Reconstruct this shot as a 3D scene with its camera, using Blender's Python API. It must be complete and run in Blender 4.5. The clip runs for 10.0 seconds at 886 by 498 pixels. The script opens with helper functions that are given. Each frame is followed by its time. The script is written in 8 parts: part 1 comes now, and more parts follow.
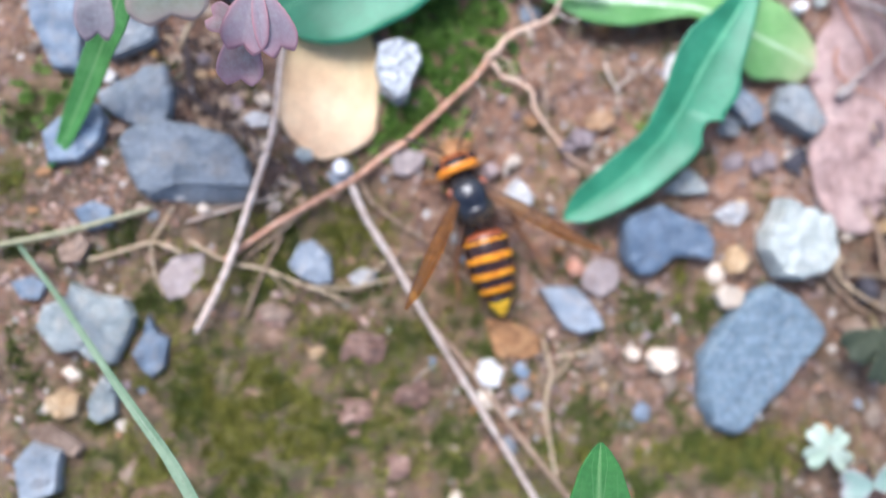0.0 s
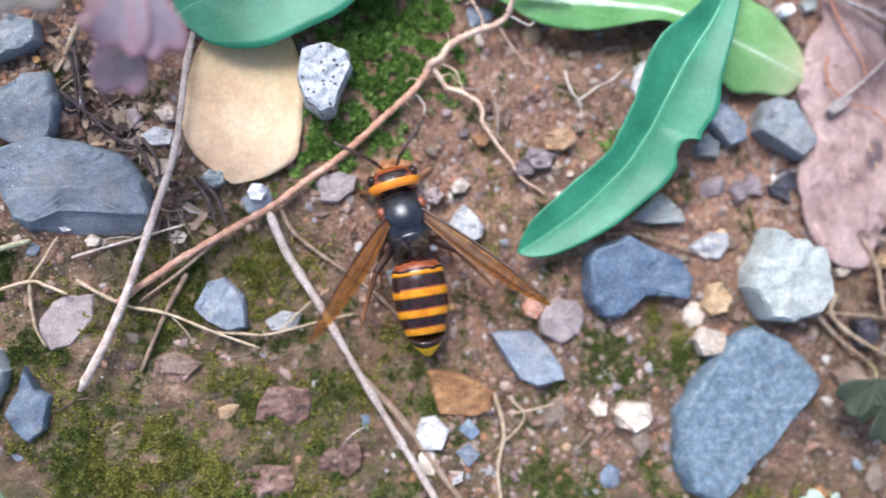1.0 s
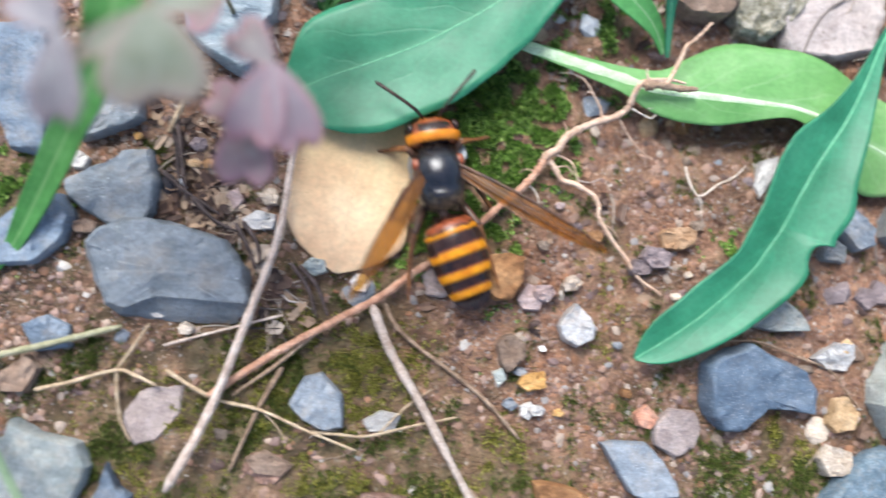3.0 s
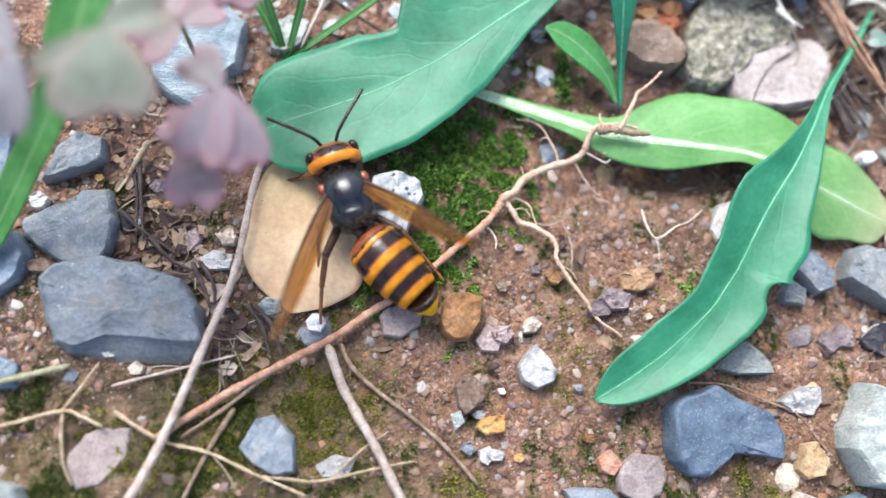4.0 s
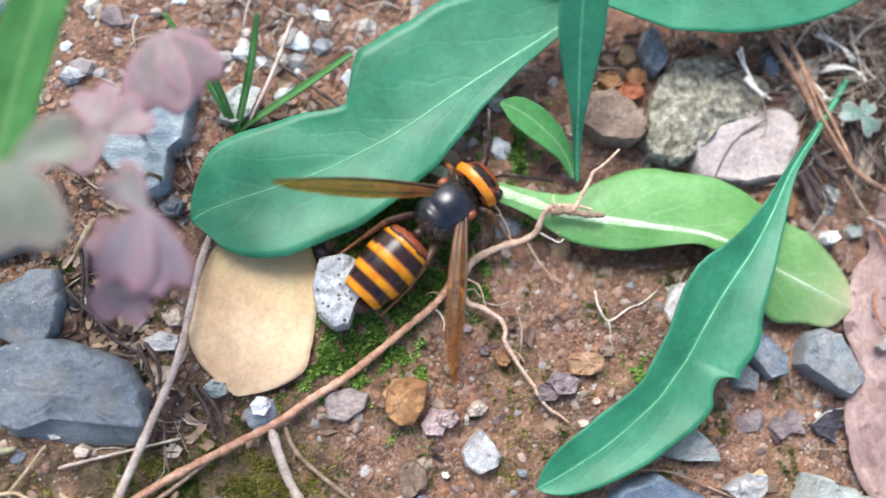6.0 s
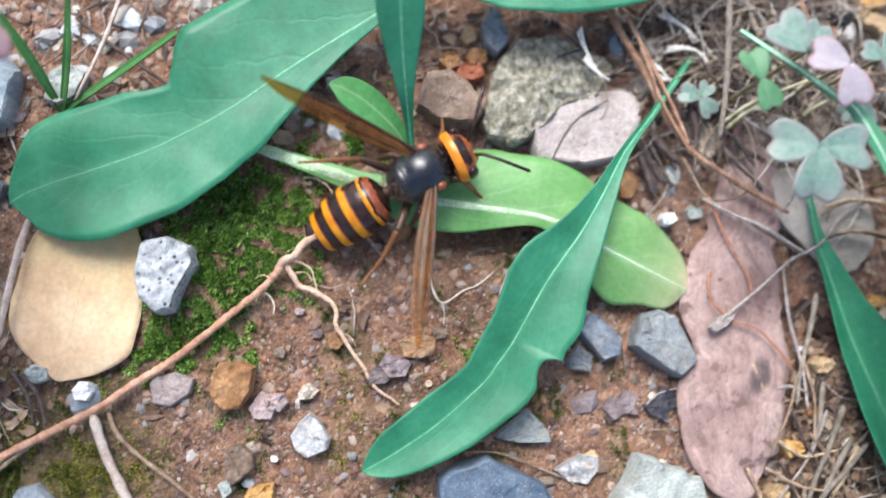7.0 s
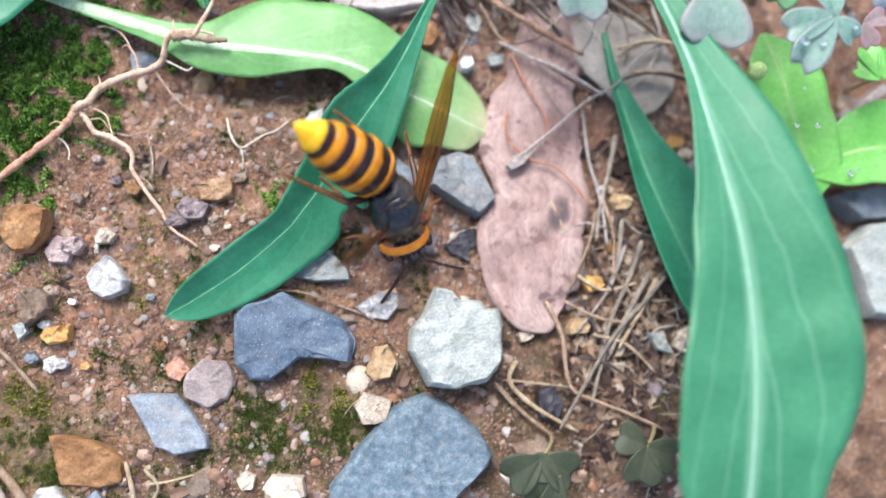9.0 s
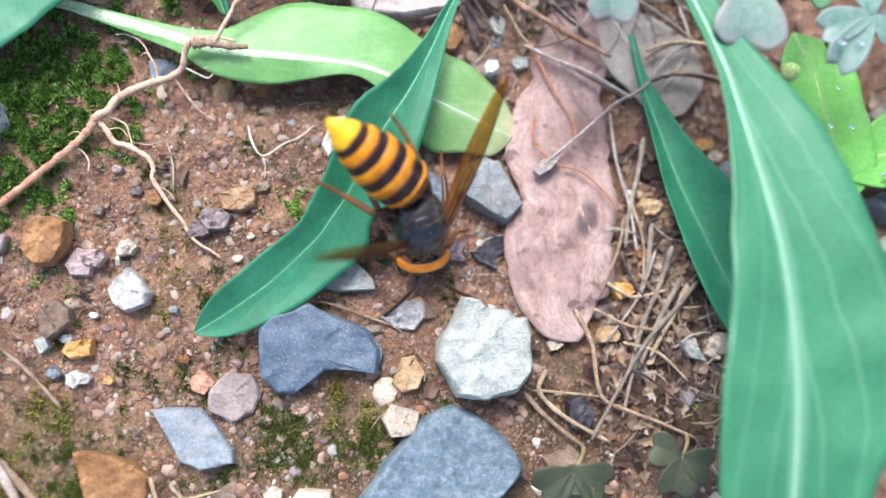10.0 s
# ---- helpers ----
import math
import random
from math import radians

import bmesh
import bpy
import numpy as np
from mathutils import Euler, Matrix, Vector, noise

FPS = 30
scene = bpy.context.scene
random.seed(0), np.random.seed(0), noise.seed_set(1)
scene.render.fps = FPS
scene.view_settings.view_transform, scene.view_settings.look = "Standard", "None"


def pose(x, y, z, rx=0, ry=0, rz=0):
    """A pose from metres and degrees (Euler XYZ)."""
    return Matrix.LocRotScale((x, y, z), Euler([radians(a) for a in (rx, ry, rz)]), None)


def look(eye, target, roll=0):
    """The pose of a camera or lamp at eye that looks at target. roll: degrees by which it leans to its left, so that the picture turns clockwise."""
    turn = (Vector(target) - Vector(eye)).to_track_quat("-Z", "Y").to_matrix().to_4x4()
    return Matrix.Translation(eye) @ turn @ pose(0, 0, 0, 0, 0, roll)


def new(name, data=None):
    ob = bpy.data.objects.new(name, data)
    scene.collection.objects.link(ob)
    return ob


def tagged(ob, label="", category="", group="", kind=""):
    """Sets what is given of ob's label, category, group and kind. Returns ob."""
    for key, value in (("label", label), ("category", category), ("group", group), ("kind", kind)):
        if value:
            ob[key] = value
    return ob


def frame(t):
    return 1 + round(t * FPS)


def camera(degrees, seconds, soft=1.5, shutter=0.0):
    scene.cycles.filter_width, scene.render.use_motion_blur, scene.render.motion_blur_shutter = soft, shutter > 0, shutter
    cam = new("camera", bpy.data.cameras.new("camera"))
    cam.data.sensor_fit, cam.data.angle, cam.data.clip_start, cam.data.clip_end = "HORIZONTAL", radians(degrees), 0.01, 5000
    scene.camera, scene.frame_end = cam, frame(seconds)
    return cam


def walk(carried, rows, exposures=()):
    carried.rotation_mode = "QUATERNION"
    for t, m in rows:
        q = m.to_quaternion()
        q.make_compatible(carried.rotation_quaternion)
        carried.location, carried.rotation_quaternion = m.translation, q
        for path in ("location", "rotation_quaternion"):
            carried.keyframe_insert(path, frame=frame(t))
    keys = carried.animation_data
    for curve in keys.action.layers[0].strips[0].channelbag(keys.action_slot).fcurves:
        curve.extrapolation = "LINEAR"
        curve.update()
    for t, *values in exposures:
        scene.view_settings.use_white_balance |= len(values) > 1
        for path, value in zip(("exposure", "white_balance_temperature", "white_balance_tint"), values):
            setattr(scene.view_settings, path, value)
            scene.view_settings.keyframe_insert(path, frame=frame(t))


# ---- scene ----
cam = camera(58.0, 10.0, soft=1.5, shutter=0.4)
cam.data.dof.use_dof = True
cam.data.dof.focus_distance, cam.data.dof.aperture_fstop = 0.129, 5.0
PATH = [
    (0, 0.00544, -0.00964, 0.16138, 0.40, -3.78, -2.70),
    (0.2, 0.00510, -0.00819, 0.16069, 1.24, -3.93, -2.50),
    (0.5, 0.00840, -0.00893, 0.14998, 1.06, -4.85, -2.63),
    (0.7, 0.01341, -0.00650, 0.14136, 3.56, -3.52, -3.02),
    (1, 0.01464, -0.00656, 0.13922, 1.79, -5.31, -2.81),
    (1.2, 0.01699, -0.00841, 0.14080, 3.00, -5.45, -2.83),
    (1.5, 0.01753, -0.00866, 0.14288, 4.01, -4.84, -2.42),
    (1.7, 0.01494, -0.01015, 0.14025, 2.84, -4.61, -2.25),
    (2, 0.01206, -0.00933, 0.13905, 2.51, -3.62, -1.78),
    (2.2, 0.00189, -0.00590, 0.13906, 3.44, -4.24, -1.40),
    (2.5, -0.00736, 0.00382, 0.13607, 4.23, -5.64, -0.86),
    (2.7, -0.00549, 0.00401, 0.13333, 5.51, -5.29, -0.70),
    (3, -0.00120, 0.00205, 0.13033, 5.19, -4.83, -0.47),
    (3.2, 0.00796, 0.00128, 0.13082, 6.96, -4.89, -0.54),
    (4.3, 0.00066, -0.01096, 0.12864, 13.46, -5.09, -0.48),
    (4.5, -0.00447, -0.00846, 0.13053, 11.71, -4.83, 0.14),
    (4.8, -0.00261, -0.00150, 0.13265, 11.33, -3.75, 0.34),
    (5, 0.00066, 0.00086, 0.13109, 11.09, -4.99, 0.23),
    (5.2, 0.00609, -0.00193, 0.12978, 11.96, -4.77, 0.28),
    (6.3, 0.02364, 0.01700, 0.13353, 7.44, -3.84, 0.58),
    (6.5, 0.03100, 0.01535, 0.13252, 6.99, -4.52, 0.67),
    (6.8, 0.03780, 0.00733, 0.13188, 9.48, -5.57, 0.22),
    (7, 0.04066, 0.01448, 0.13370, 7.35, -5.41, 0.16),
    (7.2, 0.04273, 0.01720, 0.13570, 6.79, -5.96, 0.19),
    (7.5, 0.04799, 0.01499, 0.13568, 6.86, -5.97, 0.40),
    (7.7, 0.05077, 0.01050, 0.13329, 6.39, -5.16, 0.17),
    (8, 0.05436, 0.00878, 0.13240, 6.70, -5.87, -0.00),
    (8.2, 0.05881, 0.00700, 0.13325, 6.49, -6.23, -0.09),
    (8.5, 0.06615, 0.00227, 0.13540, 6.18, -7.00, -0.70),
    (8.7, 0.07022, 0.00084, 0.13810, 6.36, -7.24, -0.92),
    (9, 0.07111, -0.01199, 0.13569, 7.31, -6.44, -1.74),
    (9.2, 0.07171, -0.01291, 0.13368, 6.12, -5.91, -1.84),
    (9.5, 0.06767, -0.00727, 0.13466, 6.73, -6.35, -2.14),
    (9.7, 0.06647, -0.01116, 0.13372, 8.23, -6.32, -2.27),
    (10, 0.06779, -0.00968, 0.13290, 7.15, -6.04, -2.29),
]
EXPOSURES = [
    (0.0, 1.02, 6050, 14), (0.5, 0.94, 6050, 14), (1.0, 0.90, 6050, 14), (1.5, 0.92, 6050, 14), (2.0, 0.94, 6050, 14), (2.5, 0.94, 6250, 12), (3.0, 0.92, 6450, 10),
    (4.5, 1.05, 6350, 10), (5.0, 0.88, 6500, 10), (6.5, 0.86, 6450, 10), (7.5, 0.86, 6450, 10), (8.0, 0.87, 6450, 10), (9.0, 1.02, 6450, 11), (10.0, 1.07, 6450, 12),
]
walk(cam, [(t, pose(x, y, z, rx, ry, rz)) for t, x, y, z, rx, ry, rz in PATH], EXPOSURES)

# ---- light ----
world = bpy.data.worlds.new("overcast_sky")
scene.world = world
world.use_nodes = True
wn = world.node_tree
sky = wn.nodes.new("ShaderNodeTexSky")
sky.sky_type = "NISHITA"
sky.sun_disc = False
sky.sun_elevation, sky.sun_rotation = radians(53), radians(-21)
sky.air_density, sky.dust_density = 1.0, 3.0
wn.links.new(sky.outputs["Color"], wn.nodes["Background"].inputs["Color"])
wn.nodes["Background"].inputs["Strength"].default_value = 0.15
sun_data = bpy.data.lights.new("sun", "SUN")
sun_data.energy, sun_data.angle, sun_data.color = 2.2, radians(28), (0.94, 0.985, 1.0)
sun = new("sun", sun_data)
sun.matrix_world = look((-0.1, 0.36, 0.52), (0.04, 0.0, 0.0))

MM = 0.001


# ---- materials ----
def nodes_of(name):
    m = bpy.data.materials.new(name)
    m.use_nodes = True
    return m, m.node_tree, m.node_tree.nodes["Principled BSDF"]


def add(tree, kind, **inputs):
    n = tree.nodes.new(kind)
    for key, value in inputs.items():
        n.inputs[key].default_value = value
    return n


def ramp(tree, fac, stops):
    n = tree.nodes.new("ShaderNodeValToRGB")
    while len(n.color_ramp.elements) < len(stops):
        n.color_ramp.elements.new(0.5)
    for e, (at, c) in zip(n.color_ramp.elements, stops):
        e.position, e.color = at, (*c, 1)
    tree.links.new(fac, n.inputs["Fac"])
    return n


def coords(tree, island=False):
    """Object coordinates in millimetres, shifted for each object so that no two share a pattern."""
    tc, info = tree.nodes.new("ShaderNodeTexCoord"), tree.nodes.new("ShaderNodeObjectInfo")
    shift = add(tree, "ShaderNodeVectorMath")
    shift.operation = "MULTIPLY_ADD"
    shift.inputs[1].default_value = (1000, 1000, 1000)
    comb = tree.nodes.new("ShaderNodeCombineXYZ")
    mul = add(tree, "ShaderNodeMath")
    mul.operation = "MULTIPLY"
    mul.inputs[1].default_value = 90
    tree.links.new(info.outputs["Random"], mul.inputs[0])
    for k in range(3):
        tree.links.new(mul.outputs[0], comb.inputs[k])
    tree.links.new(tc.outputs["Object"], shift.inputs[0])
    tree.links.new(comb.outputs[0], shift.inputs[2])
    return shift.outputs[0]


def noise_tex(tree, vec, size, detail=4, rough=0.6):
    n = add(tree, "ShaderNodeTexNoise", Scale=1.0 / size, Detail=detail, Roughness=rough)
    tree.links.new(vec, n.inputs["Vector"])
    return n.outputs["Fac"]


def mix(tree, fac, a, b, blend="MIX"):
    n = tree.nodes.new("ShaderNodeMix")
    n.data_type, n.blend_type = "RGBA", blend
    for sock, v in ((0, fac), (6, a), (7, b)):
        if hasattr(v, "is_linked"):
            tree.links.new(v, n.inputs[sock])
        else:
            n.inputs[sock].default_value = v if sock == 0 else (*v, 1)
    return n.outputs[2]


def calc(tree, op, a, b=0.0, c=0.0):
    n = tree.nodes.new("ShaderNodeMath")
    n.operation = op
    for sock, v in enumerate((a, b, c)):
        if hasattr(v, "is_linked"):
            tree.links.new(v, n.inputs[sock])
        else:
            n.inputs[sock].default_value = v
    return n.outputs[0]


def bump(tree, bsdf, height, strength=0.5, distance=0.3):
    n = add(tree, "ShaderNodeBump", Strength=strength, Distance=distance * MM)
    tree.links.new(height, n.inputs["Height"])
    tree.links.new(n.outputs["Normal"], bsdf.inputs["Normal"])


def mineral(name, dark, mid, light, size=3.0, rough=0.75, relief=0.5, specks=None, streak=1.0, spec=0.35, dust=0.0, tone=(0.33, 0.27, 0.21)):
    """Stone, soil and wood: two scales of noise, optional dark or light specks, streaks along x."""
    m, t, b = nodes_of(name)
    v = coords(t)
    if streak != 1.0:
        s = add(t, "ShaderNodeVectorMath")
        s.operation = "MULTIPLY"
        s.inputs[1].default_value = (1.0, streak, 1.0)
        t.links.new(v, s.inputs[0])
        v = s.outputs[0]
    big, fine = noise_tex(t, v, size, 5), noise_tex(t, v, size * 0.16, 3, 0.7)
    base = ramp(t, big, ((0.30, dark), (0.5, mid), (0.72, light))).outputs[0]
    grain = ramp(t, fine, ((0.3, (0.68, 0.68, 0.68)), (0.7, (1.2, 1.2, 1.2)))).outputs[0]
    col = mix(t, 0.75, base, grain, "MULTIPLY")
    micro = noise_tex(t, v, 0.33, 4, 0.8)
    col = mix(t, 0.8, col, ramp(t, micro, ((0.32, (0.62, 0.62, 0.62)), (0.5, (1.0, 1.0, 1.0)), (0.68, (1.42, 1.42, 1.42)))).outputs[0], "MULTIPLY")
    if specks:
        vor = add(t, "ShaderNodeTexVoronoi", Scale=1.0 / specks[1])
        t.links.new(v, vor.inputs["Vector"])
        hit = calc(t, "LESS_THAN", vor.outputs["Distance"], specks[2])
        col = mix(t, hit, col, specks[0])
    if dust:
        coat = ramp(t, noise_tex(t, v, size * 0.7, 6, 0.72), ((0.48, (0, 0, 0)), (0.70, (dust, dust, dust)))).outputs[0]
        col = mix(t, coat, col, tone)
    info = t.nodes.new("ShaderNodeObjectInfo")
    hsv = t.nodes.new("ShaderNodeHueSaturation")
    t.links.new(calc(t, "MULTIPLY_ADD", info.outputs["Random"], 0.4, 0.8), hsv.inputs["Value"])
    t.links.new(col, hsv.inputs["Color"])
    t.links.new(hsv.outputs[0], b.inputs["Base Color"])
    b.inputs["Roughness"].default_value = rough
    b.inputs["Specular IOR Level"].default_value = spec
    bump(t, b, calc(t, "ADD", calc(t, "ADD", big, calc(t, "MULTIPLY", fine, 0.5)), calc(t, "MULTIPLY", micro, 0.22)), relief, size * 0.25)
    return m


def foliage(name, dark, mid, light, vein, rough=0.45, spec=0.4, vein_mix=0.6, side=14.0, spots=None, edge=None, fibre=0.0, tint=None, thinness=0.22, fading=2.2, rim=None, stalk=None, blot=None, bloom=0.0):
    """Leaf: mottled blade with pale midrib and slanting side veins laid out along its length and width."""
    m, t, b = nodes_of(name)
    v = coords(t)
    big, fine = noise_tex(t, v, 9.0, 4), noise_tex(t, v, 0.9, 3)
    base = ramp(t, big, ((0.3, dark), (0.52, mid), (0.75, light))).outputs[0]
    grain = ramp(t, fine, ((0.3, (0.85, 0.85, 0.85)), (0.7, (1.12, 1.12, 1.12)))).outputs[0]
    col = mix(t, 0.8, base, grain, "MULTIPLY")
    if tint:
        info = t.nodes.new("ShaderNodeObjectInfo")
        some = calc(t, "MULTIPLY_ADD", info.outputs["Random"], 0.75, calc(t, "MULTIPLY", noise_tex(t, v, 5.0, 3), 1.1))
        col = mix(t, ramp(t, some, ((0.85, (0, 0, 0)), (1.3, (1, 1, 1)))).outputs[0], col, tint)
    uv = t.nodes.new("ShaderNodeUVMap")
    sep = t.nodes.new("ShaderNodeSeparateXYZ")
    t.links.new(uv.outputs[0], sep.inputs[0])
    if fibre:
        along = t.nodes.new("ShaderNodeCombineXYZ")
        t.links.new(calc(t, "MULTIPLY_ADD", sep.outputs[0], 16.0, calc(t, "MULTIPLY", big, 6.0)), along.inputs[0])
        t.links.new(calc(t, "MULTIPLY_ADD", sep.outputs[1], 15.0, calc(t, "MULTIPLY", big, 9.0)), along.inputs[1])
        grain2 = noise_tex(t, along.outputs[0], 1.0, 6, 0.75)
        col = mix(t, fibre, col, ramp(t, grain2, ((0.3, (0.45, 0.43, 0.42)), (0.5, (0.95, 0.95, 0.95)), (0.7, (1.35, 1.33, 1.32)))).outputs[0], "MULTIPLY")
    across = calc(t, "ABSOLUTE", calc(t, "SUBTRACT", sep.outputs[1], 0.5))
    mid_line = calc(t, "SMOOTH_MIN", calc(t, "MULTIPLY", across, 15.0), 1.0, 0.1)
    warp = calc(t, "MULTIPLY", noise_tex(t, v, 6.0, 2), 0.9 if side > 5 else 0.3)
    slant = calc(t, "ADD", calc(t, "SUBTRACT", calc(t, "MULTIPLY", sep.outputs[0], side), calc(t, "MULTIPLY", across, 4.5)), warp)
    saw = calc(t, "ABSOLUTE", calc(t, "SUBTRACT", calc(t, "FRACT", slant), 0.5))
    side_line = calc(t, "SMOOTH_MIN", calc(t, "MULTIPLY", saw, 13.0), 1.0, 0.1)
    fade = calc(t, "MAXIMUM", side_line, calc(t, "MULTIPLY", across, fading))
    lines = calc(t, "MULTIPLY", mid_line, calc(t, "MULTIPLY_ADD", fade, 0.45, 0.55))
    col = mix(t, calc(t, "MULTIPLY", calc(t, "SUBTRACT", 1.0, lines), vein_mix), col, vein)
    if stalk:
        col = mix(t, calc(t, "MULTIPLY", calc(t, "POWER", calc(t, "SUBTRACT", 1.0, sep.outputs[0]), stalk[1]), calc(t, "MULTIPLY_ADD", big, 1.2, 0.2)), col, stalk[0])
    if bloom:
        haze = noise_tex(t, v, 1.3, 5, 0.75)
        col = mix(t, ramp(t, haze, ((0.42, (0, 0, 0)), (0.66, (bloom, bloom, bloom)))).outputs[0], col, (0.52, 0.58, 0.56))
    if rim:
        border = calc(t, "MAXIMUM", calc(t, "POWER", calc(t, "MULTIPLY", across, 2.0), rim[1]), calc(t, "POWER", sep.outputs[0], rim[1] * 1.3))
        col = mix(t, calc(t, "MINIMUM", calc(t, "MULTIPLY", border, calc(t, "MULTIPLY_ADD", big, 0.9, 0.5)), 1.0), col, rim[0])
    if blot:
        away = [calc(t, "DIVIDE", calc(t, "SUBTRACT", sep.outputs[k], blot[k]), blot[k + 2]) for k in (0, 1)]
        far = calc(t, "ADD", calc(t, "ADD", calc(t, "MULTIPLY", away[0], away[0]), calc(t, "MULTIPLY", away[1], away[1])), calc(t, "MULTIPLY", noise_tex(t, v, 2.2, 4), 0.7))
        col = mix(t, ramp(t, far, ((0.55, (0.85, 0.85, 0.85)), (1.0, (0, 0, 0)))).outputs[0], col, blot[4])
    if edge:
        tip = calc(t, "MULTIPLY", calc(t, "POWER", sep.outputs[0], edge[1]), calc(t, "MULTIPLY_ADD", big, edge[2] if len(edge) > 2 else 1.2, 0.3 if len(edge) < 3 else -0.4))
        col = mix(t, tip, col, edge[0])
    if spots:
        sp = noise_tex(t, v, spots[1], 3, 0.5)
        col = mix(t, ramp(t, sp, ((spots[2], (0, 0, 0)), (spots[2] + 0.05, (1, 1, 1)))).outputs[0], col, spots[0])
    t.links.new(col, b.inputs["Base Color"])
    b.inputs["Roughness"].default_value = rough
    b.inputs["Specular IOR Level"].default_value = spec
    bump(t, b, calc(t, "ADD", calc(t, "MULTIPLY", fade, 0.22), calc(t, "MULTIPLY", fine, 0.3)), 0.3, 0.35)
    thin = add(t, "ShaderNodeBsdfTranslucent")
    t.links.new(col, thin.inputs["Color"])
    both = add(t, "ShaderNodeMixShader", Fac=thinness)
    t.links.new(b.outputs[0], both.inputs[1])
    t.links.new(thin.outputs[0], both.inputs[2])
    t.links.new(both.outputs[0], t.nodes["Material Output"].inputs["Surface"])
    return m


def shell(name, dark, light, rough=0.35, size=1.2, relief=0.25, spec=0.5, coat=0.0):
    """Chitin: smooth and a little uneven."""
    m, t, b = nodes_of(name)
    v = coords(t)
    n, f = noise_tex(t, v, size, 4), noise_tex(t, v, size * 0.15, 2)
    t.links.new(ramp(t, n, ((0.35, dark), (0.65, light))).outputs[0], b.inputs["Base Color"])
    b.inputs["Roughness"].default_value = rough
    b.inputs["Specular IOR Level"].default_value = spec
    b.inputs["Coat Weight"].default_value = coat
    b.inputs["Coat Roughness"].default_value = 0.25
    bump(t, b, f, relief, 0.08)
    return m


# the pale specks of this slate are painted glints of wet stone
M_SLATE = mineral("slate", (0.125, 0.15, 0.172), (0.19, 0.218, 0.245), (0.275, 0.302, 0.325), 7, 0.5, 0.5, specks=((0.55, 0.57, 0.58), 2.4, 0.055), dust=0.4)
M_SLATE_BLUE = mineral("blue_slate", (0.09, 0.125, 0.17), (0.16, 0.205, 0.26), (0.26, 0.31, 0.36), 4, 0.65, 0.6, dust=0.4)
M_SLATE_DEEP = mineral("deep_slate", (0.068, 0.10, 0.145), (0.105, 0.15, 0.207), (0.16, 0.21, 0.27), 4, 0.6, 0.4, dust=0.14, specks=((0.30, 0.335, 0.38), 0.5, 0.19))
M_SLATE_PALE = mineral("pale_slate", (0.14, 0.168, 0.20), (0.205, 0.238, 0.275), (0.31, 0.34, 0.37), 4.5, 0.6, 0.2, dust=0.5, specks=((0.52, 0.53, 0.54), 0.55, 0.13))
M_BLUE = mineral("speckled_bluestone", (0.056, 0.091, 0.122), (0.10, 0.147, 0.183), (0.192, 0.246, 0.287), 1.4, 0.7, 0.7, dust=0.3)
M_BLUE_PALE = mineral("flaky_bluestone", (0.26, 0.34, 0.40), (0.38, 0.46, 0.51), (0.62, 0.68, 0.70), 5, 0.6, 0.8, streak=2.5)
M_BLUEWHITE = mineral("bluish_white_stone", (0.46, 0.53, 0.58), (0.60, 0.66, 0.70), (0.74, 0.78, 0.80), 5, 0.6, 0.3, dust=0.2)
M_PALE = mineral("pale_greenstone", (0.315, 0.345, 0.315), (0.43, 0.46, 0.425), (0.55, 0.58, 0.54), 4, 0.75, 0.8, streak=1.4, dust=0.4)
M_PALEGREY = mineral("pale_grey_stone", (0.15, 0.175, 0.17), (0.215, 0.24, 0.235), (0.285, 0.305, 0.295), 5, 0.75, 0.45, dust=0.5)
M_SLATE_MID = mineral("mid_slate", (0.15, 0.165, 0.175), (0.205, 0.225, 0.235), (0.28, 0.30, 0.305), 5, 0.6, 0.4, dust=0.4)
M_WHITE = mineral("white_quartz", (0.34, 0.32, 0.295), (0.46, 0.44, 0.415), (0.60, 0.58, 0.55), 2.5, 0.5, 0.15, dust=0.35)
M_QUARTZ = mineral("milky_quartz", (0.31, 0.305, 0.30), (0.45, 0.445, 0.44), (0.64, 0.635, 0.63), 2.0, 0.38, 0.3, dust=0.5, tone=(0.42, 0.30, 0.20))
M_SANDSTONE = mineral("brown_sandstone", (0.21, 0.115, 0.055), (0.31, 0.185, 0.10), (0.44, 0.30, 0.19), 2.5, 0.6, 0.4)
M_GRANITE = mineral("granite", (0.30, 0.32, 0.335), (0.50, 0.52, 0.53), (0.66, 0.67, 0.67), 1.6, 0.6, 0.12, specks=((0.06, 0.065, 0.075), 1.25, 0.24), dust=0.7, tone=(0.13, 0.14, 0.16))
M_PINK = mineral("pink_stone", (0.30, 0.215, 0.20), (0.40, 0.30, 0.28), (0.50, 0.40, 0.37), 3, 0.75, 0.5)
M_PINKGREY = mineral("greyish_pink_stone", (0.20, 0.155, 0.145), (0.275, 0.22, 0.205), (0.36, 0.30, 0.28), 3, 0.75, 0.4, dust=0.3)
M_PINKROCK = mineral("pinkish_rock", (0.43, 0.36, 0.33), (0.56, 0.48, 0.445), (0.66, 0.585, 0.55), 5, 0.85, 0.5, ((0.26, 0.21, 0.19), 2.2, 0.11))
M_MOSSROCK = mineral("lichen_rock", (0.09, 0.085, 0.048), (0.26, 0.24, 0.18), (0.52, 0.48, 0.41), 1.2, 0.9, 1.0)
M_BROWN = mineral("brown_stone", (0.15, 0.095, 0.065), (0.24, 0.165, 0.12), (0.34, 0.25, 0.19), 4, 0.8, 0.6)
M_MUD = mineral("muddy_stone", (0.13, 0.095, 0.07), (0.215, 0.16, 0.12), (0.31, 0.24, 0.185), 2.5, 0.85, 0.5)
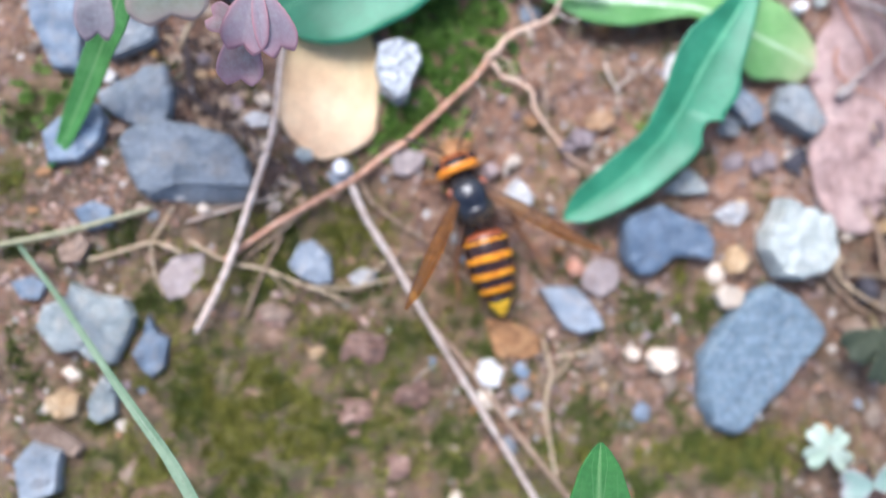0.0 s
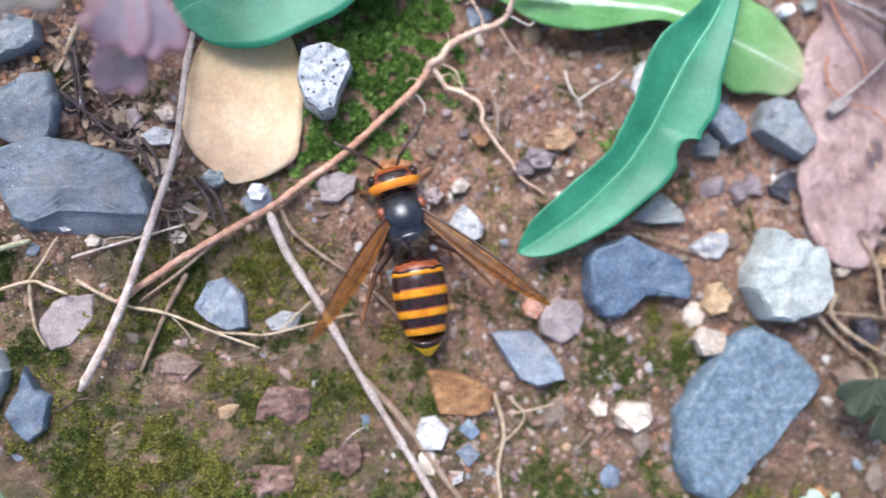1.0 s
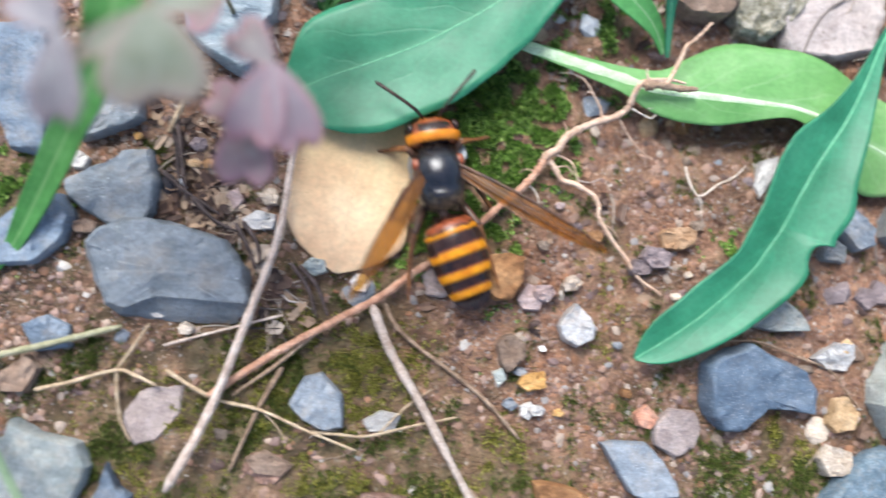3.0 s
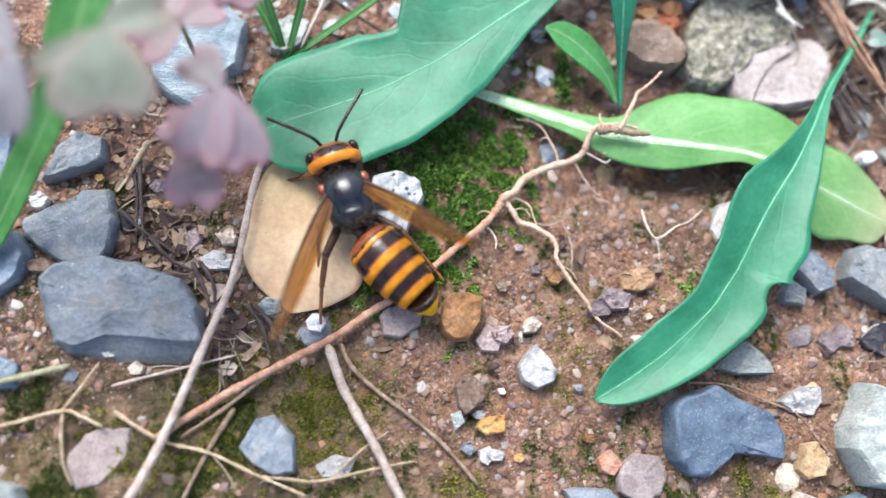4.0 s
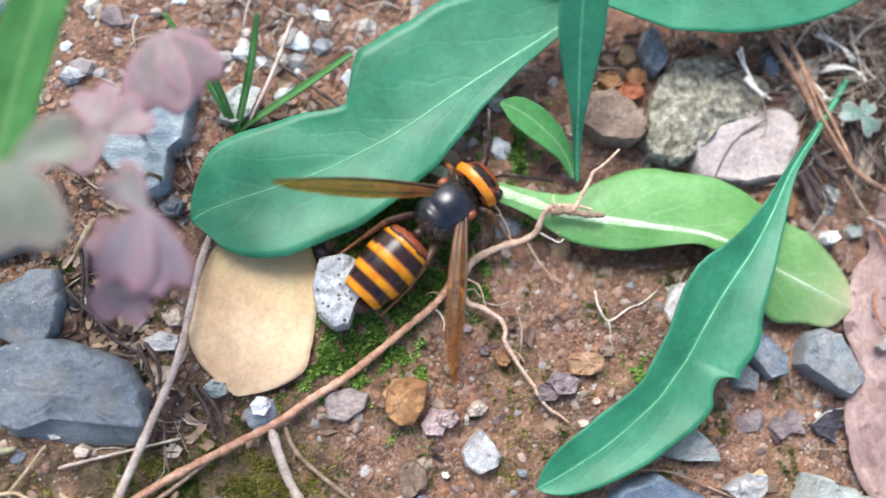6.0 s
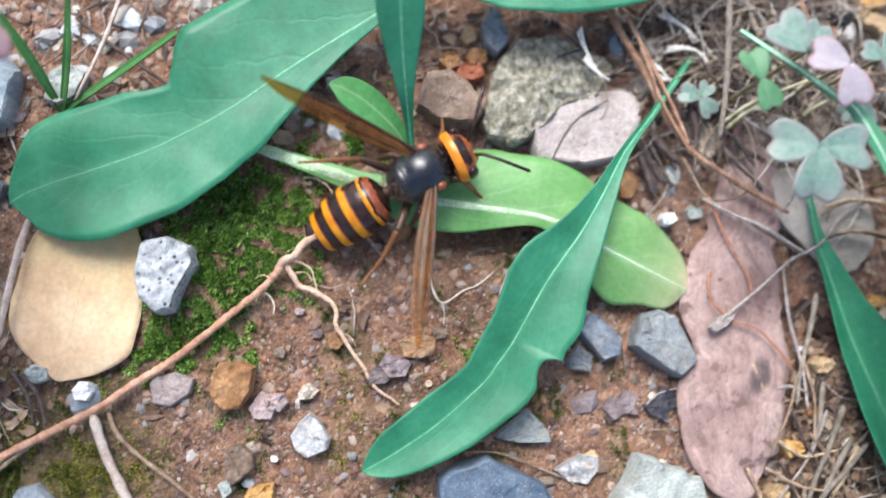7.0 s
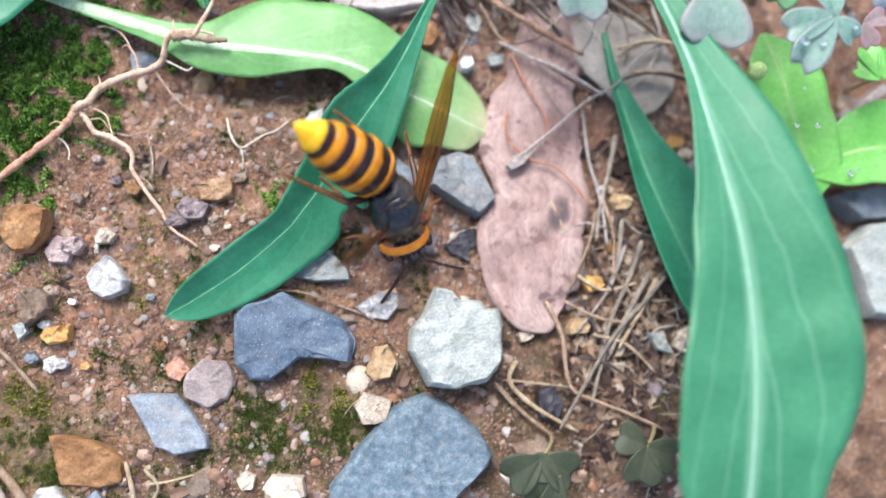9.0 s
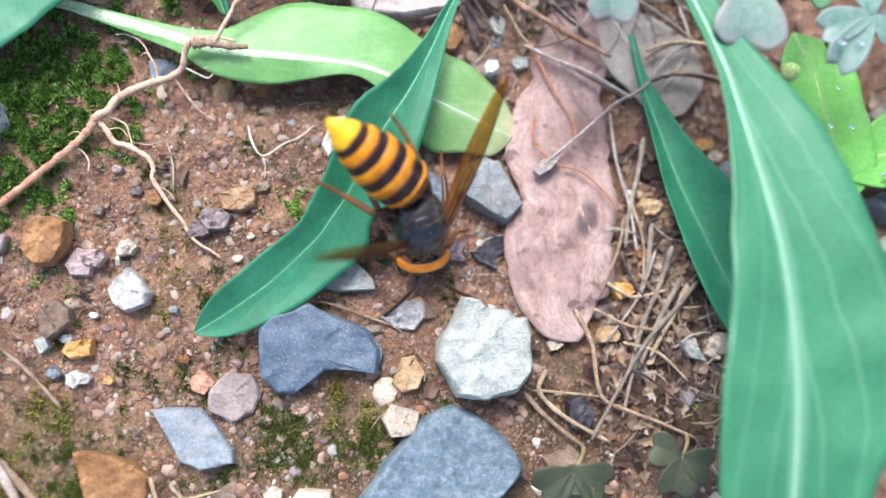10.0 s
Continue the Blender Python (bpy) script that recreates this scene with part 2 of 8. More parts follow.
M_CLOD = mineral("soil_clod", (0.12, 0.062, 0.045), (0.24, 0.14, 0.105), (0.40, 0.27, 0.215), 2.2, 0.8, 0.9)
M_MAUVE = mineral("mauve_stone", (0.15, 0.115, 0.115), (0.225, 0.175, 0.175), (0.31, 0.25, 0.245), 3, 0.8, 0.5)
M_RUST = mineral("rusty_stone", (0.17, 0.075, 0.03), (0.31, 0.155, 0.065), (0.44, 0.25, 0.12), 4, 0.75, 0.6)
M_TAN = mineral("tan_stone", (0.33, 0.20, 0.095), (0.46, 0.31, 0.17), (0.58, 0.43, 0.27), 3, 0.75, 0.5)
M_OCHRE = mineral("ochre_stone", (0.42, 0.21, 0.06), (0.56, 0.31, 0.10), (0.66, 0.42, 0.18), 2, 0.7, 0.4)
M_SALMON = mineral("salmon_stone", (0.46, 0.20, 0.13), (0.60, 0.30, 0.20), (0.68, 0.42, 0.31), 2, 0.7, 0.4)
M_REDCLAY = mineral("red_clay", (0.30, 0.09, 0.045), (0.42, 0.14, 0.07), (0.50, 0.22, 0.12), 2, 0.8, 0.4)
M_CREAM = mineral("cream_stone", (0.46, 0.36, 0.27), (0.57, 0.47, 0.37), (0.66, 0.58, 0.49), 2, 0.65, 0.3)
M_DARK = mineral("dark_chip", (0.02, 0.02, 0.024), (0.05, 0.045, 0.055), (0.11, 0.10, 0.11), 2.5, 0.5, 0.7)
M_CHALK = mineral("white_husk", (0.7, 0.69, 0.66), (0.8, 0.79, 0.77), (0.86, 0.85, 0.84), 2, 0.6, 0.3)
M_BRACT = mineral("papery_stem", (0.56, 0.52, 0.46), (0.70, 0.66, 0.60), (0.80, 0.77, 0.72), 2, 0.6, 0.4)
M_ROOT = mineral("red_root", (0.36, 0.165, 0.095), (0.55, 0.295, 0.19), (0.69, 0.45, 0.33), 2.0, 0.65, 0.6)
M_ROOTPALE = mineral("pale_root", (0.40, 0.25, 0.17), (0.56, 0.38, 0.27), (0.68, 0.52, 0.40), 1.5, 0.7, 0.5)
M_ROOTWHITE = mineral("white_root", (0.45, 0.37, 0.29), (0.58, 0.50, 0.41), (0.70, 0.63, 0.54), 1.5, 0.7, 0.4)
M_STICKPALE = mineral("weathered_stem", (0.36, 0.27, 0.22), (0.52, 0.41, 0.34), (0.68, 0.59, 0.52), 2.0, 0.75, 0.6)
M_STICK = mineral("brown_stem", (0.19, 0.12, 0.075), (0.31, 0.21, 0.14), (0.44, 0.33, 0.24), 2.0, 0.75, 0.6)
M_STICKRED = mineral("reddish_stem", (0.20, 0.10, 0.06), (0.34, 0.19, 0.12), (0.48, 0.32, 0.22), 2.0, 0.7, 0.6)
M_STICKDARK = mineral("dark_stem", (0.035, 0.025, 0.023), (0.075, 0.052, 0.047), (0.135, 0.098, 0.088), 2.0, 0.65, 0.6)
M_STRAW = mineral("dry_straw", (0.27, 0.185, 0.11), (0.41, 0.305, 0.195), (0.56, 0.45, 0.32), 1.8, 0.65, 0.5)
M_STRAWGREEN = mineral("half_dry_straw", (0.25, 0.25, 0.13), (0.37, 0.35, 0.21), (0.48, 0.44, 0.30), 2.0, 0.65, 0.5)
M_TWIGGREY = mineral("grey_twig", (0.26, 0.21, 0.19), (0.38, 0.32, 0.29), (0.52, 0.47, 0.44), 1.5, 0.75, 0.6)
M_STICKGREY = mineral("greyish_stem", (0.15, 0.12, 0.10), (0.245, 0.205, 0.165), (0.36, 0.31, 0.25), 2.0, 0.75, 0.6)
M_TENDRIL = mineral("red_tendril", (0.38, 0.13, 0.06), (0.50, 0.20, 0.10), (0.58, 0.30, 0.18), 1.5, 0.6, 0.3)

M_LEAF = foliage("green_leaf", (0.020, 0.172, 0.082), (0.033, 0.235, 0.12), (0.056, 0.295, 0.155), (0.13, 0.36, 0.20), 0.45, 0.48, 0.3, 8.0, fading=1.5)
M_LEAFVEIN = foliage("veined_leaf", (0.036, 0.20, 0.092), (0.048, 0.24, 0.115), (0.066, 0.28, 0.138), (0.24, 0.47, 0.32), 0.45, 0.6, 0.75, 4.0, fading=1.3)
M_LEAFMID = foliage("mid_green_leaf", (0.06, 0.24, 0.06), (0.09, 0.32, 0.09), (0.14, 0.39, 0.13), (0.30, 0.50, 0.25), 0.42, 0.45, 0.4)
M_LEAFBRIGHT = foliage("bright_leaf", (0.12, 0.42, 0.07), (0.18, 0.51, 0.10), (0.26, 0.59, 0.17), (0.40, 0.62, 0.25), 0.38, 0.5, 0.3)
# clover under the big leaf: its shade is painted into this dark colour
M_CLOVERSHADE = foliage("shaded_clover", (0.04, 0.052, 0.03), (0.065, 0.078, 0.046), (0.095, 0.105, 0.065), (0.11, 0.125, 0.08), 0.5, 0.35, 0.25, 6.0)
M_LEAFLIGHT = foliage("light_green_leaf", (0.12, 0.33, 0.09), (0.175, 0.405, 0.13), (0.25, 0.475, 0.19), (0.48, 0.62, 0.40), 0.42, 0.42, 0.4, 11.0, edge=((0.66, 0.53, 0.36), 10.0, 3.4))
M_LEAFDEAD = foliage("dead_yellow_leaf", (0.74, 0.47, 0.275), (0.85, 0.61, 0.375), (0.92, 0.75, 0.50), (0.80, 0.60, 0.38), 0.6, 0.3, 0.12, 9.0, ((0.30, 0.17, 0.08), 1.6, 0.73), stalk=((0.60, 0.50, 0.14), 5.0))
M_LEAFBROWN = foliage("dead_brown_leaf", (0.30, 0.185, 0.162), (0.475, 0.325, 0.292), (0.64, 0.48, 0.432), (0.30, 0.20, 0.17), 0.6, 0.32, 0.12, 10.0, ((0.25, 0.155, 0.14), 3.2, 0.62), fibre=0.8, blot=(0.605, 0.69, 0.075, 0.145, (0.12, 0.09, 0.095)))
M_LEAFTAN = foliage("dry_tan_leaf", (0.34, 0.30, 0.255), (0.47, 0.42, 0.365), (0.57, 0.52, 0.455), (0.36, 0.29, 0.24), 0.7, 0.3, 0.2, 10.0, ((0.16, 0.12, 0.10), 3.0, 0.68), fibre=0.4)
M_GRASS = foliage("grass_green", (0.04, 0.165, 0.038), (0.07, 0.24, 0.058), (0.12, 0.315, 0.095), (0.28, 0.45, 0.19), 0.5, 0.35, 0.5, 2.0)
M_GRASSDRY = foliage("greyish_grass", (0.10, 0.175, 0.095), (0.16, 0.24, 0.145), (0.24, 0.31, 0.21), (0.3, 0.36, 0.26), 0.5, 0.35, 0.4, 2.0)
M_CLOVERPURPLE = foliage("purple_clover", (0.215, 0.185, 0.18), (0.315, 0.27, 0.272), (0.43, 0.385, 0.38), (0.42, 0.33, 0.34), 0.5, 0.35, 0.15, 6.0, rim=((0.47, 0.24, 0.27), 5.0), tint=(0.30, 0.24, 0.28), thinness=0.4, bloom=0.25)
M_CLOVERPINK = foliage("pink_clover", (0.27, 0.20, 0.19), (0.37, 0.27, 0.265), (0.46, 0.355, 0.35), (0.50, 0.38, 0.38), 0.5, 0.35, 0.15, 6.0, rim=((0.52, 0.30, 0.34), 4.0), thinness=0.4, bloom=0.3)
M_CLOVERMAUVE = foliage("mauve_clover", (0.24, 0.22, 0.24), (0.33, 0.30, 0.325), (0.41, 0.38, 0.40), (0.42, 0.39, 0.40), 0.5, 0.35, 0.12, 6.0, rim=((0.36, 0.26, 0.28), 6.0), thinness=0.4, bloom=0.3)
M_CLOVERGREY = foliage("grey_green_clover", (0.12, 0.27, 0.20), (0.23, 0.385, 0.30), (0.40, 0.50, 0.44), (0.36, 0.45, 0.40), 0.4, 0.45, 0.35, 5.0, thinness=0.35, rim=((0.40, 0.36, 0.36), 5.0), bloom=0.45)
M_CLOVERTEAL = foliage("teal_clover", (0.09, 0.23, 0.165), (0.16, 0.33, 0.25), (0.28, 0.44, 0.36), (0.3, 0.45, 0.38), 0.36, 0.5, 0.3, 5.0, thinness=0.35, rim=((0.32, 0.36, 0.36), 6.0), bloom=0.35)
M_CLOVERLILAC = foliage("lilac_clover", (0.42, 0.36, 0.40), (0.53, 0.465, 0.50), (0.62, 0.56, 0.58), (0.52, 0.38, 0.41), 0.45, 0.4, 0.3, 5.0, thinness=0.3, rim=((0.42, 0.17, 0.17), 18.0))
M_CLOVERDULL = foliage("dull_clover", (0.17, 0.21, 0.14), (0.245, 0.28, 0.20), (0.33, 0.345, 0.275), (0.36, 0.37, 0.31), 0.5, 0.35, 0.12, 6.0, rim=((0.40, 0.30, 0.27), 4.0), thinness=0.42, bloom=0.2)
M_CLOVERGREEN = foliage("green_clover", (0.08, 0.23, 0.10), (0.14, 0.33, 0.16), (0.22, 0.42, 0.23), (0.33, 0.50, 0.33), 0.4, 0.5, 0.3, 6.0)
M_CLOVERWHITE = foliage("whitish_clover", (0.30, 0.40, 0.29), (0.42, 0.50, 0.40), (0.55, 0.60, 0.52), (0.2, 0.36, 0.18), 0.5, 0.4, 0.4, 5.0)

M_BLACK = shell("black_chitin", (0.005, 0.006, 0.009), (0.013, 0.014, 0.020), 0.2, 1.0, 0.4, 0.6, 0.2)
M_BAND_DARK = shell("dark_band", (0.011, 0.005, 0.005), (0.040, 0.016, 0.011), 0.24, 1.5, 0.25, 0.35, 0.08)
M_BAND = shell("orange_band", (0.52, 0.16, 0.005), (0.68, 0.28, 0.008), 0.3, 1.5, 0.25, 0.32, 0.06)
M_YELLOW = shell("yellow_tip", (0.80, 0.40, 0.010), (0.88, 0.52, 0.02), 0.3, 1.5, 0.25, 0.35, 0.08)
M_REDBROWN = shell("redbrown_band", (0.15, 0.032, 0.011), (0.30, 0.070, 0.020), 0.35, 1.0, 0.25, 0.45, 0.15)
M_HEAD = shell("orange_head", (0.60, 0.17, 0.006), (0.74, 0.26, 0.012), 0.36, 1.2, 0.3, 0.45, 0.1)
M_LEG = shell("brown_leg", (0.03, 0.013, 0.009), (0.09, 0.036, 0.015), 0.45, 1.5, 0.2)
M_TARSUS = shell("orange_leg", (0.12, 0.045, 0.016), (0.25, 0.10, 0.028), 0.5, 1.5, 0.2)
M_FUZZ = shell("brown_hair", (0.11, 0.072, 0.045), (0.25, 0.175, 0.11), 0.7, 1.0, 0.1, 0.2)


def wing_material():
    m, t, b = nodes_of("amber_wing")
    v = coords(t)
    n = noise_tex(t, v, 3.0, 3)
    t.links.new(ramp(t, n, ((0.3, (0.065, 0.021, 0.004)), (0.7, (0.19, 0.07, 0.008)))).outputs[0], b.inputs["Base Color"])
    b.inputs["Roughness"].default_value = 0.38
    b.inputs["Specular IOR Level"].default_value = 0.3
    bump(t, b, noise_tex(t, v, 0.5, 2), 0.3, 0.1)
    clear = add(t, "ShaderNodeBsdfTransparent", Color=(0.86, 0.47, 0.10, 1))
    both = add(t, "ShaderNodeMixShader")
    place, sep = t.nodes.new("ShaderNodeTexCoord"), t.nodes.new("ShaderNodeSeparateXYZ")
    t.links.new(place.outputs["Object"], sep.inputs[0])
    t.links.new(ramp(t, calc(t, "MULTIPLY", sep.outputs[0], -36.0), ((0.05, (0.06, 0.06, 0.06)), (0.45, (0.38, 0.38, 0.38)), (0.9, (0.50, 0.50, 0.50)))).outputs[0], both.inputs[0])
    t.links.new(b.outputs[0], both.inputs[1])
    t.links.new(clear.outputs[0], both.inputs[2])
    t.links.new(both.outputs[0], t.nodes["Material Output"].inputs["Surface"])
    return m


M_WING = wing_material()
M_WATER, water_tree, water_bsdf = nodes_of("water")
water_bsdf.inputs["Transmission Weight"].default_value = 1.0
water_bsdf.inputs["Roughness"].default_value = 0.03
water_bsdf.inputs["IOR"].default_value = 1.33


def many(name, stops, rough=0.75, size=1.2, relief=0.5, spec=0.3):
    """For loose joined pieces: one colour for each piece."""
    m, t, b = nodes_of(name)
    geo = t.nodes.new("ShaderNodeNewGeometry")
    col = ramp(t, geo.outputs["Random Per Island"], stops).outputs[0]
    v = coords(t)
    f = noise_tex(t, v, size, 4)
    col = mix(t, 0.7, col, ramp(t, f, ((0.3, (0.6, 0.6, 0.6)), (0.7, (1.25, 1.25, 1.25)))).outputs[0], "MULTIPLY")
    t.links.new(col, b.inputs["Base Color"])
    b.inputs["Roughness"].default_value = rough
    b.inputs["Specular IOR Level"].default_value = spec
    bump(t, b, f, relief, 0.3)
    return m


M_GRIT = many("mixed_grit", ((0.0, (0.17, 0.092, 0.062)), (0.18, (0.255, 0.145, 0.10)), (0.32, (0.085, 0.052, 0.043)), (0.46, (0.31, 0.195, 0.14)), (0.58, (0.29, 0.135, 0.065)), (0.68, (0.19, 0.13, 0.122)), (0.78, (0.34, 0.225, 0.175)), (0.88, (0.37, 0.285, 0.22)), (0.95, (0.23, 0.215, 0.21)), (1.0, (0.56, 0.51, 0.45))), 0.5, spec=0.35)
M_GRAVEL = many("pale_gravel", ((0.0, (0.57, 0.47, 0.37)), (0.2, (0.43, 0.45, 0.43)), (0.36, (0.44, 0.30, 0.17)), (0.5, (0.22, 0.25, 0.28)), (0.64, (0.30, 0.27, 0.25)), (0.78, (0.58, 0.63, 0.66)), (0.9, (0.23, 0.17, 0.165)), (1.0, (0.62, 0.56, 0.48))), 0.6, spec=0.3)
M_MOSS = many("olive_moss", ((0.0, (0.05, 0.05, 0.009)), (0.35, (0.135, 0.135, 0.02)), (0.7, (0.255, 0.25, 0.042)), (1.0, (0.43, 0.39, 0.13))), 0.7, 1.0, 0.2)
M_MOSSLUSH = many("lush_moss", ((0.0, (0.025, 0.06, 0.014)), (0.3, (0.085, 0.18, 0.028)), (0.65, (0.20, 0.35, 0.06)), (1.0, (0.42, 0.56, 0.18))), 0.5, 1.0, 0.2)
M_MOSSTUFT = many("dull_moss", ((0.0, (0.028, 0.045, 0.010)), (0.4, (0.075, 0.11, 0.018)), (0.75, (0.15, 0.185, 0.04)), (1.0, (0.28, 0.30, 0.10))), 0.6, 1.0, 0.2)
M_FLAKE = many("leaf_crumbs", ((0.0, (0.03, 0.018, 0.015)), (0.35, (0.085, 0.048, 0.035)), (0.6, (0.19, 0.115, 0.075)), (0.85, (0.36, 0.25, 0.165)), (1.0, (0.45, 0.37, 0.30))), 0.6, 1.5, 0.5)
M_LITTER = many("plant_litter", ((0.0, (0.06, 0.042, 0.035)), (0.25, (0.19, 0.135, 0.10)), (0.5, (0.36, 0.29, 0.22)), (0.72, (0.56, 0.50, 0.44)), (0.85, (0.25, 0.21, 0.18)), (1.0, (0.05, 0.042, 0.04))), 0.75, 1.0, 0.3)


def soil():
    m, t, b = nodes_of("soil")
    v = coords(t)
    big, mid, fine = noise_tex(t, v, 26, 4), noise_tex(t, v, 4.5, 5, 0.65), noise_tex(t, v, 0.7, 3, 0.7)
    c = ramp(t, mid, ((0.28, (0.095, 0.044, 0.029)), (0.5, (0.275, 0.146, 0.091)), (0.74, (0.46, 0.287, 0.193)))).outputs[0]
    c = mix(t, 0.6, c, ramp(t, big, ((0.35, (0.62, 0.62, 0.62)), (0.65, (1.2, 1.15, 1.12)))).outputs[0], "MULTIPLY")
    c = mix(t, 0.8, c, ramp(t, fine, ((0.3, (0.42, 0.40, 0.39)), (0.7, (1.4, 1.4, 1.4)))).outputs[0], "MULTIPLY")
    c = mix(t, 0.85, c, ramp(t, noise_tex(t, v, 0.3, 3, 0.8), ((0.34, (0.55, 0.54, 0.53)), (0.5, (1.0, 1.0, 1.0)), (0.66, (1.6, 1.58, 1.55)))).outputs[0], "MULTIPLY")
    vor = add(t, "ShaderNodeTexVoronoi", Scale=1.0 / 0.95)
    t.links.new(v, vor.inputs["Vector"])
    pick = add(t, "ShaderNodeSeparateColor")
    t.links.new(vor.outputs["Color"], pick.inputs[0])
    grain = calc(t, "MULTIPLY", calc(t, "GREATER_THAN", pick.outputs[0], 0.55), calc(t, "LESS_THAN", vor.outputs["Distance"], 0.36))
    c = mix(t, calc(t, "MULTIPLY", grain, 0.8), c, ramp(t, pick.outputs[1], ((0.0, (0.11, 0.075, 0.06)), (0.35, (0.34, 0.19, 0.12)), (0.7, (0.44, 0.31, 0.22)), (0.9, (0.30, 0.235, 0.20)), (1.0, (0.66, 0.58, 0.50)))).outputs[0])
    # dark film: damp algae, and shade painted into the soil colour
    damp = t.nodes.new("ShaderNodeAttribute")
    damp.attribute_name = "algae_shade"
    film = calc(t, "MULTIPLY", damp.outputs["Fac"], ramp(t, noise_tex(t, v, 7.0, 5, 0.65), ((0.33, (0.15, 0.15, 0.15)), (0.58, (1, 1, 1)))).outputs[0])
    c = mix(t, film, c, ramp(t, mid, ((0.3, (0.026, 0.018, 0.009)), (0.52, (0.078, 0.055, 0.027)), (0.74, (0.18, 0.126, 0.074)))).outputs[0])
    green = t.nodes.new("ShaderNodeAttribute")
    green.attribute_name = "green"
    veil = calc(t, "MULTIPLY", green.outputs["Fac"], ramp(t, noise_tex(t, v, 1.6, 5, 0.7), ((0.36, (0.15, 0.15, 0.15)), (0.6, (0.9, 0.9, 0.9)))).outputs[0])
    c = mix(t, veil, c, ramp(t, fine, ((0.3, (0.085, 0.07, 0.027)), (0.7, (0.27, 0.22, 0.115)))).outputs[0])
    at = t.nodes.new("ShaderNodeAttribute")
    at.attribute_name = "moss"
    cover = calc(t, "MULTIPLY", at.outputs["Fac"], ramp(t, noise_tex(t, v, 3.6, 5, 0.65), ((0.42, (0, 0, 0)), (0.58, (1, 1, 1)))).outputs[0])
    c = mix(t, calc(t, "MINIMUM", cover, 1.0), c, ramp(t, fine, ((0.3, (0.034, 0.034, 0.012)), (0.7, (0.13, 0.115, 0.042)))).outputs[0])
    t.links.new(c, b.inputs["Base Color"])
    t.links.new(ramp(t, noise_tex(t, v, 3.0, 5, 0.7), ((0.40, (0.28, 0.28, 0.28)), (0.56, (0.85, 0.85, 0.85)))).outputs[0], b.inputs["Roughness"])
    b.inputs["Specular IOR Level"].default_value = 0.4
    bump(t, b, calc(t, "ADD", mid, calc(t, "MULTIPLY", fine, 0.6)), 0.95, 1.4)
    return m


M_SOIL = soil()


# ---- where moss grows: x, y, half lengths, density ----
MOSS = [
    (-25.0, -36.2, 17.1, 10.3, 1.0), (-20.1, -50.0, 26.3, 10.3, 0.8), (-9.1, -5.5, 10.3, 10.3, 0.55), (0.0, -3.6, 8.0, 10.3, 0.5), (16.5, 32.4, 8.6, 12.6, 1),
    (7.8, 17.2, 6.8, 5.7, 0.7), (16.6, 29.9, 7.5, 14.0, 1), (18.1, 40.3, 10.5, 12.4, 1), (11.0, 15.9, 8.4, 4.7, 0.7), (74.6, -55.0, 16.0, 6.8, 0.8),
    (64.4, -17.6, 1.9, 4.4, 0.9), (69.6, -20.6, 2.0, 2.6, 0.9), (-10.6, -2.4, 11.1, 5.5, 0.6),
    (-6.9, -23.8, 11.1, 3.7, 0.6), (-59.6, 22.4, 5.7, 6.8, 0.8), (-67.7, 9.4, 3.4, 4.6, 0.7),
]
MOSS_MORE = [
    (38.7, 52.2, 5.6, 6.6, 0.8), (17.3, -47.9, 5.7, 6.8, 0.5), (19.0, -20.0, 5.8, 5.8, 0.7), (17.0, 16.6, 3.8, 2.9, 0.6), (57.5, 13.0, 2.8, 2.8, 0.5),
    (125.7, -24.2, 2.9, 5.7, 0.5), (35.8, -2.7, 5.6, 2.8, 0.4), (40.7, 38.4, 3.8, 2.9, 0.7), (37.9, 7.8, 3.9, 8.9, 0.35), (-15.9, -8.6, 13.8, 11.1, 0.65),
    (-47.7, -20.2, 11.1, 4.6, 0.4), (-44.1, -19.5, 9.1, 8.0, 0.45), (-1.3, -30.8, 10.3, 6.8, 0.5), (-34.9, -9.9, 8.0, 5.7, 0.4), (25.0, -56.4, 9.1, 5.7, 0.5),
    (-66.0, -51.5, 6.8, 4.6, 0.4), (48.7, -1.8, 5.8, 2.9, 0.3), (75.7, -53.9, 18.0, 5.3, 0.9), (42.5, -51.6, 12.7, 4.2, 0.6),
    (28.0, 35.0, 6.0, 9.0, 0.9), (-23.2, -45.3, 37.7, 13.7, 0.75), (48.3, -55.6, 22.8, 6.8, 0.5), (10.5, -27.3, 19.7, 9.8, 0.45),
]
MOSS += MOSS_MORE
MOSS_WEIGHTED = [m for m in MOSS for _ in range(max(1, round(m[2] * m[3] * m[4] / 6)))]


# ---- builders ----
def mesh_of(name, verts, faces, material, smooth=True):
    me = bpy.data.meshes.new(name)
    me.from_pydata([tuple(v) for v in verts], [], [tuple(f) for f in faces])
    me.materials.append(material)
    if smooth:
        me.polygons.foreach_set("use_smooth", [True] * len(me.polygons))
    me.update()
    return me


def part(name, me, parent, label=""):
    ob = new(name, me)
    ob.parent = parent
    return tagged(ob, label)


def thing(name, label, category, x, y, z=0.0, group=""):
    ob = new(name)
    ob.empty_display_size = 0.005
    ob.matrix_basis = Matrix.Translation((x * MM, y * MM, z * MM))
    return tagged(ob, label, category, group)


def glide(points, n):
    """n places evenly along a smooth curve through the points (Catmull-Rom)."""
    p = np.array(points, float)
    p = np.vstack([2 * p[0] - p[1], p, 2 * p[-1] - p[-2]])
    out = []
    for s in np.linspace(0, len(p) - 3, n):
        k = min(int(s), len(p) - 4)
        u = s - k
        a, b, c, d = p[k:k + 4]
        out.append(0.5 * (2 * b + (c - a) * u + (2 * a - 5 * b + 4 * c - d) * u ** 2 + (3 * b - a - 3 * c + d) * u ** 3))
    return np.array(out)


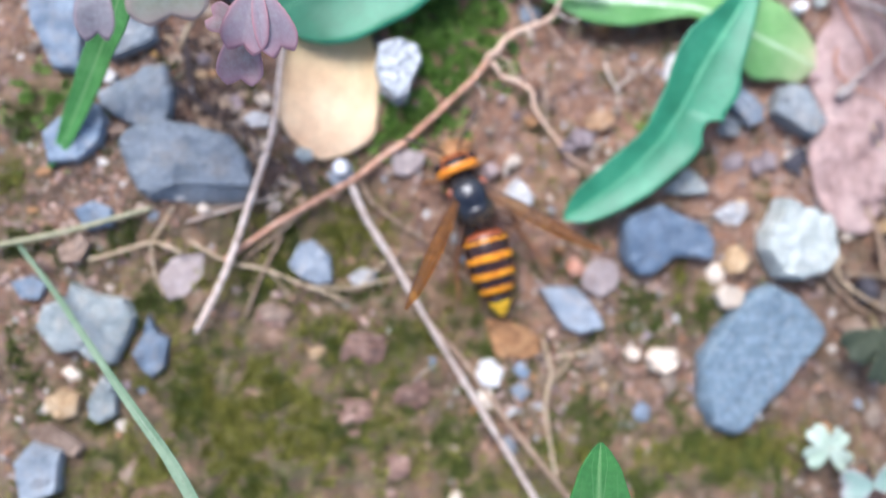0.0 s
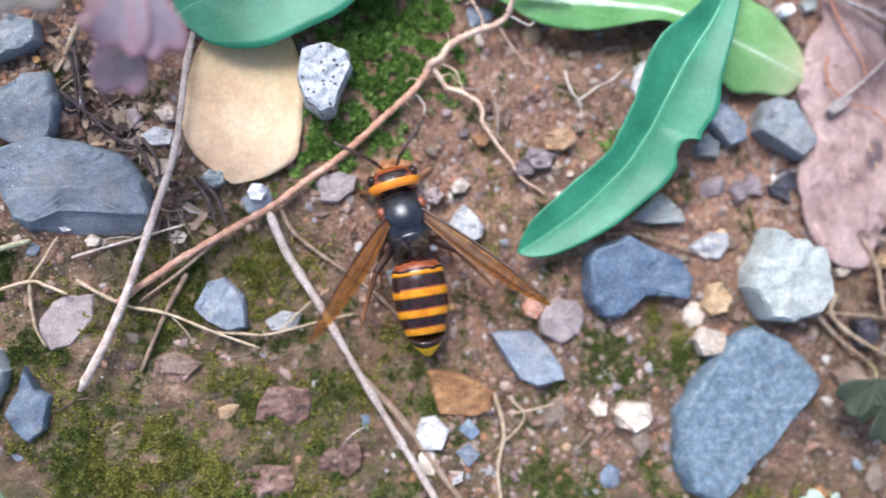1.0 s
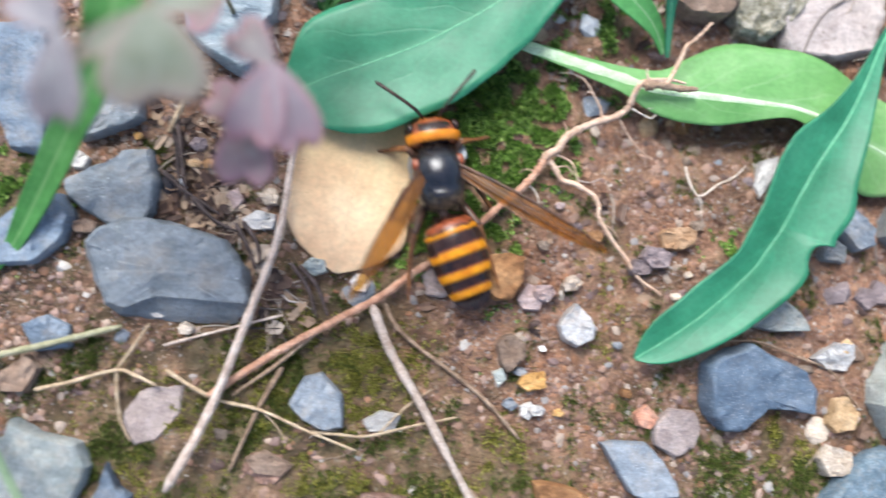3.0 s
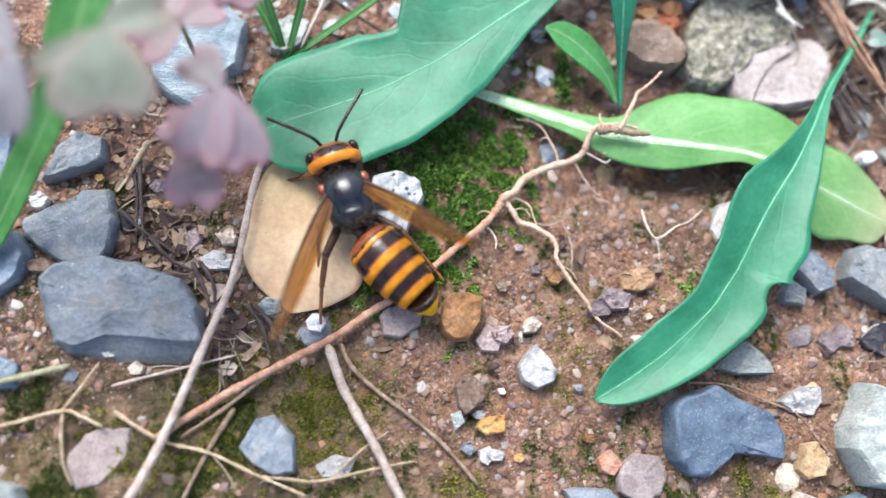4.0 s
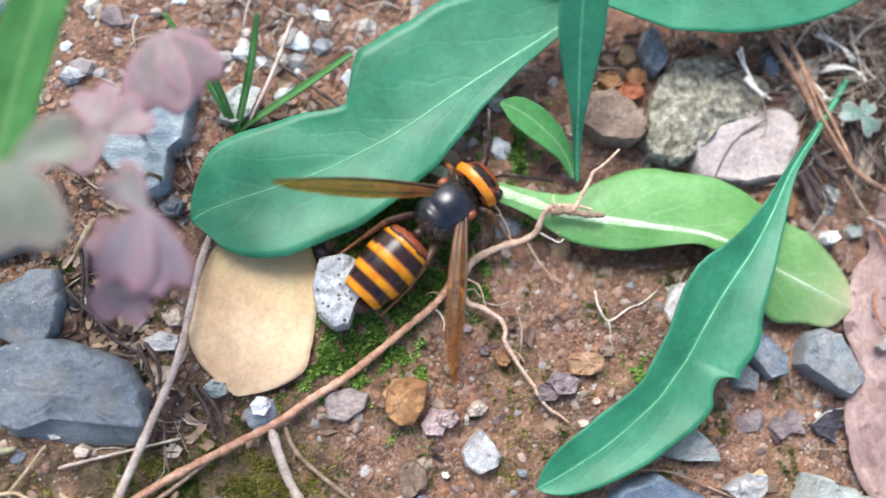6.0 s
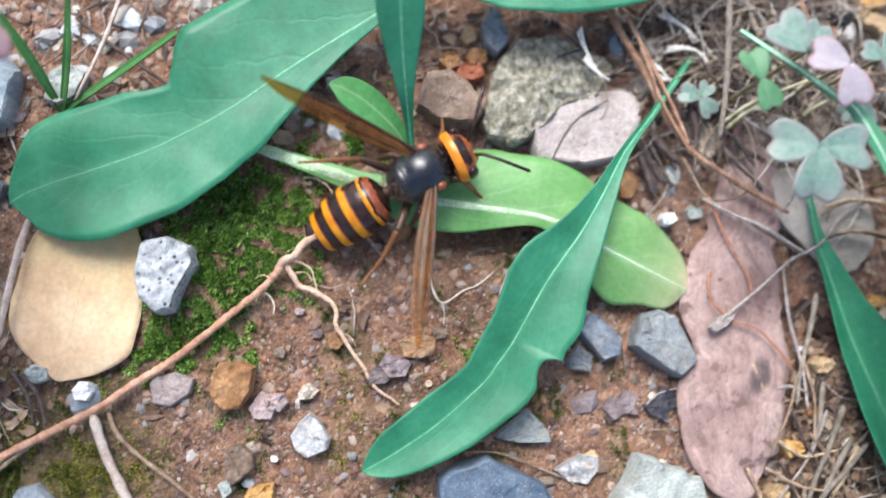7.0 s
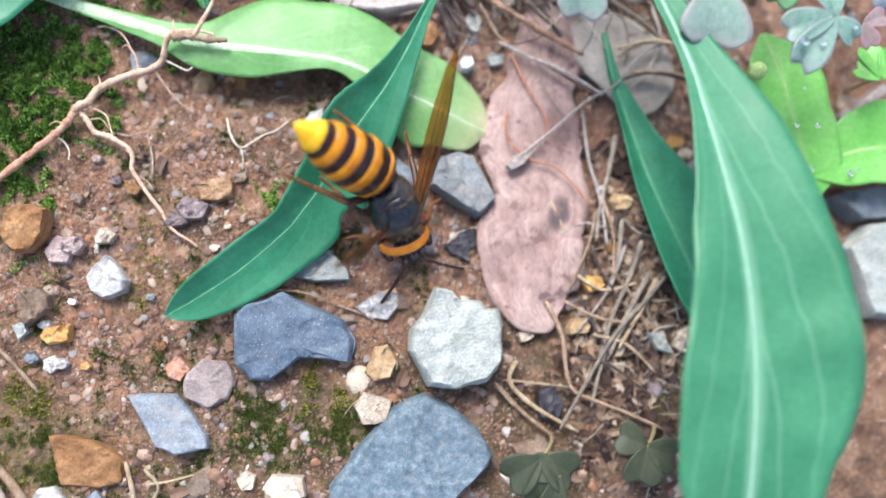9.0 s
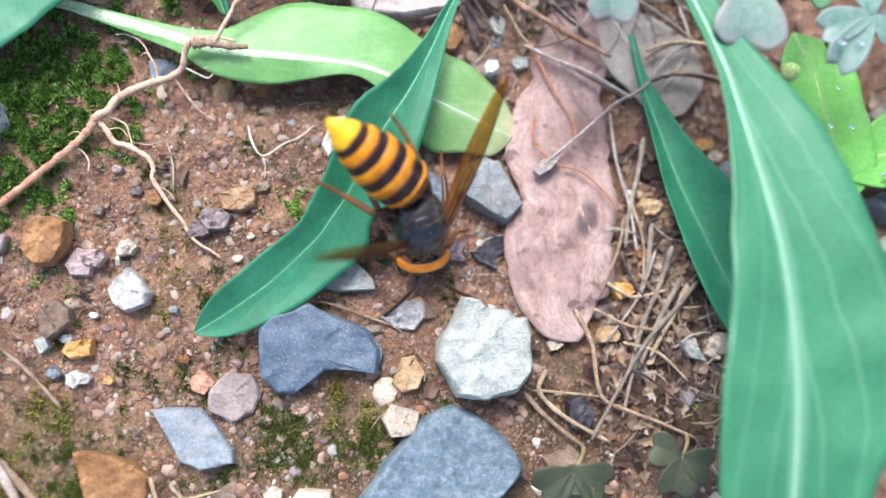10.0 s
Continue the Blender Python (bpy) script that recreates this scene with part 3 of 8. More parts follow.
def ring_faces(rings, n, closed=True):
    f = []
    for r in range(rings - 1):
        for k in range(n if closed else n - 1):
            j = (k + 1) % n
            f.append((r * n + k, r * n + j, (r + 1) * n + j, (r + 1) * n + k))
    return f


def wob(x, y, z, size, amount):
    return amount * noise.noise(Vector((x / size, y / size, z / size)))


def moss_at(x, y):
    return min(1.0, max(s * math.exp(-((x - cx) / rx) ** 2 * 0.9 - ((y - cy) / ry) ** 2 * 0.9) for cx, cy, rx, ry, s in MOSS))


def ground_z(x, y):
    """Height of the soil in millimetres."""
    z = wob(x, y, 3, 24, 1.5) + wob(x, y, 7, 7, 0.8) + wob(x, y, 1, 2.6, 0.75) + wob(x, y, 5, 1.1, 0.3)
    z -= 4.2 * math.exp(-((x - 57) / 20) ** 2 - ((y - 37) / 7) ** 2)
    z += 1.0 * math.exp(-((x - 118) / 30) ** 2 - ((y - 78) / 18) ** 2)
    return z


def around(corners, n, round_off=0.55):
    """n places round a closed outline, between its straight sides and a smooth curve."""
    c, k = np.array(corners, float), len(corners)
    out = []
    for s in np.arange(n) * k / n:
        i, u = int(s), s - int(s)
        p, q, r, w = (c[(i + d) % k] for d in (-1, 0, 1, 2))
        curve = 0.5 * (2 * q + (r - p) * u + (2 * p - 5 * q + 4 * r - w) * u ** 2 + (3 * q - p - 3 * r + w) * u ** 3)
        out.append(round_off * curve + (1 - round_off) * (q + (r - q) * u))
    return np.array(out)


def facet(x, y, seed, size):
    """Height between 0 and 1 of a broken face: flat plates that step and tilt."""
    d, p = noise.voronoi(Vector((x / size + seed, y / size, seed * 0.7)))
    lean = noise.cell_vector(p[0] * 7.3)
    return noise.cell(p[0] * 5.1) * 0.5 + 0.35 * (lean.x * (x / size + seed - p[0].x) + lean.y * (y / size - p[0].y))


def stone(name, x, y, h, outline, material, label, dome=0.0, rough=0.0, top=None):
    """A stone by its footprint: steep sides, a broken shoulder and an uneven, plated top."""
    c = np.array(outline, float)
    crown = np.array(top or outline, float)
    if sum(c[k - 1][0] * c[k][1] - c[k][0] * c[k - 1][1] for k in range(len(c))) < 0:
        c, crown = c[::-1], crown[::-1]
    n = (12 if rough else 6) * len(c)
    ring, upper = around(c, n, 0.07), around(crown, n, 0.07)
    seed = (x * 0.37 + y * 0.61) % 50
    span = float(np.ptp(c, axis=0).mean())
    lean_x, lean_y = 0.10 * math.sin(seed * 3), 0.10 * math.cos(seed * 5)
    rows = ((1.0, -0.30), (1.02, 0.10), (1.012, 0.45), (0.995, 0.74), (0.968, 0.92), (0.925, 1.0), (0.80, 1.0), (0.66, 1.0 + 0.12 * dome), (0.5, 1.0 + 0.25 * dome), (0.33, 1.0 + 0.38 * dome), (0.16, 1.0 + 0.45 * dome))
    if rough:
        rows = [(g, u) for p, q in zip(rows, rows[1:]) for g, u in (p, ((p[0] + q[0]) / 2, (p[1] + q[1]) / 2))] + [rows[-1]]
    verts = []
    for grow, up in rows:
        share = min(1.0, max(0.0, (up - 0.1) / 0.8))
        for px, py in ring + (upper - ring) * share:
            qx, qy = px * grow, py * grow
            k = 1 + wob(qx + seed, qy, up * h, span * 0.16, 0.05) + wob(qx + seed, qy, up * h, 0.9, 0.015)
            z = up * h
            if up > 0.5:
                z += min(1.0, grow * 1.6) * (facet(qx, qy, seed, span * 0.33) - 0.3) * min(h * 0.24, 0.75) + wob(qx + seed, qy, 9, span * 0.12, h * 0.10) + wob(qx + seed, qy, 3, 0.8, 0.05) + lean_x * qx + lean_y * qy
            if rough:
                z += wob(qx + seed, qy, z, 2.2, rough) + wob(qx + seed, qy, z, 0.9, rough * 0.6)
                k += wob(qx, qy + seed, z, 2.0, rough * 0.06)
            verts.append((qx * k * MM, qy * k * MM, z * MM))
    faces = ring_faces(len(rows), n)
    top = (len(rows) - 1) * n
    verts.append((0, 0, sum(v[2] for v in verts[top:]) / n))
    faces += [(top + k, top + (k + 1) % n, len(verts) - 1) for k in range(n)]
    me = mesh_of(name, verts, faces, material)
    me.set_sharp_from_angle(angle=radians(34))
    ob = new(name, me)
    ob.location = (x * MM, y * MM, (ground_z(x, y) * 0.6 - 0.35) * MM)
    return tagged(ob, label, "stone", "stones on the soil")


def tube(points, r0, r1, sides=8, rough=0.12, n=0, seed=0.0):
    n = n or max(8, 6 * len(points))
    c = glide(points, n)
    verts = []
    for k in range(n):
        d = Vector(c[min(k + 1, n - 1)] - c[max(k - 1, 0)]).normalized()
        side = d.cross(Vector((0.1, 0.2, 1))).normalized()
        up = side.cross(d)
        r = r0 + (r1 - r0) * k / (n - 1)
        r *= 1 + wob(k * 0.7, seed, 1, 1.0, rough * 2)
        if k in (0, n - 1):
            r *= 0.55
        for s in range(sides):
            a = 2 * math.pi * s / sides
            rr = r * (1 + wob(k, s, seed, 1.3, rough))
            verts.append((Vector(c[k]) + (side * math.cos(a) + up * math.sin(a)) * rr) * MM)
    faces = ring_faces(n, sides) + [tuple(range(sides))[::-1], tuple((n - 1) * sides + s for s in range(sides))]
    return verts, faces


def twig(name, points, r0, r1, material, label):
    """A stem, root or straw along its bends, a little knobbly."""
    x, y, z = points[0]
    local = [(a - x, b - y, c - z + wob(a, b, c, 6, 0.5)) for a, b, c in points]
    v, f = tube(local, r0, r1, 8, 0.16, seed=x)
    ob = new(name, mesh_of(name, v, f, material))
    ob.location = (x * MM, y * MM, z * MM)
    return tagged(ob, label, name if name != "straw" else "dry grass", "stems and roots on the soil")


ROOT_PARTS = (
    ("main_root", [(-27.1, -9.3, 2.0), (-16.9, -2.6, 2.4), (-7.3, 2.2, 2.6), (-0.4, 6.0, 2.7), (4.4, 9.4, 2.7), (9.2, 12.5, 2.7), (14.1, 16.3, 2.7), (19.1, 20.5, 2.7), (23.2, 24.1, 2.7), (25.3, 26.6, 2.7), (26.8, 28.6, 2.7)], 0.62, 0.62, "red"),
    ("upper_root", [(26.2, 27.8, 2.6), (26.9, 28.9, 2.8), (28.7, 30.1, 2.8), (30.0, 31.8, 2.8), (32.2, 33.4, 2.8), (35.2, 34.7, 2.8), (38.4, 35.6, 3.0), (40.5, 36.9, 3.6), (41.3, 39.0, 4.8), (42.1, 40.2, 5.6), (43.4, 40.9, 6.0), (46.4, 40.6, 6.4)], 0.74, 0.42, "pale"),
    ("broken_end", [(42.6, 40.0, 6.0), (45.3, 40.1, 6.2), (48.4, 39.6, 6.2), (51.4, 39.5, 6.2)], 0.72, 0.5, "brown"),
    ("broken_end", [(44.0, 40.9, 6.4), (46.5, 40.9, 6.6), (49.5, 40.3, 6.4)], 0.34, 0.2, "pale"),
    ("side_root", [(46.2, 40.0, 6.6), (46.6, 41.0, 6.8), (47.7, 43.0, 6.9), (48.8, 44.9, 7.0), (49.6, 46.5, 7.0), (50.9, 47.3, 7.0), (52.3, 48.8, 7.0), (54.1, 50.5, 7.0)], 0.42, 0.2, "pale"),
    ("side_root", [(26.8, 28.9, 2.4), (28.2, 27.5, 2.2), (29.6, 25.2, 1.9), (31.4, 24.6, 2.0), (32.7, 23.9, 2.0), (35.0, 22.5, 2.0), (35.7, 20.7, 1.9), (35.6, 18.9, 1.8), (36.9, 16.6, 1.7), (38.3, 14.4, 1.7), (40.2, 12.1, 1.7), (41.1, 10.3, 1.6), (42.5, 8.4, 1.6), (44.8, 6.8, 1.5), (46.1, 5.9, 1.3)], 0.52, 0.2, "pale"),
    ("rootlet", [(27.8, 29.3, 2.4), (29.5, 29.0, 2.2), (31.3, 27.9, 2.0), (32.0, 26.1, 2.0), (32.5, 24.2, 2.0)], 0.2, 0.12, "pale"),
    ("rootlet", [(28.4, 27.2, 2.2), (30.4, 27.4, 2.0), (31.6, 26.0, 1.9)], 0.16, 0.1, "pale"),
    ("rootlet", [(36.4, 17.8, 1.7), (38.2, 16.7, 1.5), (39.0, 15.3, 1.4)], 0.16, 0.08, "pale"),
    ("rootlet", [(36.5, 35.0, 2.8), (36.3, 37.3, 2.5), (35.0, 39.6, 2.4), (34.4, 40.9, 2.4), (33.6, 41.9, 2.4), (32.7, 42.5, 2.4)], 0.22, 0.1, "pale"),
    ("rootlet", [(35.0, 39.6, 2.4), (34.2, 39.9, 2.3), (33.6, 39.4, 2.2)], 0.12, 0.07, "pale"),
    ("rootlet", [(33.8, 42.0, 2.4), (31.6, 43.0, 2.4), (29.8, 43.0, 2.3)], 0.12, 0.06, "white"),
    ("rootlet", [(39.2, 35.5, 2.8), (40.6, 33.1, 2.0), (42.4, 31.0, 1.7), (43.8, 29.6, 1.5), (45.2, 28.7, 1.3)], 0.24, 0.1, "pale"),
    ("rootlet", [(40.9, 37.0, 3.6), (42.9, 36.0, 3.2), (44.7, 35.4, 3.0), (45.6, 36.4, 3.2), (45.1, 37.0, 3.4), (43.8, 36.8, 3.4)], 0.18, 0.09, "white"),
    ("rootlet", [(43.5, 40.6, 6.2), (42.9, 41.7, 6.6), (43.0, 42.6, 6.8)], 0.22, 0.1, "pale"),
    ("rootlet", [(23.8, 24.2, 2.4), (24.8, 23.3, 2.0), (25.6, 22.0, 1.9), (25.5, 20.6, 1.8)], 0.18, 0.09, "white"),
    ("rootlet", [(49.4, 37.4, 3.6), (49.9, 35.6, 3.0), (50.4, 34.2, 2.6)], 0.16, 0.08, "white"),
    ("rootlet", [(25.0, 26.4, 2.6), (23.6, 26.8, 2.2), (22.4, 26.2, 2.0)], 0.14, 0.07, "pale"),
    ("rootlet", [(30.2, 31.9, 2.8), (30.4, 33.6, 2.4), (29.8, 34.8, 2.2)], 0.14, 0.07, "pale"),
)


def branching_root():
    """One root with its forks, knobbly where they leave it."""
    base = thing("root", "branching reddish-brown root with pale rootlets across moss", "root", 26.6, 28.4, 2.7)
    skins = {"red": M_ROOT, "pale": M_ROOTPALE, "brown": M_STICK, "white": M_ROOTWHITE}
    for name, points, r0, r1, skin in ROOT_PARTS:
        local = [(a - 26.6 + wob(a, b, 2, 2.0, 0.25), b - 28.4 + wob(a, b, 6, 2.0, 0.25), c - 2.7 + wob(a, b, c, 5, 0.3)) for a, b, c in points]
        v, f = tube(local, r0, r1, 10 if r0 > 0.4 else 7, 0.22, 9 * len(points), seed=points[0][0])
        part(name, mesh_of(name, v, f, skins[skin]), base)


def leaf(name, spine, material, label, parent=None, cup=0.1):
    """A blade along its midrib: rows of place and half widths to its left and right."""
    rows, cols = 56, 17
    s = glide(spine, rows)
    o = s[0, :3].copy()
    verts, uvs, rib = [], [], []
    for k in range(rows):
        d = s[min(k + 1, rows - 1), :2] - s[max(k - 1, 0), :2]
        d = d / (np.hypot(*d) + 1e-9)
        left = np.array([-d[1], d[0]])
        for j in range(cols):
            v = -1 + 2 * j / (cols - 1)
            w = (s[k, 3] if v > 0 else s[k, 4])
            w = max(w, 0.12) * (1 + wob(s[k, 0], s[k, 1], v, 5, 0.06))
            if "dead_brown" in material.name:
                w *= 1 + wob(s[k, 0], s[k, 1], v > 0, 2.2, 0.10) + wob(s[k, 0], s[k, 1], v > 0, 0.9, 0.05)
            p = s[k, :2] + left * v * w - o[:2]
            z = s[k, 2] - o[2] + cup * w * abs(v) ** 1.6 + wob(p[0] + o[0], p[1], 2, 8, 0.055 * (s[k, 3] + s[k, 4]) * abs(v)) + wob(p[0] + o[0], p[1], 4, 3.2, 0.6 if "dead_brown" in material.name else 0.10)
            if j == cols // 2:
                rib.append((p[0], p[1], z, left[0], left[1]))
            verts.append((p[0] * MM, p[1] * MM, z * MM))
            uvs.append((k / (rows - 1), j / (cols - 1)))
    faces = ring_faces(rows, cols, False)
    faces = [f[::-1] for f in faces]
    me = mesh_of(name, verts, faces, material)
    layer = me.uv_layers.new(name="UVMap")
    layer.data.foreach_set("uv", [c for loop in me.loops for c in uvs[loop.vertex_index]])
    ob = new(name, me)
    thick = ob.modifiers.new("thickness", "SOLIDIFY")
    thick.thickness, thick.offset = 0.22 * MM, -1
    if parent:
        ob.parent = parent
        ob.location = Vector(o * MM) - parent.location
        tagged(ob, label)
    else:
        ob.location = o * MM
        tagged(ob, label, "leaf")
    wide, slim, high = RIB_SIZE.get(material.name, (0.12, 0.05, 0.05))
    v = []
    for k, (px, py, pz, lx, ly) in enumerate(rib):
        half = (slim + (wide - slim) * (1 - k / (rows - 1)) ** 1.5) * (1 + wob(px, py, 3, 2.5, 0.25))
        v += [((px + lx * half * q) * MM, (py + ly * half * q) * MM, (pz + high * (1 - q * q) - 0.03 * abs(q)) * MM) for q in (-1, -0.55, 0, 0.55, 1)]
    f = [q[::-1] for q in ring_faces(rows, 5, False)]
    part("midrib", mesh_of("midrib", v, f, M_RIB.get(material.name, material)), ob, "raised midrib along the blade")
    return ob


RIB_SIZE = {"green_leaf": (0.34, 0.10, 0.07), "veined_leaf": (0.42, 0.12, 0.07), "light_green_leaf": (0.95, 0.12, 0.12), "mid_green_leaf": (0.22, 0.06, 0.05), "bright_leaf": (0.3, 0.1, 0.06)}
M_RIB = {
    "bright_leaf": mineral("bright_rib", (0.3, 0.52, 0.16), (0.36, 0.58, 0.2), (0.42, 0.64, 0.26), 4, 0.45, 0.2),
    "mid_green_leaf": mineral("mid_rib", (0.2, 0.4, 0.17), (0.26, 0.46, 0.22), (0.33, 0.52, 0.28), 4, 0.45, 0.2),
    "green_leaf": mineral("leaf_rib", (0.08, 0.30, 0.16), (0.11, 0.345, 0.19), (0.15, 0.39, 0.225), 4, 0.45, 0.2),
    "veined_leaf": mineral("veined_rib", (0.22, 0.43, 0.28), (0.30, 0.50, 0.36), (0.38, 0.56, 0.43), 4, 0.45, 0.2),
    "light_green_leaf": mineral("pale_rib", (0.36, 0.52, 0.28), (0.46, 0.60, 0.38), (0.58, 0.68, 0.50), 4, 0.45, 0.2),
    "dead_yellow_leaf": mineral("dead_rib", (0.74, 0.53, 0.30), (0.82, 0.62, 0.39), (0.88, 0.7, 0.48), 4, 0.7, 0.3),
    "dry_tan_leaf": mineral("tan_rib", (0.32, 0.26, 0.21), (0.42, 0.36, 0.30), (0.5, 0.44, 0.38), 4, 0.75, 0.3),
    "dead_brown_leaf": mineral("brown_rib", (0.30, 0.20, 0.17), (0.42, 0.29, 0.25), (0.54, 0.41, 0.36), 4, 0.75, 0.3),
    "greyish_grass": mineral("greyish_rib", (0.16, 0.23, 0.14), (0.22, 0.29, 0.19), (0.28, 0.34, 0.25), 4, 0.5, 0.2),
    "grass_green": mineral("grass_rib", (0.12, 0.28, 0.08), (0.18, 0.35, 0.12), (0.24, 0.42, 0.17), 4, 0.5, 0.2),
}


def clover(x, y, z, leaflets, material, root, label):
    """A sprig: a thin stem from the soil and heart-shaped leaflets round its top."""
    gz = ground_z(*root)
    base = thing("wood_sorrel", label, "clover", root[0], root[1], gz, "wood sorrel sprigs")
    top = np.array([x - root[0], y - root[1], z - gz])
    v, f = tube([(0, 0, -0.5), tuple(top * (0.25, 0.25, 0.45)), tuple(top * (0.7, 0.7, 0.85)), tuple(top)], 0.4, 0.28, 7, 0.1)
    part("stem", mesh_of("stem", v, f, M_STEM), base, "thin reddish-green stem")
    for lx, ly, r in leaflets:
        d = np.array([lx, ly]) / (np.hypot(lx, ly) + 1e-6)
        size = np.hypot(lx, ly) + r
        n, verts, uvs = 15, [], []
        for a in range(n):
            u = a / (n - 1)
            for b in range(13):
                q = -1 + b / 6
                half = r * 1.02 * math.sin(math.pi * min(1, u * 0.60 + 0.03)) ** 0.8 * (1 if u < 0.75 else 1 - 0.42 * ((u - 0.75) / 0.25) ** 2)
                along = size * u * (1 - 0.13 * (1 - abs(q)) ** 1.5 * u ** 3)
                px, py = d[0] * along - d[1] * half * q, d[1] * along + d[0] * half * q
                pz = 0.16 * half * abs(q) + 0.08 * size * u - 0.22 * size * u * u + wob(px + x, py, 1, 5, 0.5) * u
                verts.append(((top[0] + px) * MM, (top[1] + py) * MM, (top[2] + pz) * MM))
                uvs.append((u, b / 12))
        me = mesh_of("leaflet", verts, [q[::-1] for q in ring_faces(n, 13, False)], material)
        layer = me.uv_layers.new(name="UVMap")
        layer.data.foreach_set("uv", [c for loop in me.loops for c in uvs[loop.vertex_index]])
        ob = part("leaflet", me, base)
        thick = ob.modifiers.new("thickness", "SOLIDIFY")
        thick.thickness, thick.offset = 0.16 * MM, -1
    return base


M_STEM = mineral("sorrel_stem", (0.16, 0.14, 0.06), (0.24, 0.20, 0.10), (0.32, 0.26, 0.16), 3, 0.5, 0.2)
M_BUD = mineral("green_bud", (0.34, 0.52, 0.15), (0.46, 0.63, 0.23), (0.56, 0.72, 0.33), 1.2, 0.5, 0.4)


def bud(x, y, z):
    base = thing("flower_bud", "small round green bud on a thin stalk", "bud", x + 1, y + 2, ground_z(x + 1, y + 2))
    v, f = tube([(0, 0, -0.5), (-0.4, -0.8, z * 0.5), (-1, -2, z - 1.5)], 0.4, 0.35)
    part("stalk", mesh_of("stalk", v, f, M_BUD), base)
    v, f = tube([(-1, -2, z - 2.4), (-1, -2, z - 1.2), (-1, -2, z + 0.4), (-1.1, -2.1, z + 1.4)], 1.0, 0.9, 10, 0.05, 8)
    grown = []
    for k, p in enumerate(v):
        r = k // 10 / 7
        grown.append(Vector((-1 * MM, -2 * MM, p.z)) + (p - Vector((-1 * MM, -2 * MM, p.z))) * (0.5 + 1.25 * math.sin(math.pi * r)))
    part("bud_head", mesh_of("bud_head", grown, f, M_BUD), base)


def flake(x, y, z):
    stone("bark_flake", x, y, 1.0, [(-2.4, -1.2), (-1.0, 0.6), (1.6, 1.5), (2.2, 0.9), (0.6, -0.9), (-1.4, -2.0)], M_TWIGGREY, "pale grey flake of bark on a brown leaf").location.z = z * MM


def drop(x, y, z, r):
    """A flattened bead of water on a leaf."""
    v, f = tube([(0, 0, 0.0), (0, 0, 0.3), (0, 0, 0.6)], 1.0, 1.0, 12, 0.0, 7)
    beads = []
    for k in range(7):
        up = k / 6
        for s in range(12):
            a = math.pi * s / 6
            w = r * (1 - up ** 2) ** 0.5 + 0.01
            beads.append((w * math.cos(a) * MM, w * 0.75 * math.sin(a) * MM, 0.6 * r * up * MM))
    ob = new("water_drop", mesh_of("water_drop", beads, f, M_WATER))
    ob.location = (x * MM, y * MM, z * MM)
    return tagged(ob, "clear bead of water on a green leaf", "water drop", "water drops on leaves")


# ---- stones, roots and stems, leaves ----
stone("stone", -32.6, 10.1, 4.5, [(-13.5, 4.9), (-11.0, 7.0), (-7.7, 8.4), (-3.7, 8.4), (0.5, 7.5), (4.8, 6.2), (7.8, 4.9), (10.0, 2.2), (11.1, 0.4), (11.5, -2.6), (12.2, -4.8), (11.4, -7.0), (8.4, -7.9), (3.3, -8.1), (-3.0, -7.3), (-8.1, -6.7), (-10.2, -5.1), (-11.6, -1.7), (-13.0, 2.2)], M_SLATE, "large flat dark grey slate stone lying on soil", top=[(-13.4, 4.9), (-10.9, 6.9), (-7.7, 8.2), (-3.7, 8.2), (0.5, 7.3), (4.8, 6.0), (7.7, 4.8), (9.8, 2.2), (10.9, 0.4), (11.3, -2.6), (12.0, -4.6), (11.7, -5.4), (8.6, -5.3), (3.7, -4.7), (-2.5, -4.1), (-7.4, -6.0), (-10.1, -5.0), (-11.5, -1.7), (-12.9, 2.2)])
stone("stone", -42.4, 23.6, 3.6, [(-7.7, -0.2), (-7.5, 1.4), (-3.1, 3.3), (0.7, 4.8), (1.5, 6.0), (5.6, 6.0), (6.5, 3.5), (7.0, 0.4), (6.3, -3.8), (4.6, -6.6), (0.2, -6.6), (-2.2, -5.0), (-4.6, -3.5), (-7.0, -1.9)], M_SLATE, "heart-shaped dark grey slate stone lying on soil")
stone("stone", -53.8, 16.8, 4, [(-7.0, 0.5), (-0.4, 5.0), (3.8, 5.5), (5.6, 1.9), (4.0, -2.1), (-0.1, -5.2), (-5.9, -5.6)], M_SLATE_BLUE, "blue-grey slate stone half under a grass blade", 0.0, 0.0)
stone("stone", -56.9, 39.1, 4, [(-4.8, 10.4), (4.1, 11.1), (5.1, 3.9), (4.4, -10.2), (-0.9, -9.7), (-2.7, -5.5), (-5.1, 0.0)], M_SLATE_BLUE, "long blue-grey slate stone lying on soil", 0.0, 0.0)
stone("stone", -41.9, 35.5, 3.5, [(-5.3, -4.5), (-2.9, 1.6), (-0.1, 3.7), (3.6, 2.5), (4.0, -0.9), (0.7, -2.4)], M_SLATE, "small dark slate stone lying on soil", 0.0, 0.0)
stone("stone", -53.7, -20.3, 4, [(-9.7, -0.3), (-7.9, 4.0), (-3.6, 5.4), (-2.4, 8.1), (1.3, 5.7), (7.6, 4.3), (9.6, 0.9), (7.9, -2.3), (4.4, -8.2), (0.7, -7.4), (-1.9, -5.1), (-6.2, -5.4)], M_PALEGREY, "rounded pale grey stone lying on soil", 0.0, 0.0)
stone("stone", -42.0, -25.7, 3, [(-3.6, -0.8), (-1.2, 2.9), (0.0, 6.7), (1.5, 2.8), (3.6, 1.6), (2.3, -3.9), (0.0, -5.8), (-2.6, -3.6)], M_SLATE_BLUE, "small pointed blue-grey stone", 0.0, 0.0)
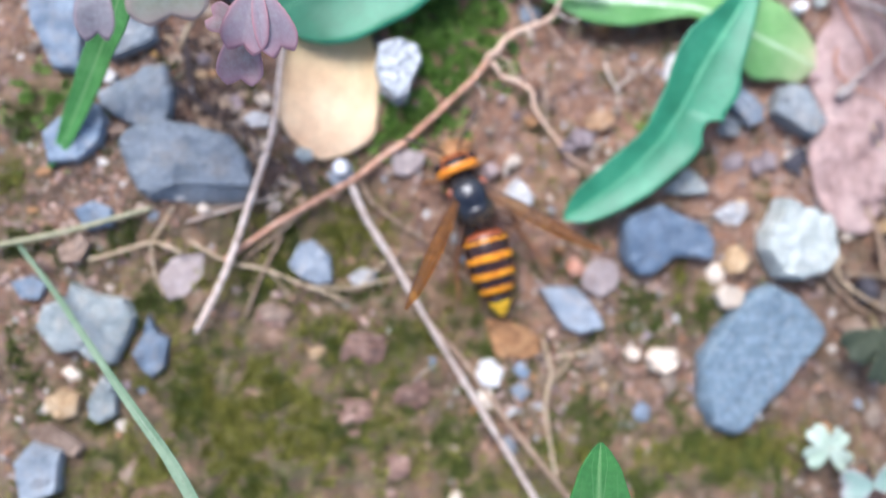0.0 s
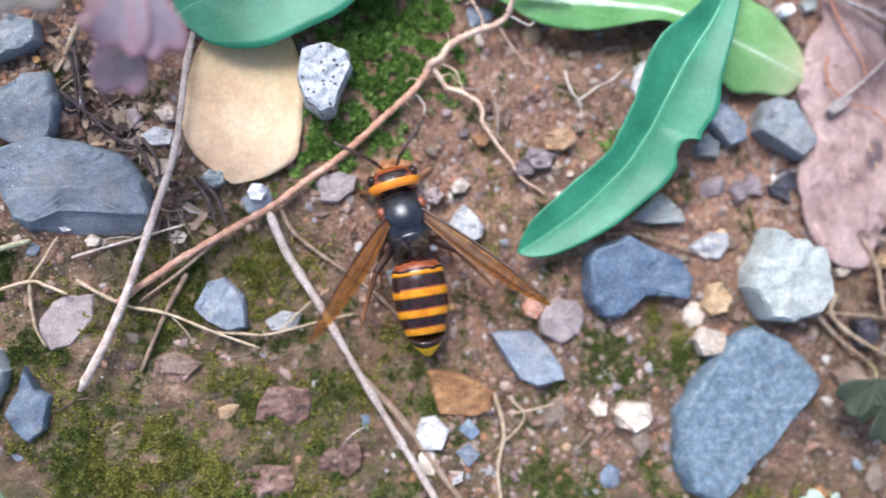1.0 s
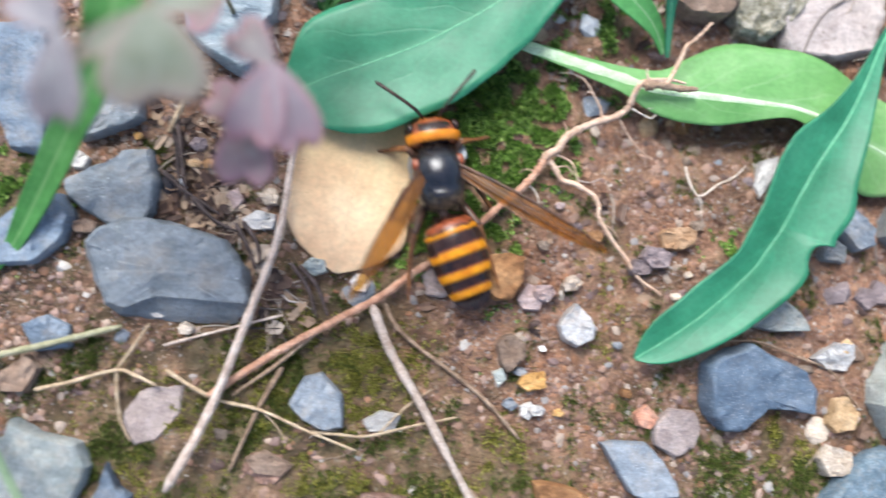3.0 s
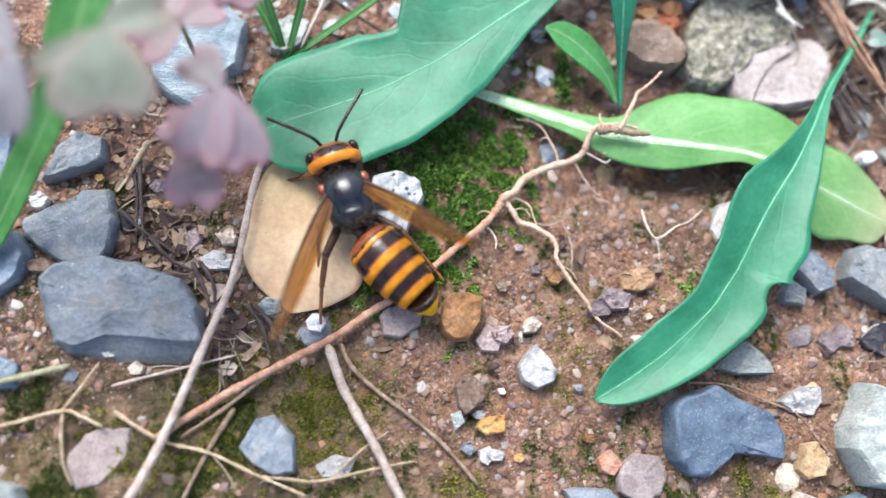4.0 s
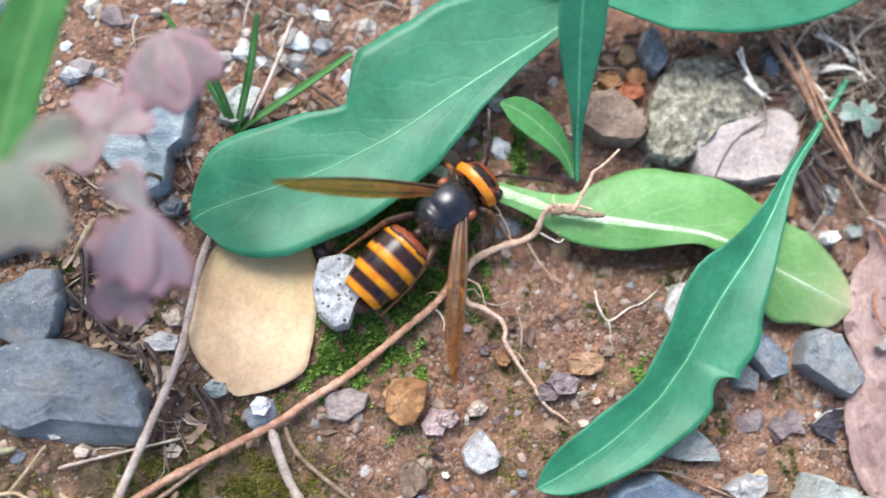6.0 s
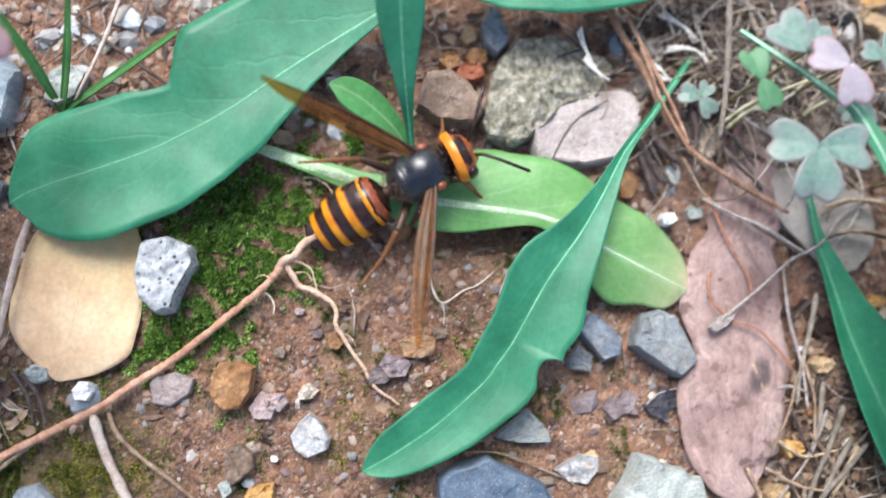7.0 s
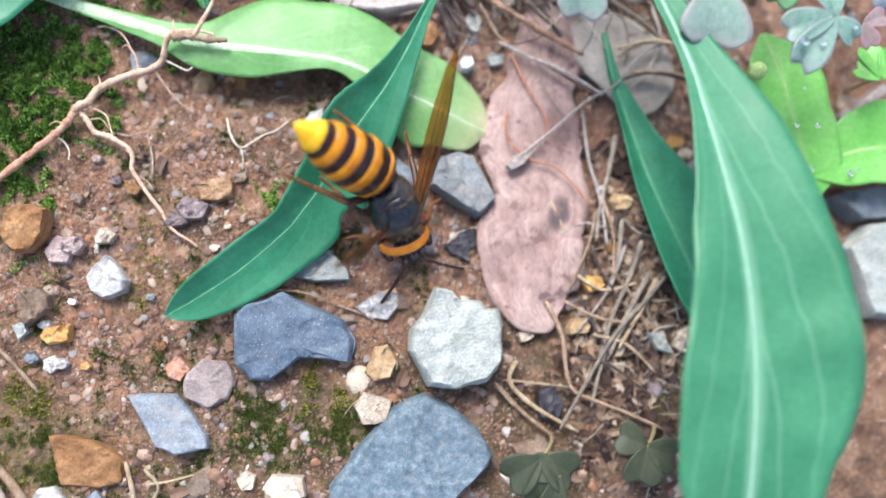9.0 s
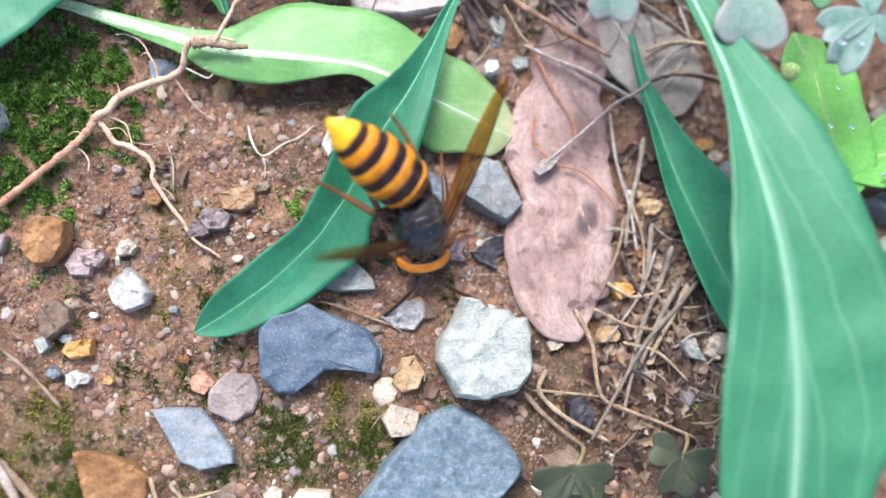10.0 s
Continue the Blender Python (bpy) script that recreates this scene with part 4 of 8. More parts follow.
stone("pebble", -59.6, -35.9, 2.5, [(-3.0, 1.5), (0.2, 3.2), (3.4, 1.7), (2.7, -2.1), (-0.6, -3.0), (-2.6, -1.3)], M_TAN, "small tan pebble lying on soil", 0.0, 0.0)
stone("pebble", -52.0, -36.0, 3, [(-2.6, 0.2), (0.3, 5.2), (2.9, 3.7), (2.7, -2.4), (-0.6, -4.0), (-2.7, -2.6)], M_PALEGREY, "pale grey pebble lying on soil", 0.0, 0.0)
stone("pebble", -64.7, -12.9, 2, [(-3.5, 1.3), (0.3, 2.5), (2.9, 0.5), (1.7, -2.2), (-1.5, -2.1)], M_SLATE_BLUE, "small blue-grey pebble lying on soil", 0.0, 0.0)
stone("pebble", -51.6, 0.8, 2, [(-4.1, 1.4), (-0.3, 2.8), (3.4, 1.0), (3.2, -2.3), (-2.2, -2.9)], M_SLATE_BLUE, "small blue-grey slate chip", 0.0, 0.0)
stone("pebble", -36.2, -11.9, 1.6, [(-4.0, 0.1), (-1.7, 3.3), (1.1, 4.3), (4.9, 4.1), (4.5, -0.3), (1.2, -4.1), (-2.1, -4.8), (-3.9, -2.7)], M_PINKGREY, "flat pale pinkish flake of stone", 0.0, 0.0)
stone("pebble", -10.2, -10.8, 3, [(-4.6, 0.0), (-2.2, 4.3), (0.6, 4.8), (3.8, 1.3), (3.9, -3.8), (0.8, -4.2), (-2.5, -2.4)], M_SLATE_PALE, "pale blue-white pebble lying on soil", 0.0, 0.0)
stone("pebble", -0.2, -13.9, 2, [(-3.0, 0.3), (-0.1, 1.8), (3.2, 1.1), (1.9, -1.7), (-2.0, -1.5)], M_WHITE, "small white pebble lying on soil", 0.0, 0.0)
stone("stone", 60.8, -10.3, 4.5, [(-8.3, 4.6), (-6.5, 6.3), (-0.7, 8.2), (4.2, 5.7), (9.1, 3.5), (10.8, 0.4), (10.0, -3.5), (5.7, -2.7), (1.7, -2.5), (-0.5, -4.2), (-3.2, -6.1), (-5.8, -5.7), (-8.0, -3.4), (-8.5, -0.7)], M_SLATE_DEEP, "kidney-shaped dark blue-grey slate stone", 0.0, 0.0)
stone("stone", 88.3, -9.5, 7, [(-3.4, 7.6), (-0.7, 7.0), (0.7, 5.6), (4.3, 5.2), (5.2, 3.9), (7.1, 3.8), (7.9, 1.0), (7.0, -5.1), (4.6, -8.1), (-0.5, -9.0), (-4.8, -8.3), (-6.6, -4.9), (-8.0, -2.6), (-7.5, 0.9), (-5.4, 3.1)], M_PALE, "blocky pale greenish-white stone", 0.0, 0.0)
stone("stone", 79.5, -34.4, 5.0, [(3.3, 14.9), (8.5, 12.3), (11.9, 8.7), (14.3, 4.8), (13.4, 2.9), (9.0, -0.8), (5.3, -5.2), (-0.9, -10.5), (-4.0, -14.3), (-5.8, -15.0), (-10.3, -13.1), (-12.2, -8.7), (-12.2, 0.9), (-10.7, 2.5), (-7.0, 7.4), (-2.0, 12.9)], M_BLUE, "large speckled blue-grey stone on soil", 0.0, 0.0)
stone("stone", 90.2, 16.4, 4.5, [(-5.4, -0.7), (-4.6, 2.4), (-2.9, 4.6), (-0.0, 5.4), (2.1, 4.4), (3.9, 1.0), (5.8, -3.2), (2.8, -6.0), (0.5, -4.8), (-2.0, -3.1)], M_SLATE_MID, "angular grey slate stone beside a brown leaf", 0.0, 0.0)
stone("stone", 79.8, 17.3, 4, [(-4.0, 0.9), (-2.0, 3.7), (-0.6, 3.3), (3.2, -0.4), (3.1, -3.2), (0.2, -4.2)], M_SLATE_PALE, "pale grey angular stone", 0.0, 0.0)
stone("stone", 76.2, 13.3, 3, [(-2.0, 0.2), (-0.2, 2.6), (2.2, 0.7), (1.8, -2.0), (-1.7, -1.5)], M_SLATE_MID, "small grey stone lying on soil", 0.0, 0.0)
stone("stone", 67.1, 1.5, 3, [(-5.6, -0.8), (0.1, 3.8), (3.6, 0.2), (3.8, -1.6), (-1.9, -1.7)], M_PALEGREY, "pale flat grey stone chip half under a leaf", 0.0, 0.0)
stone("stone", 29.3, -27.7, 2.5, [(-5.4, 3.9), (-3.6, 4.0), (0.6, 3.1), (3.5, 1.5), (5.8, -0.5), (5.3, -3.7), (1.9, -4.4), (-3.5, -3.6), (-4.6, -0.2)], M_RUST, "flat rusty brown stone", 0.0, 0.0)
stone("pebble", 41.9, -22.3, 2.6, [(-6.6, 4.4), (-3.7, 4.6), (1.0, 4.2), (3.4, 1.6), (5.7, -2.1), (6.1, -4.5), (1.0, -5.2), (-2.1, -3.6), (-4.4, 0.4)], M_SLATE_PALE, "oval pale blue-grey pebble", 0.0, 0.0)
stone("pebble", 47.6, -16.3, 2.0, [(-3.5, -2.0), (-3.6, -0.2), (-3.1, 1.5), (-0.7, 3.8), (3.3, 3.3), (4.7, 0.4), (3.2, -2.7), (0.0, -4.2)], M_PINKGREY, "dusty pink pebble lying on soil", 0.0, 0.0)
stone("pebble", 42.9, -14.1, 2.2, [(-1.8, 0.8), (0.3, 2.2), (2.2, 0.1), (0.6, -1.8), (-1.4, -1.2)], M_SALMON, "small salmon-red pebble lying on soil", 0.0, 0.0)
stone("pebble", 59.8, -33.9, 2.5, [(-2.9, 0.4), (-0.9, 2.6), (3.2, 2.0), (3.5, -1.0), (-0.2, -2.4), (-2.7, -1.6)], M_CREAM, "cream pebble lying on soil", 0.0, 0.0)
stone("pebble", 53.9, -32.2, 2, [(-1.6, 0.3), (-0.2, 1.6), (1.5, 0.8), (1.1, -1.2), (-0.7, -1.4)], M_CREAM, "small cream pebble lying on soil", 0.0, 0.0)
stone("pebble", 24.0, -34.3, 2.5, [(-2.7, -0.2), (-1.6, 2.6), (0.9, 2.9), (3.2, 0.3), (1.6, -2.9), (-1.4, -2.7)], M_WHITE, "white pebble lying on soil", 0.0, 0.0)
stone("pebble", 30.8, -34.4, 2, [(-2.1, 0.3), (0.0, 2.1), (1.8, -0.5), (0.3, -1.8)], M_SLATE_BLUE, "tiny blue pebble lying on soil", 0.0, 0.0)
stone("pebble", 30.3, -38.4, 2, [(-2.3, 0.5), (0.2, 2.0), (2.1, -0.3), (0.0, -2.1)], M_SLATE_PALE, "tiny pale blue pebble", 0.0, 0.0)
stone("pebble", 28.2, -42.5, 1.8, [(-0.9, 0.2), (1.1, 1.3), (0.8, -0.4), (-1.0, -1.1)], M_WHITE, "tiny white pebble lying on soil", 0.0, 0.0)
stone("pebble", 74.2, -21.5, 3, [(-2.9, 0.6), (-1.2, 2.7), (3.4, 1.3), (2.2, -2.2), (-1.5, -2.5)], M_CREAM, "cream white pebble lying on soil", 0.0, 0.0)
stone("pebble", 75.9, -14.2, 3, [(-2.8, -1.2), (-1.0, 2.7), (1.1, 3.1), (2.6, 0.5), (1.4, -2.2), (-1.3, -2.8)], M_TAN, "tan and white pebble", 0.0, 0.0)
stone("pebble", 31.8, 1.0, 3.2, [(-3.1, 0.1), (-1.8, 2.2), (-0.1, 3.8), (1.6, 2.2), (3.3, -0.4), (2.8, -2.1), (-0.3, -3.4), (-2.4, -2.1)], M_QUARTZ, "translucent white quartz pebble", 0.0, 0.0)
stone("stone", 19.1, 9.2, 4.5, [(-3.0, -0.9), (-2.5, 2.2), (-1.5, 3.5), (1.5, 3.8), (3.9, 2.8), (3.4, -1.1), (1.5, -3.8), (-0.9, -3.9), (-2.4, -2.7)], M_RUST, "rusty orange-brown stone lying on soil", 0.0, 0.0)
stone("stone", 9.7, 8.8, 2.2, [(-3.3, 0.6), (-2.3, 1.8), (0.7, 2.4), (3.8, 1.4), (3.2, -0.9), (0.2, -3.0), (-2.5, -2.5)], M_PINKGREY, "flat reddish-grey stone under a root", 0.0, 0.0)
stone("pebble", 49.1, 15.7, 2.6, [(-3.2, 0.3), (-2.1, 1.3), (0.0, 1.6), (1.9, 1.5), (2.9, 0.8), (2.7, -1.5), (0.1, -2.3), (-2.4, -2.0)], M_SANDSTONE, "brown sandstone pebble lying on soil", 0.0, 0.0)
stone("pebble", 20.6, -3.1, 3, [(-2.2, 1.2), (-1.3, 2.6), (0.4, 3.0), (2.4, 1.5), (2.6, -0.6), (0.6, -2.4), (-0.7, -3.3), (-1.7, -2.0)], M_BROWN, "grey-brown pebble lying on soil", 0.0, 0.0)
stone("pebble", 24.1, -7.7, 2.5, [(-2.4, -0.5), (-1.6, 0.9), (0.4, 1.2), (2.2, 1.4), (2.2, -1.2), (-0.8, -1.8)], M_OCHRE, "small yellow-orange pebble lying on soil", 0.0, 0.0)
stone("pebble", 83.4, 5.8, 1.6, [(-3.4, -0.4), (-2.0, 1.4), (-0.4, 1.1), (0.6, 2.6), (3.0, 1.5), (2.2, 0.0), (2.9, -1.7), (0.4, -1.4), (-1.6, -2.6)], M_MAUVE, "dark purplish crumbling stone chip", 0.0, 0.35)
stone("pebble", 90.2, 5.3, 1.8, [(-3.2, 0.4), (-1.4, 1.2), (0.2, 3.6), (2.4, 2.9), (2.6, 0.3), (1.0, -0.8), (1.2, -2.8), (-0.8, -1.6), (-2.2, -1.2)], M_DARK, "black charred leaf bit beside a brown leaf", 0.0, 0.3)
stone("stone", 8.8, 26.5, 7, [(-4.6, 0.5), (-3.7, 5.2), (0.0, 6.2), (3.9, 4.5), (4.7, 1.6), (2.6, -2.1), (1.4, -5.7), (-0.8, -6.2), (-3.5, -4.0)], M_GRANITE, "white granite stone with dark speckles", 0.0, 0.0)
stone("pebble", -3.6, 8.3, 2.5, [(-1.6, 0.1), (-0.6, 1.5), (0.9, 1.3), (1.6, 0.0), (0.8, -1.6), (-1.1, -1.3)], M_CHALK, "small chalk-white pebble lying on soil", 0.0, 0.0)
stone("stone", 70.0, 59.4, 3.8, [(-10.5, -5.8), (-8.5, 2.7), (-4.5, 8.9), (1.5, 10.6), (8.5, 8.4), (13.9, 4.6), (10.2, -0.6), (3.3, -2.9), (0.2, -6.9), (-4.7, -10.2), (-9.5, -8.7)], M_MOSSROCK, "rough grey-green lichen-covered rock", 0.4, 0.8)
stone("stone", 77.9, 53.9, 3.4, [(-9.8, -1.0), (-8.7, 2.0), (-5.6, 4.5), (0.3, 5.7), (7.1, 6.6), (10.2, 3.7), (9.2, -1.4), (7.1, -5.8), (-0.8, -7.8), (-9.1, -6.5)], M_PINKROCK, "flat pale pinkish-grey stone", 0.0, 0.0)
stone("stone", 54.2, 56.9, 6, [(-5.7, -1.3), (-4.3, 4.2), (-0.4, 5.3), (3.5, 2.0), (5.9, -2.3), (3.4, -4.4), (-2.3, -3.6)], M_BROWN, "brown-grey stone beside a mossy rock", 0.0, 0.0)
stone("pebble", 61.7, 69.7, 4, [(-2.2, 0.7), (-0.7, 4.4), (1.0, 3.4), (2.7, -1.6), (0.7, -4.1), (-1.5, -2.8)], M_SLATE, "blue-grey oval pebble lying on soil", 0.0, 0.0)
stone("pebble", 57.6, 62.3, 3, [(-2.5, -0.1), (-1.0, 1.8), (2.0, 1.6), (2.8, -0.4), (0.5, -1.6), (-1.8, -1.4)], M_REDCLAY, "brick-red pebble lying on soil", 0.0, 0.0)
stone("pebble", 54.3, 64.3, 3, [(-2.1, -0.1), (-0.6, 1.8), (1.5, 1.2), (1.8, -1.0), (-0.6, -1.9)], M_RUST, "rusty brown pebble lying on soil", 0.0, 0.0)
stone("pebble", 58.8, 65.1, 3, [(-2.2, -0.2), (-0.7, 1.6), (1.7, 1.3), (1.9, -1.0), (-0.7, -1.7)], M_RUST, "brown pebble lying on soil", 0.0, 0.0)
stone("pebble", 57.4, 69.0, 2.5, [(-1.6, -0.5), (-0.6, 1.8), (1.2, 1.2), (1.4, -0.9), (-0.3, -1.7)], M_TAN, "tan pebble lying on soil", 0.0, 0.0)
stone("stone", -23.2, 51.7, 5, [(-8.6, 4.9), (-2.6, 7.5), (3.3, 11.3), (6.7, 7.9), (5.9, -0.2), (3.4, -2.7), (3.3, -8.7), (0.8, -9.9), (-4.2, -6.6), (-8.0, -3.5)], M_BLUE_PALE, "large flaky pale blue-grey stone", 0.0, 0.0)
stone("pebble", -19.3, 40.3, 3, [(-2.1, 0.1), (0.0, 2.0), (2.1, 0.7), (1.1, -1.3), (-1.2, -1.5)], M_SLATE, "small grey pebble lying on soil", 0.0, 0.0)
stone("pebble", -9.4, 57.7, 3.5, [(-3.0, -2.5), (-2.4, 1.8), (0.2, 3.9), (3.5, 2.1), (2.4, -1.8), (-0.7, -3.4)], M_PALE, "pale pebble beside a grass tuft", 0.0, 0.0)
stone("stone", 141.5, 70.9, 6, [(-7.5, -0.1), (-2.8, 6.1), (6.3, 7.6), (6.5, -5.4), (-2.5, -8.2)], M_BLUEWHITE, "pale blue-white stone lying on soil", 0.0, 0.0)
stone("stone", 164.4, 11.9, 5, [(-7.6, 0.9), (-3.7, 2.1), (7.5, 3.1), (6.9, -2.7), (-3.1, -3.3)], M_SLATE, "blue-grey stone under a green leaf", 0.0, 0.0)
stone("stone", 165.3, 0.4, 6, [(-6.4, 3.2), (-2.2, 7.3), (5.5, 7.7), (5.9, -9.2), (-2.8, -9.0)], M_PALE, "pale rough grey stone", 0.0, 0.0)
stone("pebble", 104.3, -21.9, 3, [(-2.2, 2.2), (0.7, 3.2), (2.4, -0.2), (1.0, -3.1), (-2.0, -2.1)], M_DARK, "dark brown stone chip", 0.0, 0.0)
stone("pebble", 123.7, -12.1, 3, [(-2.3, 1.9), (0.9, 1.2), (2.0, -1.9), (-0.6, -1.1)], M_PALE, "pale grey pebble lying on soil", 0.0, 0.0)
stone("pebble", 128.3, -11.6, 3, [(-1.4, 1.3), (1.2, 2.3), (2.0, 0.2), (0.3, -2.4), (-2.0, -1.4)], M_CREAM, "cream pebble lying on soil", 0.0, 0.0)
stone("pebble", 101.6, -30.4, 2, [(-4.3, 1.9), (-0.4, 2.8), (3.4, 0.1), (3.3, -2.6), (-2.0, -2.1)], M_BROWN, "flat pinkish-brown pebble lying on soil", 0.0, 0.0)
stone("pebble", 59.7, -33.6, 3, [(-3.1, 0.3), (-1.8, 2.2), (1.8, 1.8), (3.1, -1.4), (0.0, -3.0)], M_CREAM, "cream pebble lying on soil", 0.0, 0.0)
stone("stone", -64.2, -48.0, 4, [(-4.5, 1.6), (-0.6, 5.7), (4.6, 3.2), (3.7, -4.4), (-3.2, -6.1)], M_SLATE, "mottled grey stone in soil", 0.0, 0.0)
stone("pebble", -61.1, -42.7, 2.5, [(-5.0, 2.6), (-0.7, 3.4), (5.5, -1.4), (3.3, -3.5), (-3.0, -1.1)], M_BROWN, "reddish-brown stone chip lying on soil", 0.0, 0.0)
stone("pebble", -56.0, -5.8, 3, [(-3.1, 0.4), (1.3, 3.3), (3.3, 1.2), (1.2, -2.5), (-2.7, -2.4)], M_BROWN, "brown pebble lying on soil", 0.0, 0.0)
stone("pebble", -35.0, 3.6, 1.8, [(-1.3, 0.2), (-0.1, 0.9), (1.3, 0.3), (0.7, -0.6), (-0.6, -0.7)], M_WHITE, "tiny white pebble on a slate", 0.0, 0.0)
stone("pebble", -30.8, 1.2, 2.2, [(-1.2, 0.2), (-0.1, 1.2), (1.3, 0.3), (0.7, -0.9), (-0.7, -0.9)], M_CREAM, "tiny cream pebble lying on soil", 0.0, 0.0)
stone("pebble", -47.8, 27.9, 2.6, [(-1.6, 0.7), (-0.1, 1.6), (1.7, 0.3), (0.9, -1.3), (-0.9, -1.3)], M_WHITE, "small white pebble lying on soil", 0.0, 0.0)
stone("pebble", -23.5, 22.0, 2, [(-1.5, 0.5), (0.3, 1.7), (1.4, -0.4), (-0.1, -1.9)], M_PINK, "small pink stone chip", 0.0, 0.0)
stone("pebble", -19.5, 18.3, 2, [(-2.9, 0.1), (-0.6, 1.7), (2.5, 1.0), (2.1, -1.3), (-1.1, -1.6)], M_WHITE, "small pale stone chip", 0.0, 0.0)
stone("pebble", -46.8, 17.5, 2, [(-2.2, 0.4), (0.0, 1.3), (2.1, 0.4), (1.3, -1.1), (-1.3, -1.1)], M_BROWN, "small brown pebble lying on soil", 0.0, 0.0)
stone("pebble", 75.8, -4.4, 2.4, [(-4.1, -0.3), (-1.7, 1.2), (0.2, 2.3), (3.0, 2.0), (3.1, -0.4), (1.4, -2.6), (-1.8, -2.2)], M_QUARTZ, "rough white pebble lying on soil", 0.0, 0.3)
stone("pebble", 24.1, 5.6, 2, [(-2.2, -0.1), (-0.3, 2.6), (2.5, 1.2), (1.5, -2.0), (-1.3, -1.8)], M_PINK, "pale pinkish pebble lying on soil", 0.0, 0.0)
stone("pebble", 23.3, -12.6, 1.8, [(-1.2, 0.8), (0.7, 1.5), (1.4, 0.0), (0.2, -1.5), (-1.0, -0.8)], M_WHITE, "tiny white pebble lying on soil", 0.0, 0.0)
stone("pebble", 18.8, -7.0, 1.8, [(-1.2, 0.7), (0.5, 1.4), (1.1, -0.4), (-0.3, -1.6)], M_PALE, "tiny pale pebble lying on soil", 0.0, 0.0)
stone("pebble", 65.0, 26.3, 2.4, [(-2.4, -1.9), (-0.4, 2.5), (1.9, 3.0), (2.0, 0.5), (-1.2, -4.0)], M_WHITE, "pale leaf-shaped stone flake", 0.0, 0.0)
stone("pebble", -17.9, -20.1, 2, [(-3.5, 1.2), (-0.5, 2.2), (3.9, -0.2), (2.2, -1.9), (-2.2, -1.2)], M_BROWN, "reddish-brown flake lying on soil", 0.0, 0.0)
stone("pebble", -10.9, 10.8, 2.5, [(-1.9, 0.4), (-0.5, 1.6), (1.7, 1.1), (2.0, -0.7), (0.1, -1.4), (-1.5, -0.9)], M_PALE, "small whitish crumbly clump under a dead leaf", 0.0, 0.5)
branching_root()
twig("root", [(50.8, 27.6, 1.6), (51.5, 24.6, 1.6), (53.2, 22.6, 1.6), (56.6, 24.7, 1.6), (59.0, 25.7, 1.6), (61.6, 27.8, 1.6)], 0.22, 0.12, M_ROOTWHITE, "forked pale rootlet on soil")
twig("root", [(53.0, 22.7, 1.4), (53.4, 20.9, 1.4), (53.3, 18.9, 1.4)], 0.16, 0.1, M_ROOTWHITE, "short pale rootlet lying on soil")
twig("twig", [(-1.7, 4.8, 2.6), (1.2, -2.6, 2.6), (6.4, -11.8, 2.6), (10.5, -19.9, 2.6), (16.7, -31.5, 2.6), (23.0, -43.1, 2.6), (31.9, -59.5, 2.6), (37.6, -71.2, 2.6)], 0.75, 0.6, M_STICKPALE, "long pale weathered twig with a whitish end")
twig("straw", [(12.6, -24.0, 1.6), (19.1, -31.7, 1.6), (27.6, -44.7, 1.6), (37.3, -57.9, 1.6), (40.6, -62.7, 1.6)], 0.7, 0.5, M_STICK, "dry brown grass stem beside a twig")
twig("straw", [(-11.1, 38.8, 4.0), (-13.6, 31.1, 4.0), (-16.3, 15.7, 4.0), (-20.1, 4.9, 4.0), (-26.4, -11.3, 4.0), (-32.9, -23.3, 4.0)], 0.5, 0.75, M_STICKPALE, "straight pale dry stem")
twig("straw", [(-75.7, -5.4, 2.2), (-67.2, -3.9, 2.2), (-58.7, -2.6, 2.2), (-49.0, -0.4, 2.2), (-40.3, 1.7, 2.2)], 0.6, 0.5, M_STRAWGREEN, "half-dry greenish grass stem")
twig("straw", [(-53.2, -7.9, 2.0), (-48.2, -6.9, 2.0), (-41.1, -5.1, 2.0), (-38.1, -6.0, 2.0), (-34.9, -7.5, 2.0)], 0.35, 0.25, M_STRAW, "forked straw-yellow dry stem")
twig("straw", [(-41.2, -4.6, 1.6), (-40.9, -9.0, 1.6), (-40.2, -12.9, 1.6), (-38.7, -16.0, 1.6)], 0.33, 0.2, M_STRAW, "dry straw piece lying on soil")
twig("straw", [(-41.2, -5.1, 1.8), (-38.7, -1.6, 1.8), (-36.2, 2.1, 1.8)], 0.3, 0.2, M_STRAW, "dry straw piece lying on soil")
twig("straw", [(-33.5, -5.2, 2.0), (-29.5, -7.8, 2.0), (-25.2, -10.0, 2.0), (-19.1, -11.5, 2.0), (-11.3, -15.1, 2.0), (-4.2, -18.1, 2.0)], 0.36, 0.22, M_STRAW, "long dry straw across moss")
twig("straw", [(-11.3, -15.1, 1.8), (-6.9, -15.6, 1.8), (-2.5, -15.9, 1.8), (5.6, -14.3, 1.8), (11.9, -13.2, 1.8)], 0.28, 0.2, M_STRAW, "dry straw across moss")
twig("straw", [(-19.2, -11.3, 1.4), (-16.6, -14.2, 1.4), (-15.2, -16.4, 1.4)], 0.22, 0.15, M_STRAW, "short dry straw lying on soil")
twig("straw", [(-0.7, -15.6, 1.6), (3.8, -11.4, 1.6), (7.9, -8.7, 1.6)], 0.18, 0.12, M_STRAW, "thin dry straw lying on soil")
twig("straw", [(-34.2, -1.4, 1.6), (-28.9, 0.0, 1.6), (-22.0, 1.7, 1.6), (-15.8, 3.2, 1.6)], 0.25, 0.2, M_STICKPALE, "thin dry stem lying on soil")
twig("root", [(0.2, 5.2, 1.3), (2.0, 1.5, 1.3), (5.7, -2.1, 1.3), (11.1, -6.2, 1.3), (16.5, -10.8, 1.3), (21.9, -17.0, 1.3)], 0.42, 0.3, M_STICK, "thin brown root on soil")
